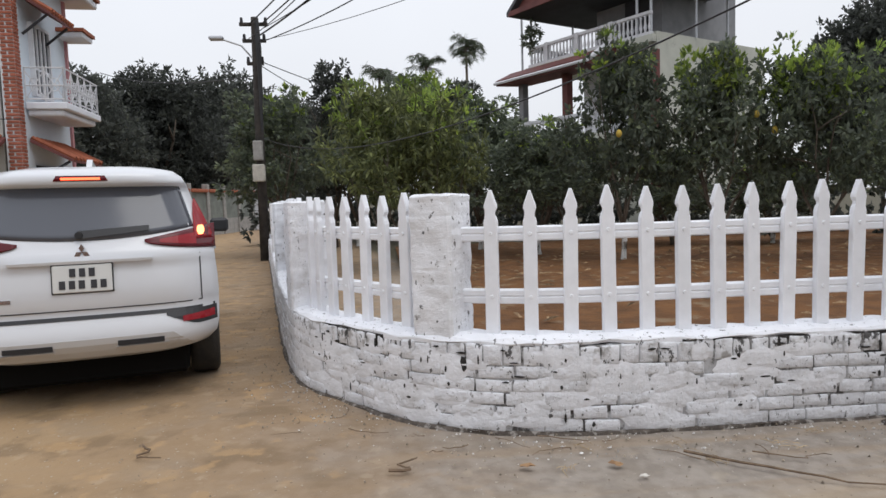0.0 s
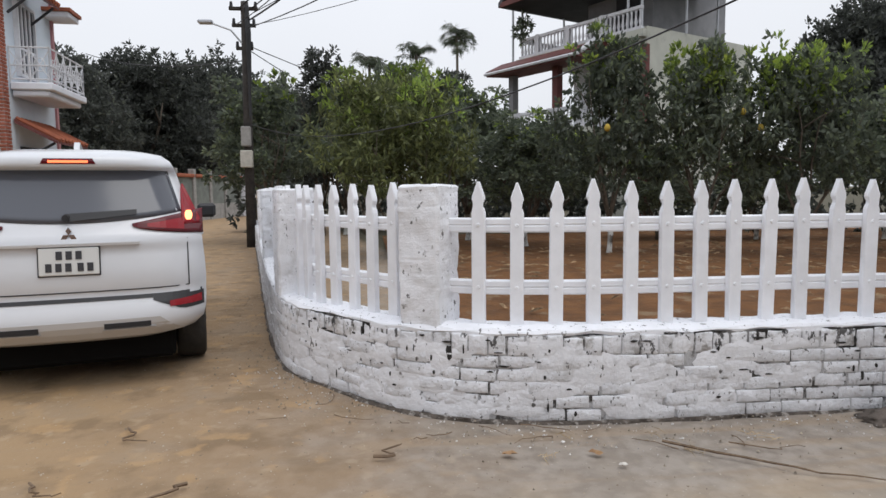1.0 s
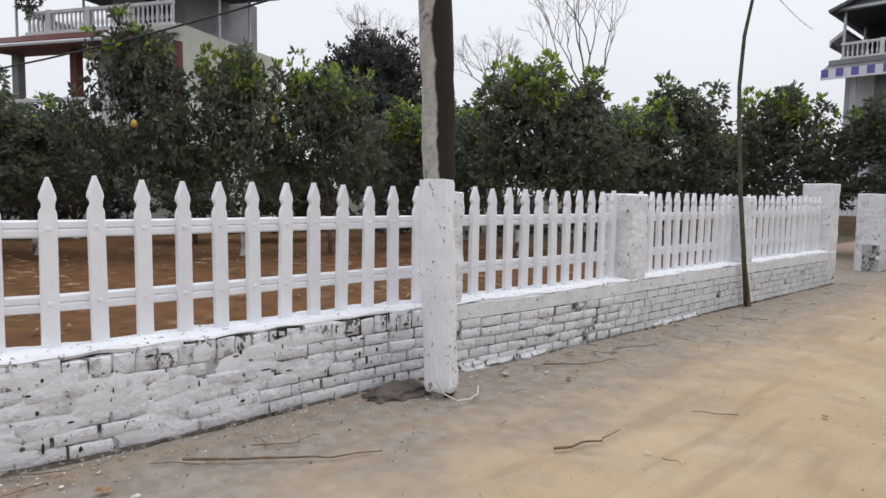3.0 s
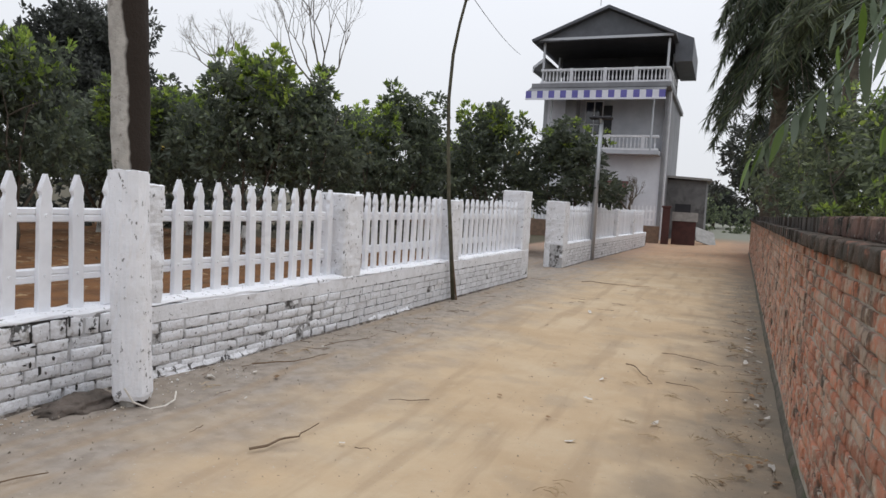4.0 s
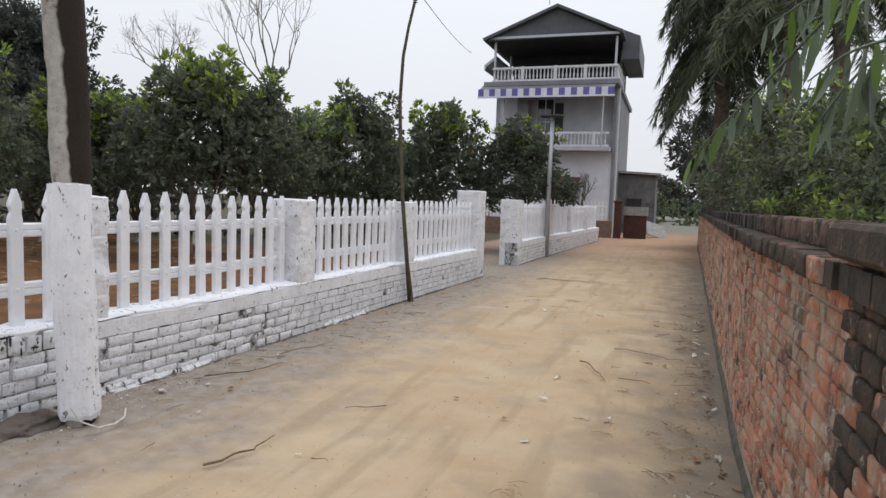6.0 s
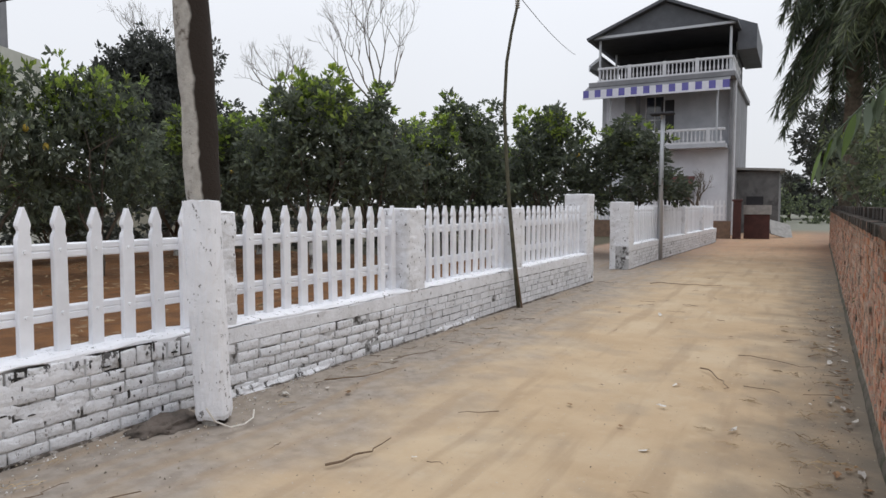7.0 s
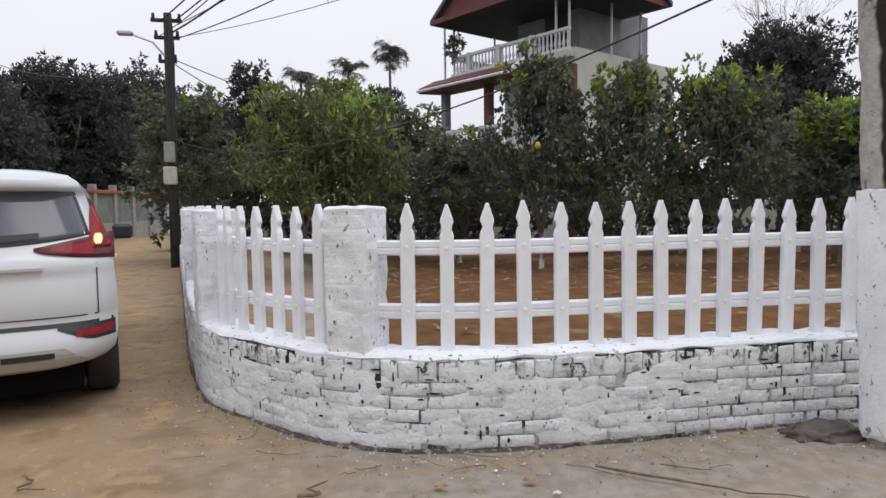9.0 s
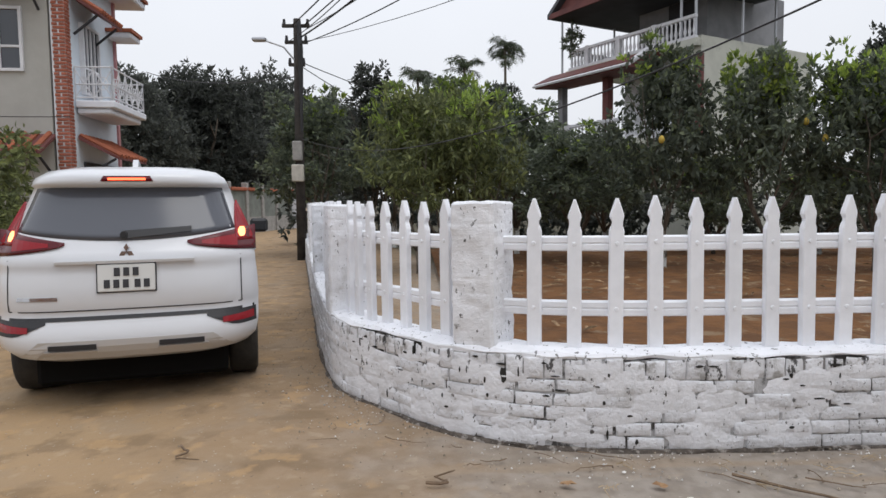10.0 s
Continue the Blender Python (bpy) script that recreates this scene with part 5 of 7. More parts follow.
def roof_awning(parent, m, w, depth, drop, n=9):
    """A small tiled awning sloping outwards, its tiles in ridges. Local x along the wall, -y outwards."""
    a = part("awning", prism(bmesh.new(), [(0.0, 0.0), (-depth, -drop), (-depth, -drop - 0.06), (0.0, -0.08)], -w / 2, w / 2, axis='x', m=m), M_MAROON, parent)
    for k in range(n):
        x = -w / 2 + w * (k + 0.5) / n
        part("roof_strip", tubed([m @ Vector((x, 0.0, 0.02)), m @ Vector((x, -depth - 0.03, -drop + 0.02))], 0.055, 6), M_TILE, a)
    for x in (-w / 2 + 0.1, w / 2 - 0.1):
        part("bracket", tubed([m @ Vector((x, -0.02, -drop - 0.45)), m @ Vector((x, -depth + 0.08, -drop - 0.04))], 0.03, 5), M_DARK, a)
    return a


def blue_house():
    """Two faces round a brick corner column; local x runs back along the lane, local -y ... faces the lane."""
    ang = math.degrees(math.atan2(-0.1, -1.0))
    h = thing("blue_house", pose(-14.35, -7.45, 0, 0, 0, ang), "pale blue house with orange brick corner column and balcony", "house")
    # local x: away down the lane; local -y: towards the lane's middle
    L = 2.9
    part("lane_wall", boxed(0.3, 0.02, -0.1, L, 6.0, 8.6), M_ICE, h)
    part("front_wall", boxed(0.06, 0.35, -0.1, 0.3, 9.0, 8.6), M_TAUPE, h)
    part("rear_trim", boxed(L, -0.03, 0, L + 0.12, 0.3, 6.5), mat("pink_trim", (0.5, 0.25, 0.26), (0.42, 0.2, 0.21), 3, 0.8, 0.05), h)
    col = part("brick_column", boxed(0.02, 0.01, -0.1, 0.29, 0.29, 8.6), M_BALU, h, "orange facing brick corner column with pale joints")
    me_l, me_s = brick_mesh(np.random.default_rng(61), 0.225, 0.02, 0.056, M_FACEB, 0.003, 0.001), brick_mesh(np.random.default_rng(62), 0.1, 0.02, 0.056, M_FACEB, 0.003, 0.001)
    for r in range(86):
        z = 2.2 + r * 0.073
        for side in (0, 1):
            xs = ((0.125, me_l),) if (r + side) % 2 else ((0.065, me_s), (0.205, me_s))
            for x, me in xs:
                o = new("brick", me)
                o.parent = col
                o.matrix_basis = pose(x, -0.012, z) if side == 0 else pose(0.0, x, z, 0, 0, -90)
    # balcony
    b = part("balcony", boxed(0.35, -0.8, 3.55, L - 0.3, 0.0, 3.7, 0.02), M_WHITEW, h)
    part("balcony_moulding", boxed(0.42, -0.7, 3.42, L - 0.4, 0.0, 3.55, 0.03), M_WHITEW, b)
    bm = bmesh.new()
    c = [(0.4, 0.0), (0.4, -0.75), (L - 0.35, -0.75), (L - 0.35, 0.0)]
    for p, q in zip(c, c[1:]):
        for z in (3.77, 4.05, 4.42):
            tube(bm, [(*p, z), (*q, z)], 0.018, 6)
        n = max(2, int(math.dist(p, q) / 0.42))
        for k in range(n + 1):
            x, y = p[0] + (q[0] - p[0]) * k / n, p[1] + (q[1] - p[1]) * k / n
            tube(bm, [(x, y, 3.7), (x, y, 4.44)], 0.016, 6)
            if k < n:
                x2, y2 = p[0] + (q[0] - p[0]) * (k + 1) / n, p[1] + (q[1] - p[1]) * (k + 1) / n
                tube(bm, [(x, y, 3.77), (x2, y2, 4.36)], 0.011, 5)
                tube(bm, [(x, y, 4.36), (x2, y2, 3.77)], 0.011, 5)
                pts = [((x + x2) / 2 + 0.12 * math.cos(t) * (x2 - x) / 0.42, (y + y2) / 2 + 0.12 * math.cos(t) * (y2 - y) / 0.42, 4.07 + 0.14 * math.sin(t)) for t in np.linspace(0, 2 * math.pi, 11)]
                tube(bm, pts, 0.011, 5)
    part("iron_railing", bm, M_BALU, b, "white wrought-iron railing")
    side = Matrix.Identity(4)
    window_part(h, Matrix.Translation((1.25, -0.03, 3.95)), 0.85, 1.45, 3, None, 1)
    roof_awning(h, Matrix.Translation((0.95, -0.01, 5.95)), 1.35, 0.6, 0.4)
    roof_awning(h, Matrix.Translation((1.4, -0.01, 2.95)), 2.0, 0.8, 0.45)
    part("shop_opening", boxed(0.7, -0.03, 0.0, 2.9, 0.02, 2.4), M_DARK, h, "dark panel for the shade in the ground-floor doorway")
    part("main_roof", boxed(0.2, -0.6, 6.5, L + 0.7, 6.0, 6.68, 0.03), M_WHITEW, h)
    part("roof_edge", boxed(0.15, -0.66, 6.68, L + 0.76, 6.0, 6.76), M_TILE, h)
    part("roof_eave", boxed(L - 0.45, -0.55, 5.55, L + 0.3, 2.0, 5.68, 0.02), M_WHITEW, h)
    part("roof_eave_tiles", boxed(L - 0.5, -0.6, 5.68, L + 0.35, 2.0, 5.76), M_TILE, h)
    front = Matrix.Translation((0.05, 1.5, 0)) @ Matrix.Rotation(radians(-90), 4, 'Z')
    window_part(h, front @ Matrix.Translation((0, 0, 4.3)), 1.2, 1.2, 2, None, 1)
    roof_awning(h, front @ Matrix.Translation((-0.1, 0, 6.3)), 2.4, 0.6, 0.35)
    roof_awning(h, front @ Matrix.Translation((0.1, 0, 2.95)), 2.2, 0.75, 0.4)
    rng = np.random.default_rng(63)
    t = tree_kind("garden_shrub", 64, 0.2, 2.3, 1.2, 10, 4500, (0.12, 0.05), M_LEAFL, M_BARK, "untidy green shrub before the blue house", 8, None, 0, False, 0.03, 0.2)
    t.matrix_basis = pose(-11.7, -7.5, 0) @ Matrix.Scale(1.25, 4)
    again(t, 122.0, 13.2, 0.85, 70, 0.9)


blue_house()


def lane_fence():
    """Concrete-post garden wall far down the side lane, with a dark gate."""
    w = thing("panel_fence", pose(-29.0, -9.3, 0, 0, 0, 170), "grey garden wall with concrete posts and red caps", "fence")
    for k in range(6):
        x = k * 1.9
        part("post", boxed(x, -0.14, -0.1, x + 0.28, 0.14, 2.5, 0.02), M_CONC, w)
        part("panel", boxed(x + 0.28, -0.06, -0.1, x + 1.9, 0.06, 0.8), M_CONC, w)
        part("panel", boxed(x + 0.28, -0.05, 0.8, x + 1.9, 0.05, 2.1), mat("weathered_panel", (0.22, 0.24, 0.22), (0.15, 0.165, 0.15), 2, 0.9, 0.2), w)
        part("cap", boxed(x + 0.2, -0.2, 2.1, x + 1.95, 0.2, 2.26, 0.03), M_TILE, w)
    g = thing("gate_post", pose(-39.0, -8.1, 0), "pale concrete gate post by a dark gate", "gate post")
    part("shaft", boxed(-0.35, -0.35, -0.1, 0.35, 0.35, 2.9, 0.02), M_CONC, g)
    part("dark_leaf", boxed(-0.1, -1.5, 0, 0.0, -0.35, 2.4), M_DARK, g)
    part("dark_leaf", boxed(-0.1, 0.35, 0, 0.0, 1.4, 2.4), M_WHITEW, g)


lane_fence()

# ---------------------------------------------------------------- poles and cables


def utility_pole():
    p = thing("utility_pole", pose(-16.9, -3.12, 0), "dark utility pole with meter boxes and street lamp", "utility pole")
    part("shaft", tubed([(0, 0, -0.2), (0, 0.01, 3), (0.0, 0.03, 6.0)], [0.125, 0.11, 0.09], 12), M_POLE, p, smooth=True)
    part("meter_box", boxed(0.1, -0.16, 1.98, 0.28, 0.13, 2.4, 0.02), mat("aged_meter_box", (0.55, 0.52, 0.46), (0.42, 0.4, 0.35), 8, 0.7, 0.1), p, "aged cream meter box")
    part("meter_box", boxed(0.1, -0.13, 2.5, 0.26, 0.1, 2.98, 0.02), M_CONC, p, "grey meter box")
    arm = part("lamp_arm", tubed([(0.05, -0.05, 5.0), (0.1, -0.3, 5.3), (0.15, -0.75, 5.45)], 0.025, 6), M_STEEL, p)
    part("lamp_head", boxed(0.06, -1.05, 5.42, 0.24, -0.7, 5.52, 0.03), M_STEEL, arm)
    for z, w in ((5.8, 0.34), (5.4, 0.28), (4.85, 0.2)):
        part("cross_arm", boxed(-0.05, -w, z, 0.05, w, z + 0.07), M_POLE, p)
        for k in (-1, 0.2, 1):
            part("insulator", tubed([(0, k * w * 0.85, z + 0.05), (0, k * w * 0.85, z + 0.2)], [0.045, 0.03], 6), M_DARK, p)
    part("riser_cable", tubed([(0.13, 0.1, 5.9), (0.2, 0.13, 5.2), (0.16, 0.12, 4.3), (0.14, 0.1, 3.2)], [0.05, 0.07, 0.05, 0.03], 7), M_CABLE, p)
    top = Vector((-16.9, -3.12, 5.85))
    tie = Vector((-3.44, 2.98, 2.92))
    runs = [("power_cable", top + Vector((0, 0.2, 0)), (6, 8.0, 7.6), 0.5, 0.022), ("power_cable", top + Vector((0, -0.1, 0)), (6, 6.6, 7.5), 0.7, 0.022),
            ("power_cable", top + Vector((0, 0.1, -0.3)), (6, 7.2, 7.0), 0.8, 0.028), ("power_cable", top + Vector((0, 0, -0.5)), (6, 9.5, 7.2), 1.1, 0.016),
            ("power_cable", top + Vector((0, 0.25, -0.1)), (6, 10.5, 8.6), 0.9, 0.014), ("power_cable", top + Vector((0, -0.2, -0.4)), (6, 5.4, 6.6), 1.0, 0.014), ("power_cable", top + Vector((0, 0.2, -0.4)), (2, 14.0, 8.8), 1.3, 0.01),
            ("power_cable", top + Vector((0, 0.1, -0.9)), (-31, 6.5, 4.5), 0.4, 0.016), ("power_cable", top + Vector((0, 0.1, -1.0)), (-36, 3.0, 4.6), 0.5, 0.016),
            ("power_cable", top + Vector((0, 0, -1.25)), (-30, -12.0, 7.3), 0.3, 0.02), ("service_cable", (-16.8, -3.02, 3.05), tie, 0.7, 0.011),
            ("service_cable", (-3.45, 2.98, 5.95), (-10.5, 34.6, 9.4), 0.5, 0.014), ("service_cable", (-14.3, -7.4, 3.3), (-12, -18, 3.8), 0.2, 0.012)]
    for name, a, c, drop, r in runs:
        tagged(part(name, tubed(sag(a, c, drop, 22), r * 0.75, 5), M_CABLE), "thin black overhead cable", "cable", "overhead cables")
    tagged(part("cable_loop", tubed([tie + Vector((0.05 + 0.14 * math.cos(t), 0.09 + 0.16 * math.sin(t), 0.02 * math.sin(3 * t))) for t in np.linspace(0, 6.6, 22)], 0.009, 5), M_CABLE), "black cable looped round the trunk", "cable")
    # a tuft of rubbish caught on a wire
    rng = np.random.default_rng(71)
    c = np.array([-13.2, 0.5, 6.0]) + rng.normal(size=(40, 3)) * np.array([0.08, 0.12, 0.3])
    tagged(part("plastic_scraps", leaf_mesh(rng, c, rng.normal(size=(40, 3)) * [0.3, 0.3, 1], 0.3, 0.05), M_CONC), "tattered grey scraps caught on a cable", "scraps", kind="stuff")


utility_pole()


def slim_poles():
    b = thing("bamboo_pole", pose(-3.3, 8.8, 0), "tall thin crooked bamboo pole by the wall", "pole")
    part("cane", tubed([(0, 0, -0.1), (-0.02, -0.17, 0.8), (-0.07, -0.22, 1.45), (-0.13, -0.21, 2.25), (-0.16, -0.2, 2.8), (-0.13, -0.2, 3.4), (-0.06, -0.2, 3.8), (0.0, -0.14, 4.17), (0.14, -0.05, 5.2)], [0.03, 0.029, 0.027, 0.026, 0.024, 0.023, 0.021, 0.02, 0.016], 8), mat("dark_bamboo", (0.10, 0.095, 0.06), (0.055, 0.05, 0.035), 12, 0.7, 0.2), b, smooth=True)
    part("stay", tubed([(0.05, 0.0, -0.05), (0.0, -0.13, 0.6)], 0.013, 6), M_TWIG, b)
    for k in range(4):
        part("cord_tie", tubed([(0.0 + 0.03 * math.cos(t), -0.145 + 0.03 * math.sin(t), 4.13 + 0.03 * k) for t in np.linspace(0, 6.28, 9)], 0.006, 4), M_PALE, b)
    s = thing("solar_street_lamp", pose(-3.06, 18.2, 0), "slim grey steel lamp post with flat lamp head", "street lamp")
    part("post", tubed([(0, 0, -0.1), (0, 0, 2.5), (0.02, 0, 3.82)], [0.075, 0.06, 0.05], 10), M_STEEL, s, smooth=True)
    part("lamp_head", boxed(-0.3, -0.15, 3.8, 0.3, 0.15, 3.87, 0.02), M_DARK, s)
    part("lamp_arm", tubed([(0, 0, 3.65), (0.0, -0.1, 3.82)], 0.03, 6), M_STEEL, s)


slim_poles()

# ---------------------------------------------------------------- car

M_CAR = mat("pearl_white_car_paint", (0.62, 0.63, 0.65), (0.60, 0.61, 0.63), 1.0, 0.32, 0.0, coat=0.6, spec=0.5)
M_SEAM = plain("black_plastic_trim", (0.015, 0.015, 0.017), 0.55)
M_TGLASS = plain("tinted_car_glass", (0.075, 0.08, 0.095), 0.12, spec=0.6)
M_LAMPR = plain("red_lamp_lens", (0.24, 0.008, 0.014), 0.2, spec=0.3)
M_LAMPD = plain("dark_red_lamp_lens", (0.09, 0.006, 0.01), 0.2, spec=0.35)
M_GLOW = plain("lit_brake_lamp", (1.0, 0.13, 0.05), 0.3, emit=3.0)
M_GLOWC = plain("lit_lamp_core", (1.0, 0.32, 0.12), 0.3, emit=3.0)
M_SILVER = plain("silver_trim", (0.5, 0.49, 0.48), 0.4, 0.3)
M_RUBBER = mat("dusty_tyre", (0.03, 0.029, 0.028), (0.05, 0.046, 0.04), 9, 0.9, 0.3)
M_PLATE = plain("number_plate_white", (0.62, 0.62, 0.6), 0.5)
M_INK = plain("dark_ink", (0.03, 0.03, 0.035), 0.6)
M_CHROME = plain("chrome_badge", (0.6, 0.6, 0.62), 0.15, 1.0)

CAR_Z = [0.33, 0.37, 0.44, 0.52, 0.60, 0.66, 0.76, 0.88, 1.0, 1.04, 1.10, 1.18, 1.30, 1.45, 1.56, 1.575, 1.63, 1.68, 1.715]
CAR_W = [0.70, 0.80, 0.865, 0.885, 0.89, 0.892, 0.895, 0.89, 0.88, 0.878, 0.87, 0.845, 0.79, 0.735, 0.70, 0.695, 0.665, 0.60, 0.47]
CAR_R = [0.16, 0.05, 0.0, 0.0, 0.03, 0.07, 0.05, 0.06, 0.085, 0.07, 0.12, 0.16, 0.23, 0.315, 0.375, 0.27, 0.265, 0.33, 0.52]


def car_w(z):
    return float(np.interp(z, CAR_Z, CAR_W))


def car_r(x, z):
    """How far forward of the bumper the tail lies at that width and height."""
    u = min(1.0, abs(x) / car_w(z))
    return float(np.interp(z, CAR_Z, CAR_R)) + 0.05 * u * u + 0.27 * u ** 7


def arch(y):
    out = 0.0
    for c in (0.86, 3.62):
        if abs(y - c) < 0.37:
            out = max(out, 0.31 + math.sqrt(0.37 ** 2 - (y - c) ** 2))
    return out


def hood(y):
    return float(np.interp(y, [0, 1.2, 2.4, 2.9, 3.55, 4.2, 4.45], [1.715, 1.72, 1.69, 1.6, 1.1, 0.95, 0.7]))


def car_body():
    bm = bmesh.new()
    us = np.sin(np.linspace(-1, 1, 31) * math.pi / 2)
    zz = sorted(set(CAR_Z) | {0.35, 0.48, 0.56, 0.71, 0.82, 0.94, 1.24, 1.375, 1.5, 1.6, 1.655, 1.7})
    cap = [[bm.verts.new((u * car_w(z), car_r(u * car_w(z), z), z)) for u in us] for z in zz]
    for a, c in zip(cap, cap[1:]):
        for i in range(len(us) - 1):
            bm.faces.new((a[i], a[i + 1], c[i + 1], c[i]))
    stations = [0.5, 0.55, 0.62, 0.7, 0.78, 0.86, 0.94, 1.02, 1.1, 1.17, 1.22, 1.5, 1.9, 2.4, 2.9, 3.26, 3.4, 3.5, 3.62, 3.75, 3.9, 3.99, 4.2, 4.45]

    def at(x, z, y):
        k = 1.0 - 0.10 * max(0, (y - 3.4) / 1.05) ** 2
        zc = min(z, hood(y) - 0.0005 * (1.8 - z))
        return Vector((x * k, y, zc))
    for sgn, col in ((-1, 0), (1, len(us) - 1)):
        prev = [row[col] for row in cap]
        for y in stations:
            cur = []
            for j, z in enumerate(zz):
                p = at(sgn * car_w(z), z, max(y, prev[j].co.y + 0.005))
                p.z = max(p.z, min(arch(p.y), 0.95))
                cur.append(bm.verts.new(p))
            for j in range(len(zz) - 1):
                bm.faces.new((prev[j], prev[j + 1], cur[j + 1], cur[j]))
            prev = cur
    prev = cap[-1]
    for y in [s for s in stations if s > 0.9]:
        cur = [bm.verts.new(at(u * car_w(zz[-1]), zz[-1] + 0.02 * (1 - u * u), y)) for u in us]
        for v, u in zip(cur, us):
            v.co.z = min(zz[-1], hood(y)) + 0.015 * (1 - u * u)
        for i in range(len(us) - 1):
            bm.faces.new((prev[i], prev[i + 1], cur[i + 1], cur[i]))
        prev = cur
    bmesh.ops.remove_doubles(bm, verts=bm.verts, dist=0.0015)
    return bm


def tail_patch(f, ns=14, nt=6, off=0.006, thick=0.03, sunk=0.0):
    """A panel that follows the tail: f(s, t) gives its width and height at s, t in 0..1."""
    bm = bmesh.new()
    front, rear = [], []
    for j in range(nt + 1):
        a, c = [], []
        for i in range(ns + 1):
            x, z = f(i / ns, j / nt)
            y = car_r(x, z)
            a.append(bm.verts.new((x, y - off, z)))
            c.append(bm.verts.new((x, y + thick, z)))
        front.append(a)
        rear.append(c)
    for j in range(nt):
        for i in range(ns):
            bm.faces.new((front[j][i], front[j][i + 1], front[j + 1][i + 1], front[j + 1][i]))
    edge = [(0, i) for i in range(ns + 1)] + [(j, ns) for j in range(1, nt + 1)] + [(nt, i) for i in range(ns - 1, -1, -1)] + [(j, 0) for j in range(nt - 1, 0, -1)]
    for (j, i), (l, k) in zip(edge, edge[1:] + edge[:1]):
        bm.faces.new((front[j][i], rear[j][i], rear[l][k], front[l][k]))
    return bm


def lerp(a, c, t):
    return a + (c - a) * t


def build_car():
    fwd = Vector((-0.965, -0.262, 0))
    car = thing("car", Matrix.Translation((-4.7, -2.21, 0)) @ Matrix.Rotation(math.atan2(-fwd.x, fwd.y), 4, 'Z'), "white seven-seat family car with red brake lamps lit", "car")
    body = part("body", car_body(), M_CAR, car, smooth=True)
    # Underbody hangs low and near-black to stand in for shade beneath the car.
    part("underbody_shade", boxed(-0.652, 0.3, 0.13, 0.652, 4.2, 0.5, 0.03), plain("underbody_shade_black", (0.008, 0.008, 0.008), 0.95, spec=0.05), car)
    gl = part("rear_window", tail_patch(lambda s, t: ((2 * s - 1) * lerp(0.735, 0.645, t), lerp(1.175 + 0.07 * (2 * s - 1) ** 2, 1.555, t)), 24, 8, 0.005), M_TGLASS, car, "dark tinted rear window", True)
    part("wiper", tail_patch(lambda s, t: (lerp(-0.03, 0.43, s), lerp(1.215, 1.25, s) + lerp(-0.026, 0.03, t) * (1 - 0.35 * s)), 8, 1, 0.028, 0.0), M_SEAM, gl, "black wiper")
    part("wiper_pivot", tubed([(-0.02, 0.2, 1.215), (-0.02, 0.13, 1.215)], [0.03, 0.024], 10), M_SEAM, gl)
    br = part("brake_light", tail_patch(lambda s, t: ((2 * s - 1) * lerp(0.175, 0.155, t), lerp(1.598, 1.638, t)), 8, 2, 0.008), M_LAMPD, car, "high brake lamp, lit")
    part("glowing_strip", tail_patch(lambda s, t: ((2 * s - 1) * 0.125, lerp(1.607, 1.623, t)), 8, 1, 0.013), M_GLOW, br)
    for g in (-1, 1):
        lamp = part("tail_lamp", tail_patch(lambda s, t: (g * lerp(0.40, 0.888, s), lerp(lerp(1.15, 1.075, s ** 0.6), lerp(1.168, 1.265, s), t)), 12, 5, 0.012), M_LAMPD, car, "dark red wraparound tail lamp", True)
        part("upper_lens", tail_patch(lambda s, t: (g * (lerp(0.838, 0.742, t) + lerp(-0.1, 0.035, s) * (1 - t) ** 0.8 + 0.01 * s), lerp(1.15, 1.46, t)), 4, 10, 0.014), M_LAMPR, lamp, "bright red upper lens", True)
        part("inner_lens", tail_patch(lambda s, t: (g * lerp(0.50, 0.75, s), lerp(lerp(1.14, 1.115, s), lerp(1.165, 1.2, s), t)), 6, 3, 0.016), M_LAMPR, lamp)
        part("lit_bulb", tail_patch(lambda s, t: (g * (0.785 + lerp(-0.028, 0.028, s) * math.sin(math.pi * (0.18 + 0.62 * t))), lerp(1.18, 1.25, t)), 4, 4, 0.02), M_GLOWC, lamp, "glowing orange-red bulb")
        refl = part("reflector_housing", tail_patch(lambda s, t: (g * lerp(0.52, 0.872, s), lerp(lerp(0.615, 0.535, min(1, s * 1.8)), 0.64, t)), 8, 3, 0.006), M_SEAM, car, "black bumper insert")
        part("reflector", tail_patch(lambda s, t: (g * lerp(0.63, 0.855, s), lerp(0.562, lerp(0.6, 0.618, s), t)), 6, 2, 0.012), M_LAMPR, refl, "red bumper reflector")
        part("exhaust_slot", tail_patch(lambda s, t: (g * lerp(0.2, 0.5, s), lerp(0.44, 0.475, t)), 6, 2, 0.014), M_SEAM, car, "black bumper slot")
        part("slot_trim", tail_patch(lambda s, t: (g * lerp(0.19, 0.53, s), lerp(0.415, 0.432, t)), 6, 1, 0.02), M_SILVER, car)
        part("hatch_seam", tail_patch(lambda s, t: (g * (0.768 + lerp(-0.004, 0.004, s)), lerp(0.70, 1.05, t)), 1, 8, 0.003), M_SEAM, car)
        side = lambda y, z, o=0.006: (g * (car_w(z) + o), y, z)
        bm = bmesh.new()
        rows = [[bm.verts.new(side(y, z)) for y in (0.75, 1.3, 1.9, 2.5, 2.95)] for z in (1.16, 1.3, 1.42, 1.52)]
        for a, c in zip(rows, rows[1:]):
            for i in range(4):
                bm.faces.new((a[i], a[i + 1], c[i + 1], c[i]))
        part("side_window", bm, M_TGLASS, car, smooth=True)
        mir = part("wing_mirror", boxed(g * 0.9 if g > 0 else -1.1, 3.0, 1.1, g * 1.1 if g > 0 else -0.9, 3.12, 1.26, 0.03), M_SEAM, car, "black wing mirror")
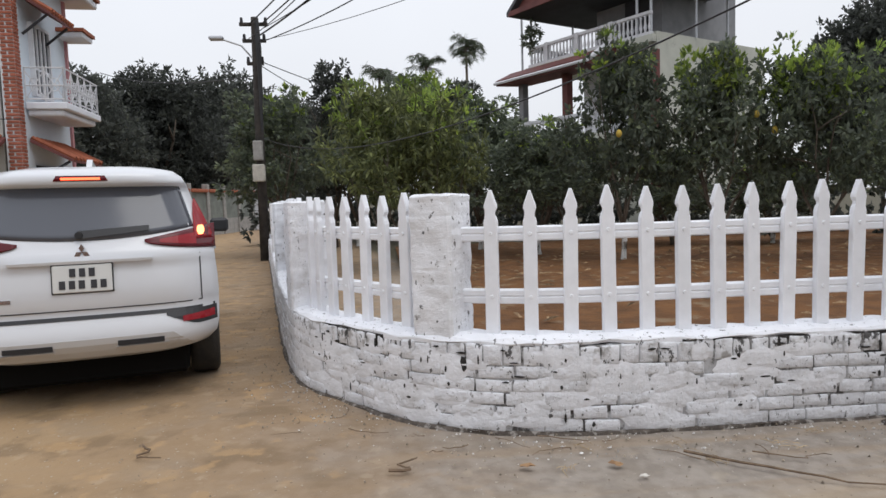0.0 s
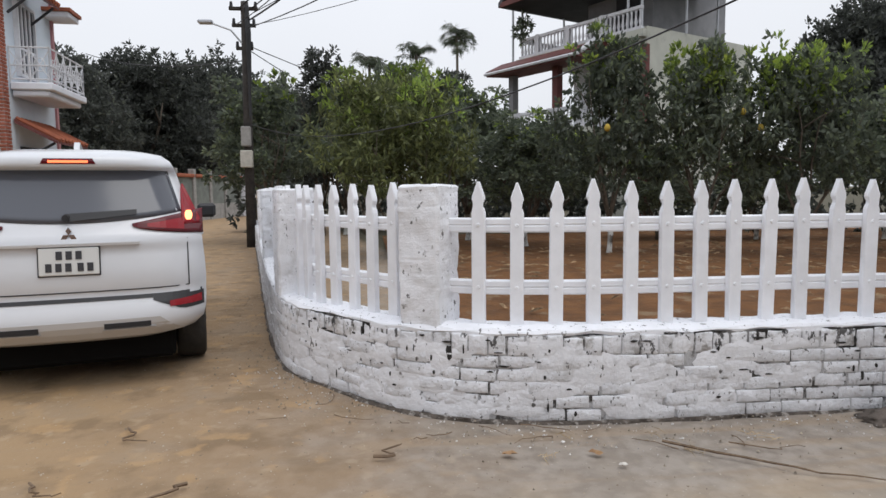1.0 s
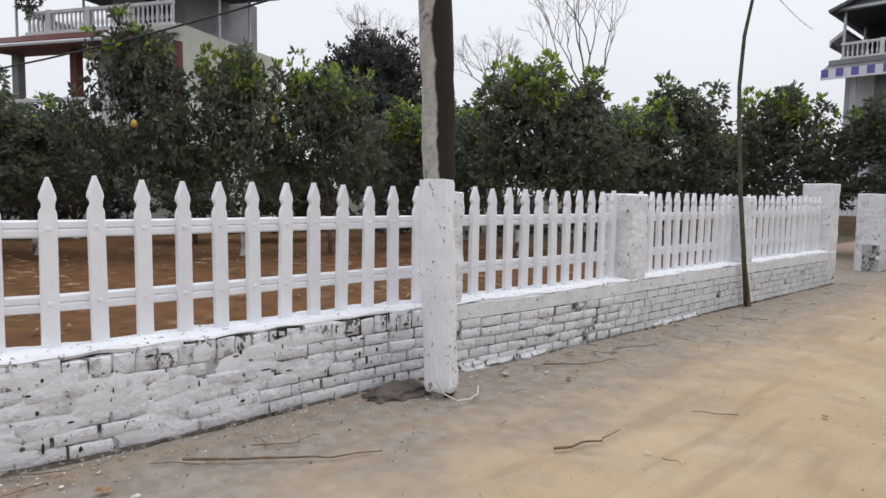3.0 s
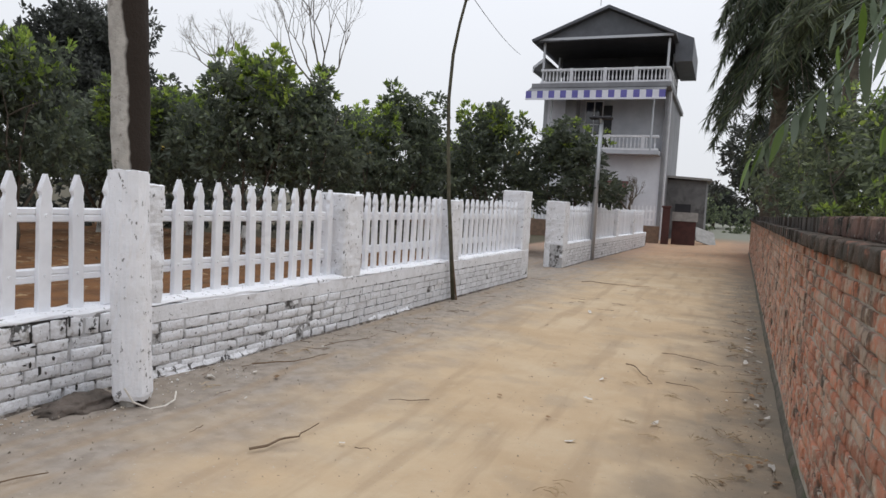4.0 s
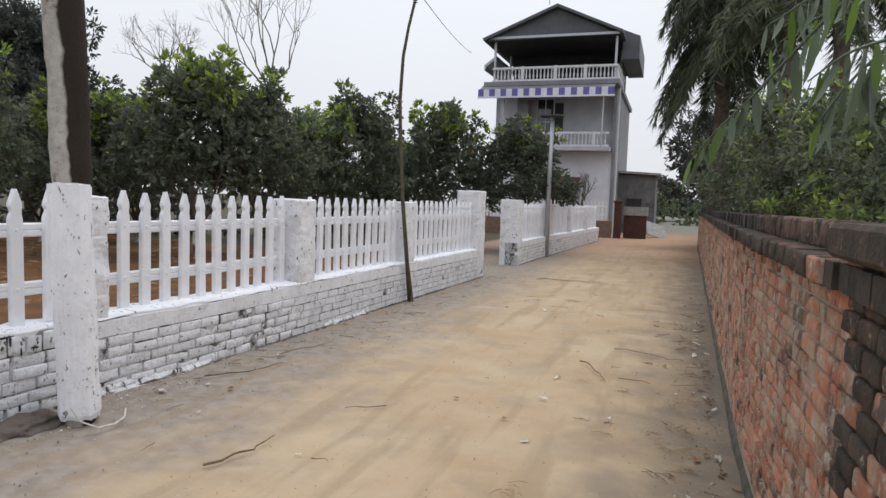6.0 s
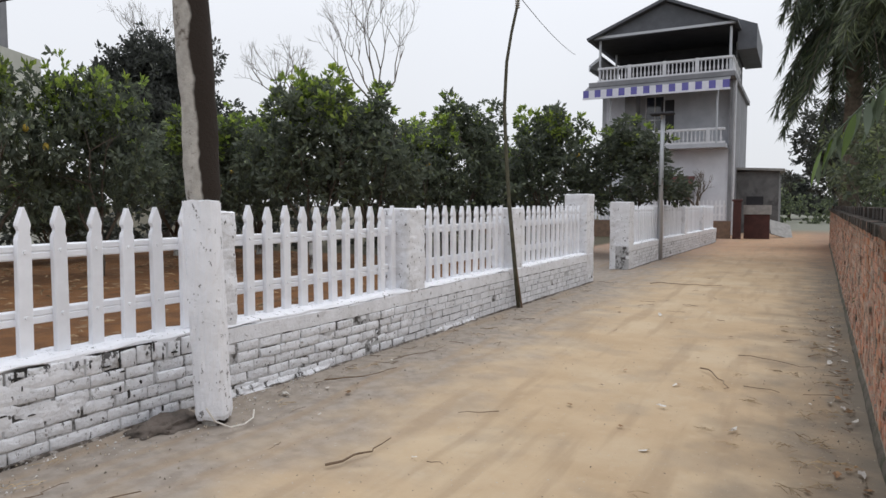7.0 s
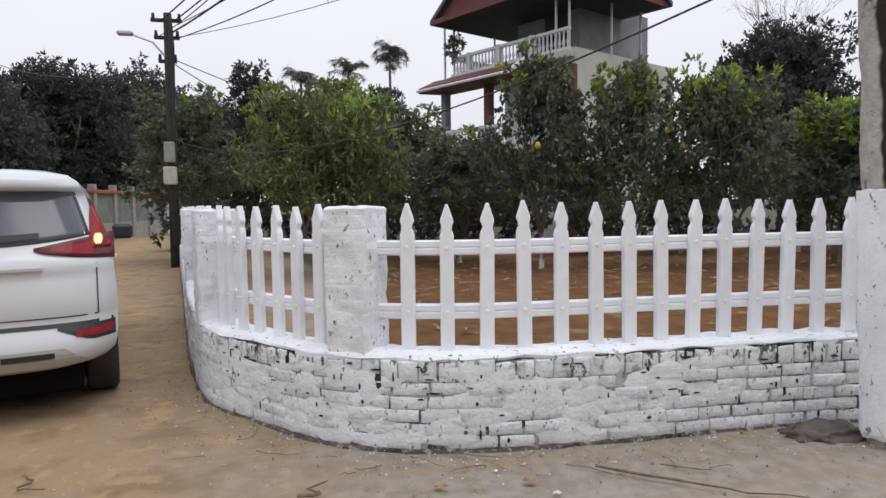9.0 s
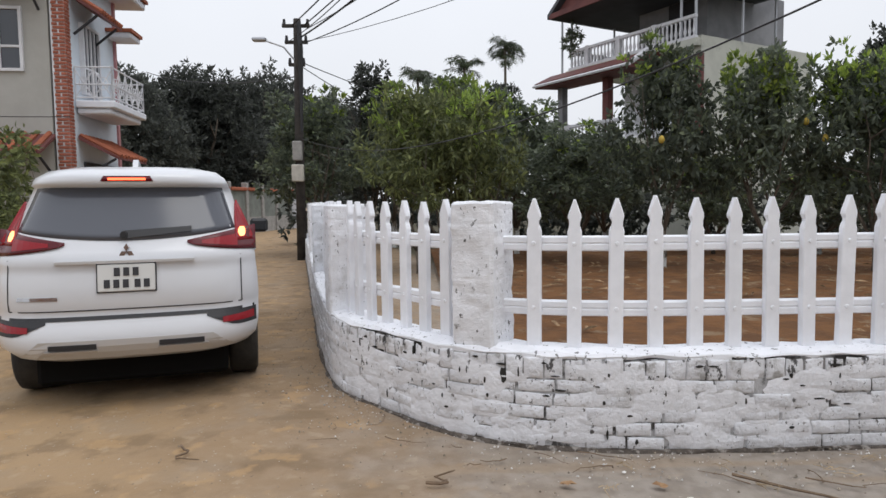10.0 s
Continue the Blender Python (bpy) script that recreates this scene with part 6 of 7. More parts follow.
        part("door_handle", boxed(g * 0.9 - 0.02, 1.7, 0.98, g * 0.9 + 0.02, 1.9, 1.01, 0.006), M_CAR, car)
        for y in (0.86, 3.62):
            wh = part("wheel", tubed([(g * 0.66, y, 0.315), (g * 0.88, y, 0.315)], 0.205, 20), M_SILVER, car, "grey alloy wheel")
            bm = bmesh.new()
            prof = [(0.655, 0.21), (0.655, 0.28), (0.675, 0.312), (0.72, 0.318), (0.82, 0.318), (0.865, 0.312), (0.885, 0.28), (0.885, 0.21)]
            ring = [[bm.verts.new((g * a, y + r * math.cos(t), 0.315 + r * math.sin(t))) for a, r in prof] for t in np.linspace(0, 2 * math.pi, 28, endpoint=False)]
            for k in range(28):
                a, c = ring[k], ring[(k + 1) % 28]
                for i in range(len(prof) - 1):
                    bm.faces.new((a[i], a[i + 1], c[i + 1], c[i]))
            part("tyre", bm, M_RUBBER, wh, "dusty black tyre", True)
    part("hatch_seam", tail_patch(lambda s, t: ((2 * s - 1) * 0.768, 0.70 - 0.03 * math.cos((2 * s - 1) * 1.5) * 0 + lerp(-0.004, 0.004, t)), 16, 1, 0.003), M_SEAM, car)
    part("bumper_gap", tail_patch(lambda s, t: ((2 * s - 1) * 0.86, lerp(0.632, 0.658, t)), 16, 1, 0.006), M_SEAM, car, "black gap above the bumper")
    part("skid_panel", tail_patch(lambda s, t: ((2 * s - 1) * lerp(0.72, 0.56, t), lerp(0.37, 0.50, t)), 12, 3, 0.008), M_SILVER, car, "silver skid panel")
    part("hatch_ledge", tail_patch(lambda s, t: ((2 * s - 1) * 0.45, lerp(1.022, 1.042, t)), 12, 1, 0.022), M_CAR, car)
    pl = part("number_plate", boxed(-0.185, -0.012, 0.0, 0.185, 0.012, 0.19, 0.006, m=pose(0, 0.05, 0.825, -6)), M_PLATE, car, "white number plate with dark bars")
    part("plate_border", boxed(-0.193, -0.006, -0.008, 0.193, 0.016, 0.198, 0.004, m=pose(0, 0.05, 0.825, -6)), M_SEAM, pl)
    for x0, x1, z0 in ((-0.085, -0.035, 0.108), (-0.025, 0.025, 0.108), (0.035, 0.085, 0.108), (-0.15, -0.1, 0.025), (-0.09, -0.04, 0.025), (-0.03, 0.02, 0.025), (0.045, 0.095, 0.025), (0.105, 0.155, 0.025)):
        part("plate_bar", boxed(x0 + 0.006, -0.017, z0, x1 - 0.006, -0.011, z0 + 0.058, m=pose(0, 0.05, 0.825, -6)), M_INK, pl)
    bm = bmesh.new()
    for a in (90, 210, 330):
        ca, sa = math.cos(radians(a)), math.sin(radians(a))
        pts = [(0, 0), (0.028 * ca - 0.018 * sa, 0.028 * sa + 0.018 * ca), (0.056 * ca, 0.056 * sa), (0.028 * ca + 0.018 * sa, 0.028 * sa - 0.018 * ca)]
        prism(bm, [(x, 1.10 + z) for x, z in pts], 0.095, 0.13)
    part("badge", bm, M_CHROME, car, "chrome three-lobed badge")
    part("model_badge", tail_patch(lambda s, t: (lerp(-0.70, -0.44, s), lerp(0.775, 0.80, t)), 6, 1, 0.006), M_CHROME, car, "chrome badge strip")
    part("roof_fin", prism(bmesh.new(), [(0.72, 1.72), (1.0, 1.72), (0.86, 1.76), (0.78, 1.785)], -0.02, 0.02, axis='x'), M_CAR, car)


build_car()

# ---------------------------------------------------------------- litter on the lane


M_WISP = mat("dry_grass", (0.38, 0.29, 0.17), (0.2, 0.14, 0.08), 20, 0.9, 0.0, vary=0.4)


def litter():
    rng = np.random.default_rng(91)
    tw = [((-3.28, 1.38), (-2.7, 2.2), 0.0105), ((-3.3, -0.15), (-3.45, 0.0), 0.012), ((-3.2, 1.75), (-3.12, 2.1), 0.005), ((-2.1, 2.95), (-2.0, 3.4), 0.01),
          ((-0.55, 6.2), (-0.3, 5.6), 0.008), ((-0.3, 6.9), (0.35, 6.65), 0.005), ((-3.2, 4.3), (-2.9, 4.9), 0.009), ((-3.1, 5.2), (-2.95, 5.9), 0.005), ((-2.2, 12.5), (-1.0, 12.7), 0.01), ((0.1, 3.3), (0.45, 3.6), 0.008),
          ((-3.9, -1.6), (-3.7, -1.45), 0.01), ((-3.1, -1.05), (-2.95, -1.25), 0.012), ((-3.2, -1.8), (-3.05, -1.6), 0.008)]
    for (x0, y0), (x1, y1), r in tw:
        pts = [(lerp(x0, x1, s) + rng.normal() * 0.012 + 0.05 * math.sin(3.1 * s), lerp(y0, y1, s) + rng.normal() * 0.022 + 0.03 * math.sin(7 * s), 0.012 + 0.008 * abs(rng.normal())) for s in np.linspace(0, 1, 9)]
        tagged(part("twig", tubed(pts, list(np.linspace(r * 0.8, r * 0.3, 9)), 5), M_TWIG), "dry brown twig lying on the lane", "twig", "twigs")

    for k in range(90):
        if k % 2:
            m = L1.stand(rng.uniform(L1.near(-5, -0.8), L1.length), -abs(rng.normal()) * 0.35 - 0.06)
            x, y = m.translation.x, m.translation.y
        elif k % 4:
            x, y = rng.uniform(-2.6, 0.3), rng.uniform(3, 12)
        else:
            y = rng.uniform(2.6, 12)
            x = 0.5 + 0.022 * max(0, y - 4) - abs(rng.normal()) * 0.15
        a, ln, r = rng.uniform(0, 6.28), rng.uniform(0.06, 0.3), rng.uniform(0.002, 0.0045)
        bend = rng.normal() * 0.12
        pts = [(x + ln * s * math.cos(a + bend * s * 4), y + ln * s * math.sin(a + bend * s * 4), 0.007 + 0.006 * abs(rng.normal())) for s in np.linspace(-0.5, 0.5, 5)]
        tagged(part("twig", tubed(pts, list(np.linspace(r, r * 0.5, 5)), 4), M_TWIG), "dry brown twig lying on the lane", "twig", "twigs")

    # loose wisps of dry grass
    for k in range(44):
        if k < 10:
            x, y = rng.uniform(-0.6, 0.2), rng.uniform(3.0, 6.5)
        elif k < 22:
            m = L1.stand(rng.uniform(L1.near(-3.6, 0.8), L1.near(-3.5, 7.5)), -0.12 - abs(rng.normal()) * 0.3)
            x, y = m.translation.x, m.translation.y
        else:
            x, y = 0.42 - abs(rng.normal()) * 0.15, rng.uniform(2.8, 9)
        bm, turn = bmesh.new(), rng.uniform(0, 3.1)
        for j in range(int(rng.integers(5, 11))):
            a, ln = turn + rng.normal() * 0.6, rng.uniform(0.03, 0.11)
            ox, oy = rng.normal() * 0.035, rng.normal() * 0.035
            tube(bm, [(ox - ln * math.cos(a) / 2, oy - ln * math.sin(a) / 2, 0.004), (ox, oy + rng.normal() * 0.006, 0.006 + 0.012 * rng.uniform()), (ox + ln * math.cos(a) / 2, oy + ln * math.sin(a) / 2, 0.005)], [0.0014, 0.0022, 0.001], 3)
        o = part("dry_grass_wisp", bm, M_WISP)
        o.matrix_basis = pose(x, y, 0.004)
        tagged(o, "loose wisp of dry grass on the lane", "dry grass", "grass wisps")

    def flake(seed):
        g = np.random.default_rng(seed)
        bm = bmesh.new()
        n = 9
        ring = [bm.verts.new((0.06 * math.cos(t) * (1 + 0.3 * g.normal()), 0.03 * math.sin(t) * (1 + 0.3 * g.normal()), 0.012 + 0.012 * g.normal() * 0.6)) for t in np.linspace(0, 6.28, n, endpoint=False)]
        c = bm.verts.new((0, 0, 0.004))
        for k in range(n):
            bm.faces.new((ring[k], ring[(k + 1) % n], c))
        return finish(bm)
    kinds = []
    for k, m in ((1, M_STRAW), (2, M_STRAW), (3, M_PALE)):
        me = flake(k)
        me.materials.append(m)
        kinds.append(me)
    spots = [(-3.05, 1.09, 0.7, 2), (-2.85, 4.15, 1.1, 0), (-3.25, 0.55, 1.2, 1), (-3.2, 1.0, 1.1, 1), (0.5, 4.2, 1.1, 2), (0.45, 7.0, 1.2, 2), (0.5, 7.6, 1.2, 2), (0.52, 8.4, 1.4, 2), (0.55, 9.0, 1.2, 2), (0.4, 5.6, 0.9, 2), (0.48, 5.5, 0.9, 2),
             (-0.17, 4.64, 0.9, 2), (-1.4, 9.0, 1.2, 2), (-0.6, 4.0, 0.8, 2), (-3.25, 3.9, 1.2, 2)]
    for _ in range(70):
        if rng.uniform() < 0.5:
            spots.append((rng.uniform(-3.2, 0.5), rng.uniform(1.5, 14), rng.uniform(0.3, 0.8), int(rng.integers(3))))
        else:
            spots.append((rng.uniform(0.2, 0.58), rng.uniform(2.5, 14), rng.uniform(0.3, 0.9), int(rng.integers(3))))
    for _ in range(46):
        y = rng.uniform(3.4, 11)
        spots.append((0.52 + 0.02 * max(0, y - 4) - abs(rng.normal()) * 0.09, y, rng.uniform(0.5, 1.1), int(rng.integers(3))))
    for x, y, s, k in spots:
        o = new("dry_leaf", kinds[k])
        o.matrix_basis = pose(x, y, 0.004, rng.uniform(-8, 8), rng.uniform(-8, 8), rng.uniform(0, 360)) @ Matrix.Scale(s * 0.62, 4)
        tagged(o, "curled pale dry leaf on the lane" if k == 2 else "curled brown dry leaf on the lane", "leaf", "fallen leaves")
    # gravel: small angular stones, more of them along the walls
    vs, fs = [], []
    for _ in range(2600):
        q = rng.uniform()
        if q < 0.4:
            s = rng.uniform(L1.near(-9, -1.6), L1.length)
            m = L1.stand(s, -abs(rng.normal()) * 0.45 - 0.02)
            x, y = m.translation.x, m.translation.y
        elif q < 0.65:
            y = rng.uniform(2, 16)
            x = 0.55 + 0.022 * max(0, y - 4) - abs(rng.normal()) * 0.2
        else:
            x, y = rng.uniform(-6, 0.5), rng.uniform(-3, 10)
            if x < -3.6 and y > -0.9:
                continue
        r = rng.uniform(0.002, 0.0095) if q < 0.65 else rng.uniform(0.002, 0.006)
        b = len(vs)
        for d in ((1, 0, 0), (0, 1, 0), (-1, 0, 0), (0, -1, 0)):
            vs.append((x + r * d[0] * rng.uniform(0.6, 1.4), y + r * d[1] * rng.uniform(0.6, 1.4), 0.0))
        vs.append((x + r * 0.2, y, r * rng.uniform(0.6, 1.1) + 0.004))
        fs += [(b, b + 1, b + 4), (b + 1, b + 2, b + 4), (b + 2, b + 3, b + 4), (b + 3, b, b + 4)]
    me = bpy.data.meshes.new("gravel")
    me.from_pydata(vs, [], fs)
    tagged(part("gravel", me, mat("gravel_grit", (0.42, 0.36, 0.28), (0.22, 0.18, 0.14), 30, 0.9, 0.0, island=0.5)), "scattered grit and small stones on the lane", "gravel", kind="stuff")
    # flakes of dried whitewash below the corner
    vs, fs = [], []
    for _ in range(480):
        m = L1.stand(rng.uniform(L1.near(-5.2, -0.85), L1.near(-3.6, 4.5)), -0.03 - abs(rng.normal()) * 0.22)
        x, y, r = m.translation.x, m.translation.y, rng.uniform(0.002, 0.009) * rng.uniform(0.5, 1)
        b = len(vs)
        for d in ((1, 0, 0), (0, 1, 0), (-1, 0, 0), (0, -1, 0)):
            vs.append((x + r * d[0] * rng.uniform(0.6, 1.8), y + r * d[1] * rng.uniform(0.6, 1.8), 0.0))
        vs.append((x + r * 0.2, y, r * 0.6 + 0.004))
        fs += [(b, b + 1, b + 4), (b + 1, b + 2, b + 4), (b + 2, b + 3, b + 4), (b + 3, b, b + 4)]
    me = bpy.data.meshes.new("flakes")
    me.from_pydata(vs, [], fs)
    tagged(part("whitewash_flakes", me, mat("whitewash_crumbs", (0.66, 0.65, 0.63), (0.42, 0.4, 0.38), 30, 0.9, 0.0, island=0.4)), "crumbs of dried whitewash below the wall", "flakes", kind="stuff")
    # straw and clods on the tilled bed
    vs, fs = [], []
    for _ in range(620):
        x, y = rng.uniform(-15, -4.3), rng.uniform(1.2, 15)
        if y < 0.22 * (x + 4) + 1.2:
            continue
        a, ln, w = rng.uniform(0, 6.28), rng.uniform(0.04, 0.14), rng.uniform(0.006, 0.02)
        b = len(vs)
        c, s = math.cos(a), math.sin(a)
        for u, v, z in ((-ln, -w, 0.05), (ln, -w, 0.07), (ln, w, 0.07), (-ln, w, 0.05), (0, 0, 0.085)):
            vs.append((x + u * c - v * s, y + u * s + v * c, z + 0.03))
        fs += [(b, b + 1, b + 4), (b + 1, b + 2, b + 4), (b + 2, b + 3, b + 4), (b + 3, b, b + 4)]
    me = bpy.data.meshes.new("straw")
    me.from_pydata(vs, [], fs)
    tagged(part("straw", me, mat("dry_straw", (0.3, 0.21, 0.12), (0.15, 0.09, 0.05), 30, 0.9, 0.0, island=0.6)), "dry straw and clods strewn over the soil", "straw", kind="stuff")


litter()

# ---------------------------------------------------------------- bricks of the two walls, last


def joined_bricks(name, boxes, material, parent):
    """The rest of a wall's bricks: real boxes in one mesh. Each is a pose and its size."""
    vs, fs = [], []
    for m, (lx, ly, lz) in boxes:
        b = len(vs)
        for z in (0, lz):
            for x, y in ((-lx / 2, 0), (lx / 2, 0), (lx / 2, ly), (-lx / 2, ly)):
                vs.append(m @ Vector((x, y, z)))
        fs += [tuple(b + i for i in q) for q in ((3, 2, 1, 0), (4, 5, 6, 7), (0, 1, 5, 4), (1, 2, 6, 5), (2, 3, 7, 6), (3, 0, 4, 7))]
    me = bpy.data.meshes.new(name)
    me.from_pydata([tuple(v) for v in vs], [], fs)
    return tagged(part(name, me, material, parent), kind="stuff")


def white_bricks():
    rng = np.random.default_rng(101)
    full = [brick_mesh(rng, 0.216, 0.06, 0.074, M_BRICKW, 0.006, 0.004) for _ in range(5)]
    heads = [brick_mesh(rng, 0.107, 0.06, 0.12, M_HEADW, 0.008, 0.006) for _ in range(5)]
    near0, near1 = L1.near(-5.3, -0.9), L1.near(-3.5, 6.0)
    rest = []
    for line, wall in ((L1, WALL_A), (L2, WALL_B)):
        for r in range(6):
            top = r == 5
            step = 0.113 if top else 0.223
            s = rng.uniform(0.0, step)
            plain_top = L1.near(-3.66, 3.5)
            while s < line.length - step / 2:
                if top and (line is L2 or s > plain_top):
                    break
                z = 0.005 + r * 0.0795
                m = line.stand(s, -0.002 + rng.normal() * (0.0014 if top else 0.0035), z + rng.normal() * 0.002) @ pose(0, 0, 0, rng.normal() * 0.9, rng.normal() * (1.6 if top else 0.8), rng.normal() * (0.5 if top else 0.8))
                if line is L1 and near0 < s < near1:
                    o = new("brick", (heads if top else full)[int(rng.integers(5))])
                    o.parent = wall
                    o.matrix_basis = m @ Matrix.Diagonal((rng.uniform(0.9, 1.03), 1, rng.uniform(0.94, 1.04), 1))
                else:
                    rest.append((wall, m, (0.104, 0.05, 0.118) if top else (0.209, 0.05, 0.068)))
                s += step * (1 + 0.02 * rng.normal())
    for wall in (WALL_A, WALL_B):
        joined_bricks("far_bricks", [(m, d) for w, m, d in rest if w is wall], M_BRICKWS, wall)
    band = [(-0.001, 0.405), (-0.001, WALL_H - 0.03), (0.03, WALL_H - 0.03), (0.03, 0.405)]
    part("plaster_band", sweep(L1, L1.near(-3.66, 3.45), L1.length - 0.02, band, step=0.08, wobble=0.005), M_PILLAR, WALL_A, "rough whitewashed plaster band")
    part("plaster_band", sweep(L2, 0.0, L2.length, band, step=0.2, wobble=0.004), M_PILLAR, WALL_B, "rough whitewashed plaster band")


white_bricks()


def open_joints():
    """Dark strip behind the upright top course and raised black plugs, standing for shade in open joints."""
    strip = [(0.0058, 0.395), (0.0058, 0.53), (0.03, 0.53), (0.03, 0.395)]
    for p, q in (((-3.65, 1.6), (-3.6, 3.4)), ((-4.85, -0.62), (-4.2, -0.14))):
        part("open_joint", sweep(L1, L1.near(*p), L1.near(*q), strip, step=0.1), M_GAPW, WALL_A, "dark strip for the shade in joints between upright bricks")
    rng = np.random.default_rng(121)
    s0, s1 = L1.near(-4.9, -0.66), L1.near(-3.6, 3.2)
    spots = [(L1.near(-3.87, 0.31), 0.4, 0.022, 0.05)]
    for k in range(58):
        up = rng.uniform() < 0.6
        z = rng.uniform(0.4, 0.5) if rng.uniform() < 0.5 else rng.uniform(0.05, 0.4)
        spots.append((rng.uniform(s0, s1), z, rng.uniform(0.004, 0.01) if up else rng.uniform(0.012, 0.035), rng.uniform(0.012, 0.035) if up else rng.uniform(0.004, 0.008)))
    # Plugs stand proud of the bricks; their near-black stands for shade in holes.
    for k, (s, z, rx, rz) in enumerate(spots):
        bm = bmesh.new()
        rim = [(0.012, 1.0), (-0.0075, 0.92)]
        rings = []
        for back, f in rim:
            rings.append([bm.verts.new(L1.stand(s + rx * f * w * math.cos(a), back, z + rz * f * w * math.sin(a)).translation)
                          for a in np.linspace(0, 2 * math.pi, 11, endpoint=False) for w in [1 + 0.45 * noise.noise((math.cos(a) * 2 + k * 7, math.sin(a) * 2, 1.5))]])
        for i in range(11):
            bm.faces.new((rings[0][i], rings[0][(i + 1) % 11], rings[1][(i + 1) % 11], rings[1][i]))
        bm.faces.new(rings[1])
        part("open_joint", bm, M_HOLE, WALL_A)


M_HOLE = mat("joint_hole_shade", (0.03, 0.028, 0.026), (0.05, 0.047, 0.044), 30, 0.95, 0.3)
open_joints()


def plaster_patches():
    """Irregular smears of whitewashed plaster that hide the joints here and there."""
    rng = np.random.default_rng(111)
    s0, s1 = L1.near(-5.2, -0.86), L1.near(-3.55, 2.4)
    for k in range(105):
        s, z = s0 + (s1 - s0) * rng.uniform(0, 1) ** 1.15, rng.uniform(0.04, 0.46)
        rx, rz = rng.uniform(0.06, 0.2), rng.uniform(0.03, 0.085)
        bm = bmesh.new()
        mid = bm.verts.new(L1.stand(s, -0.009, z).translation)
        rings = []
        for f in (0.4, 0.75, 1.0):
            ring = []
            for a in np.linspace(0, 2 * math.pi, 18, endpoint=False):
                w = 1 + 0.35 * noise.noise((math.cos(a) * 1.6 + k * 5, math.sin(a) * 1.6, 3)) + 0.14 * noise.noise((math.cos(a) * 6 + k, math.sin(a) * 6, 9))
                zz = min(0.53, max(0.0, z + rz * f * w * math.sin(a)))
                back = (-0.0045, -0.004, -0.0005)[int(f > 0.5) + int(f > 0.9)] + 0.002 * noise.noise((a * 3, f * 5, k))
                ring.append(bm.verts.new(L1.stand(s + rx * f * w * math.cos(a), back, zz).translation))
            rings.append(ring)
        for i in range(18):
            j = (i + 1) % 18
            bm.faces.new((mid, rings[0][i], rings[0][j]))
            for a, c in zip(rings, rings[1:]):
                bm.faces.new((a[i], c[i], c[j], a[j]))
        part("plaster_patch", bm, M_PILLAR, WALL_A, smooth=True)


plaster_patches()


def dirt_edges():
    """Loose damp earth banked against the foot of each wall."""
    dirt = mat("damp_loose_earth", (0.15, 0.125, 0.105), (0.08, 0.068, 0.058), 14, 0.95, 0.9, 60, c3=(0.36, 0.33, 0.3), s3=16, t3=0.56, soft3=0.04)
    prof = [(-0.03, -0.03), (-0.02, 0.0), (-0.006, 0.008), (0.015, 0.012), (0.03, -0.03)]
    for line, wall in ((L1, WALL_A), (L2, WALL_B)):
        part("earth_edge", sweep(line, 0.0, line.length, prof, step=0.04, wobble=0.03, seed=9), dirt, wall, "damp earth banked along the wall foot", True)


dirt_edges()


def plaster_foot():
    """Lumpy whitewashed mortar spilling out at the foot of the near wall."""
    prof = [(-0.02, -0.02), (-0.014, 0.012), (-0.004, 0.035), (0.006, 0.055), (0.03, 0.055), (0.03, -0.02)]
    for y0, y1 in ((3.5, 4.7), (6.6, 7.6)):
        part("plaster_foot", sweep(L1, L1.near(-3.64, y0), L1.near(-3.5, y1), prof, step=0.03, wobble=0.024, seed=y0), M_HEADW, WALL_A, "lumpy whitewashed mortar foot")


plaster_foot()


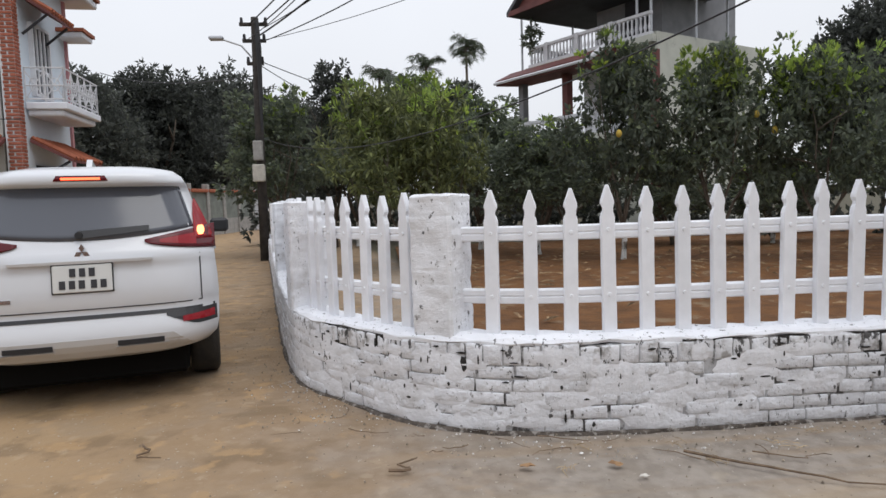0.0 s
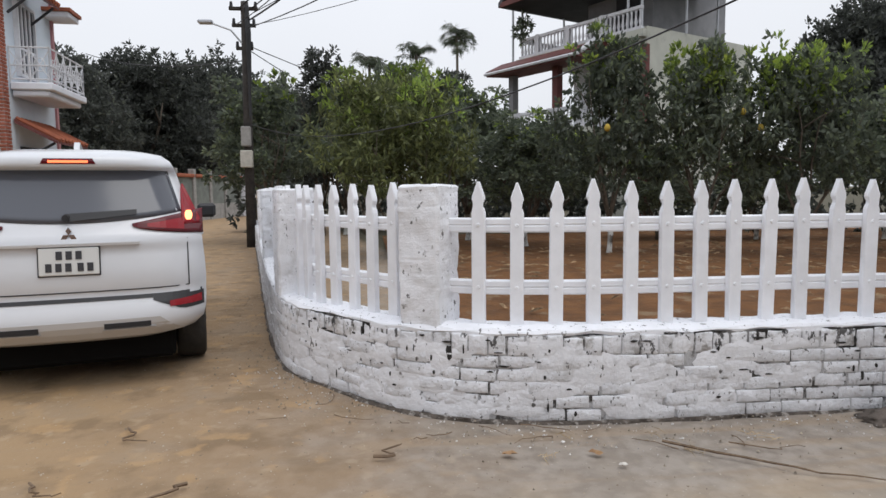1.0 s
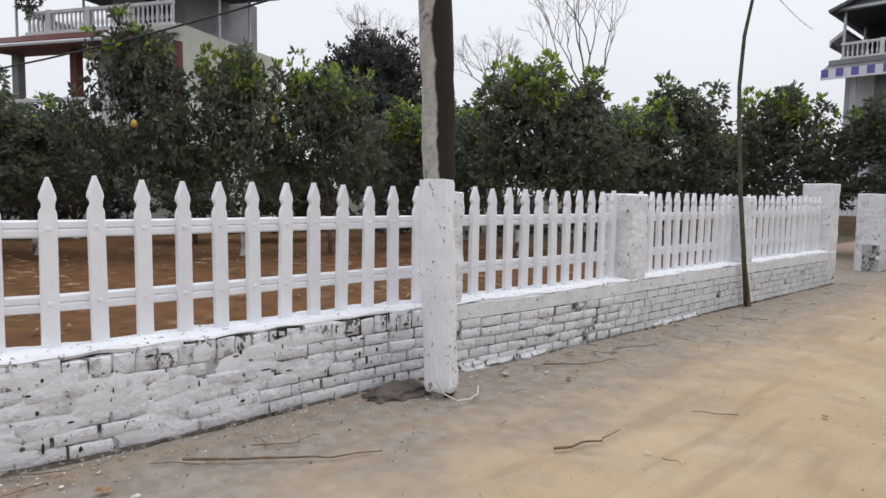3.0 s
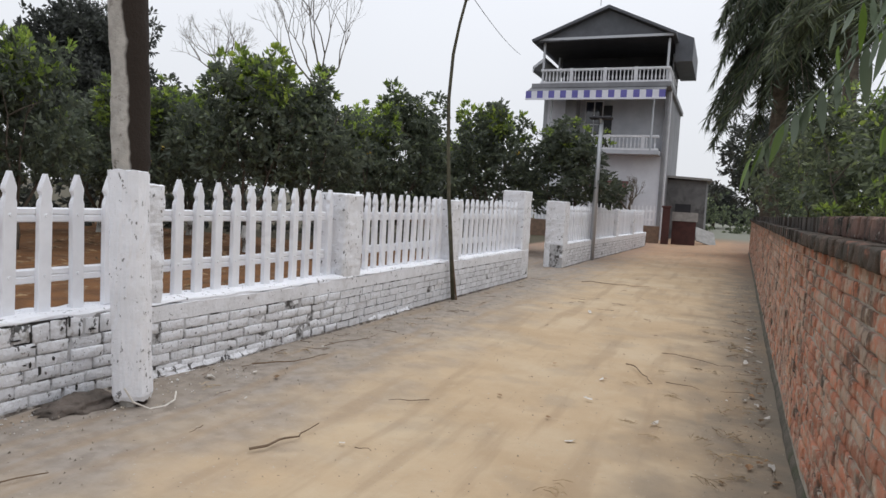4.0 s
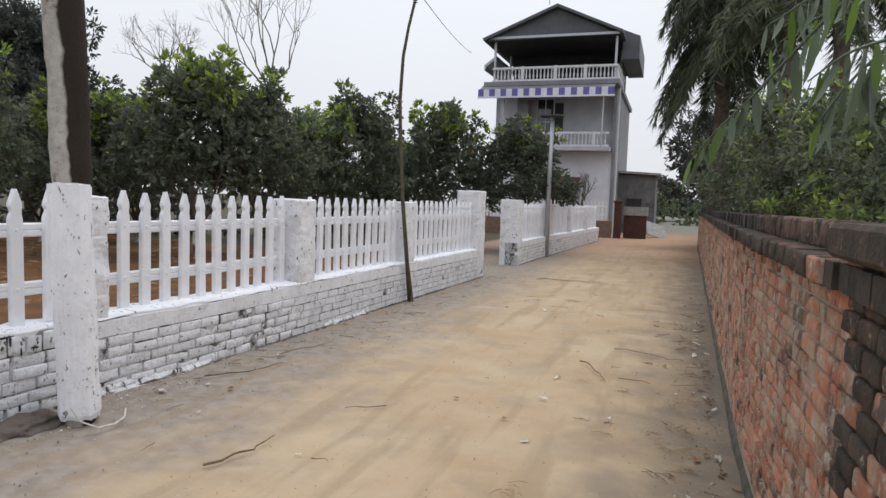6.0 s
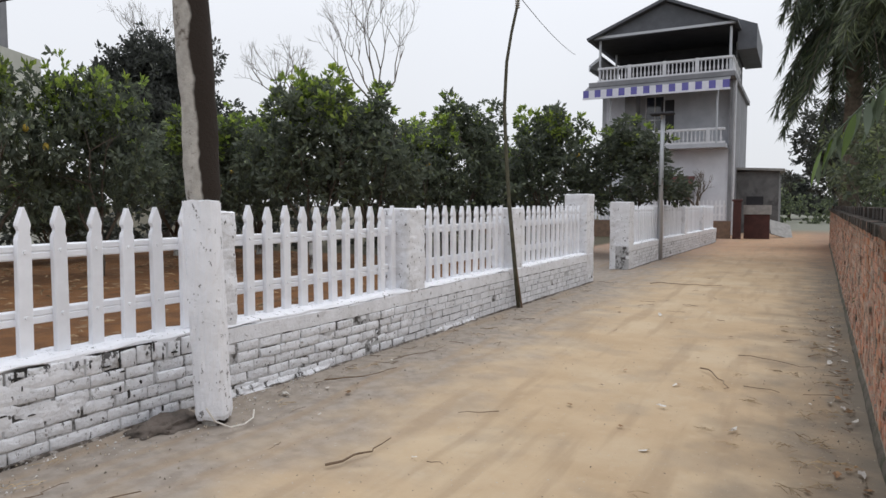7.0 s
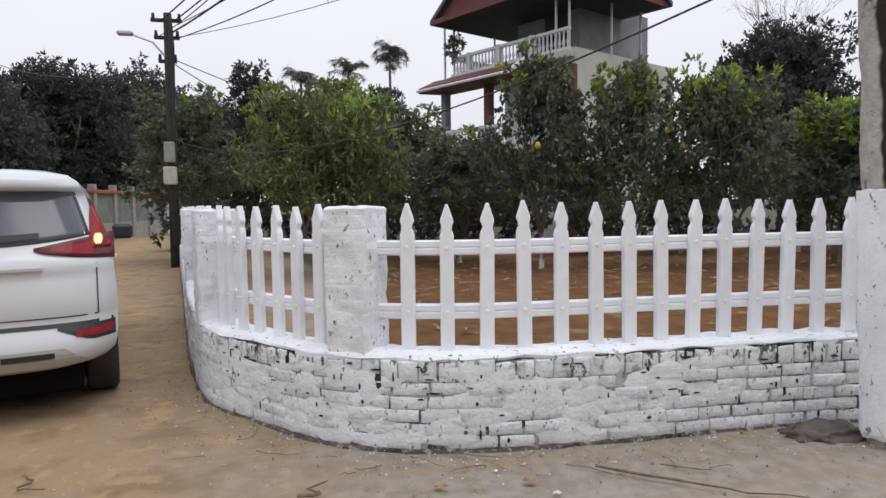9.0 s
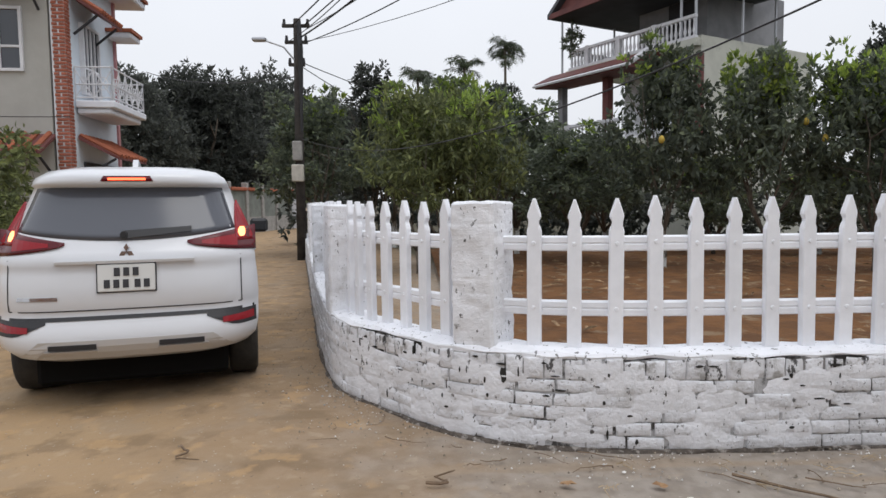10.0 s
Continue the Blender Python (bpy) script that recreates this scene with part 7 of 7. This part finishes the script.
def red_bricks():
    rng = np.random.default_rng(102)
    full = [brick_mesh(rng, 0.2, 0.06, 0.056, M_RED, 0.0035, 0.004) for _ in range(6)]
    head = [brick_mesh(rng, 0.095, 0.06, 0.056, M_RED, 0.0035, 0.004) for _ in range(3)]
    ledge = [brick_mesh(rng, 0.107, 0.22, 0.072, M_MOSS, 0.007, 0.007) for _ in range(4)]
    upper = [brick_mesh(rng, 0.107, 0.11, 0.096, M_COPE, 0.007, 0.007) for _ in range(4)]
    near0, near1 = LR.near(0.62, 4.7), LR.near(0.62, 2.1)
    red, moss = [], []
    for r in range(17):
        heads = r in (4, 9, 14, 16)
        step = 0.106 if heads else 0.211
        s = rng.uniform(0, step)
        while s < LR.length - 0.12:
            m = LR.stand(s, -0.002 + rng.normal() * 0.004, 0.115 + r * R_COURSE) @ pose(0, 0, 0, rng.normal() * 0.7, rng.normal() * 0.6, rng.normal())
            if near0 < s < near1:
                o = new("brick", (head if heads else full)[int(rng.integers(3 if heads else 6))])
                o.parent = WALL_R
                o.matrix_basis = m
            else:
                red.append((m, (0.095 if heads else 0.2, 0.05, 0.056)))
            s += step * (1 + 0.012 * rng.normal())
    for kind, back, z, d in ((ledge, -0.055, 1.257, (0.106, 0.22, 0.072)), (upper, 0.05, 1.33, (0.106, 0.11, 0.092))):
        s = 0.06
        while s < LR.length - 0.06:
            m = LR.stand(s, back + rng.normal() * 0.007, z) @ pose(0, 0, 0, rng.normal() * 0.8, rng.normal() * 1.2, rng.normal() * 1.4)
            if near0 < s < near1:
                o = new("coping_brick", kind[int(rng.integers(4))])
                o.parent = WALL_R
                o.matrix_basis = m
            else:
                moss.append((m, d))
            s += 0.109
    dark = [brick_mesh(rng, 0.2, 0.06, 0.053, M_MOSS, 0.004, 0.005) for _ in range(3)]
    pier = thing("brick_pier", pose(0.6, 1.76, 0), "mossy dark red brick pier at the wall end", "pier")
    part("core", boxed(0.0, -0.23, -0.1, 0.3, 0.23, 1.36), M_MOSS, pier)
    o = new("brick", full[1])
    o.parent = WALL_R
    o.matrix_basis = LR.stand(LR.near(0.62, 2.2), -0.078, 1.26) @ Matrix.Diagonal((0.72, 1.6, 1.25, 1))
    for r in range(20):
        for k in (-1, 0, 1):
            y = k * 0.152 + (0.03 if r % 2 else -0.02)
            o = new("brick", full[int(rng.integers(6))] if rng.uniform() < 0.45 else dark[int(rng.integers(3))])
            o.parent = pier
            o.matrix_basis = Matrix.Translation((-0.018, y, 0.02 + r * R_COURSE)) @ Matrix.Rotation(radians(-90), 4, 'Z') @ Matrix.Diagonal((0.7, 1, 1.02, 1))
    part("cap", boxed(-0.065, -0.25, 1.345, 0.34, 0.25, 1.43, 0.012), M_MOSS, pier)
    joined_bricks("far_bricks", red, M_REDS, WALL_R)
    joined_bricks("far_coping", moss, mat("mossy_dark_coping", (0.085, 0.07, 0.06), (0.045, 0.042, 0.036), 8, 0.95, 0.6, 45, c3=(0.26, 0.12, 0.08), s3=6, t3=0.66, soft3=0.05, island=0.3), WALL_R)


red_bricks()
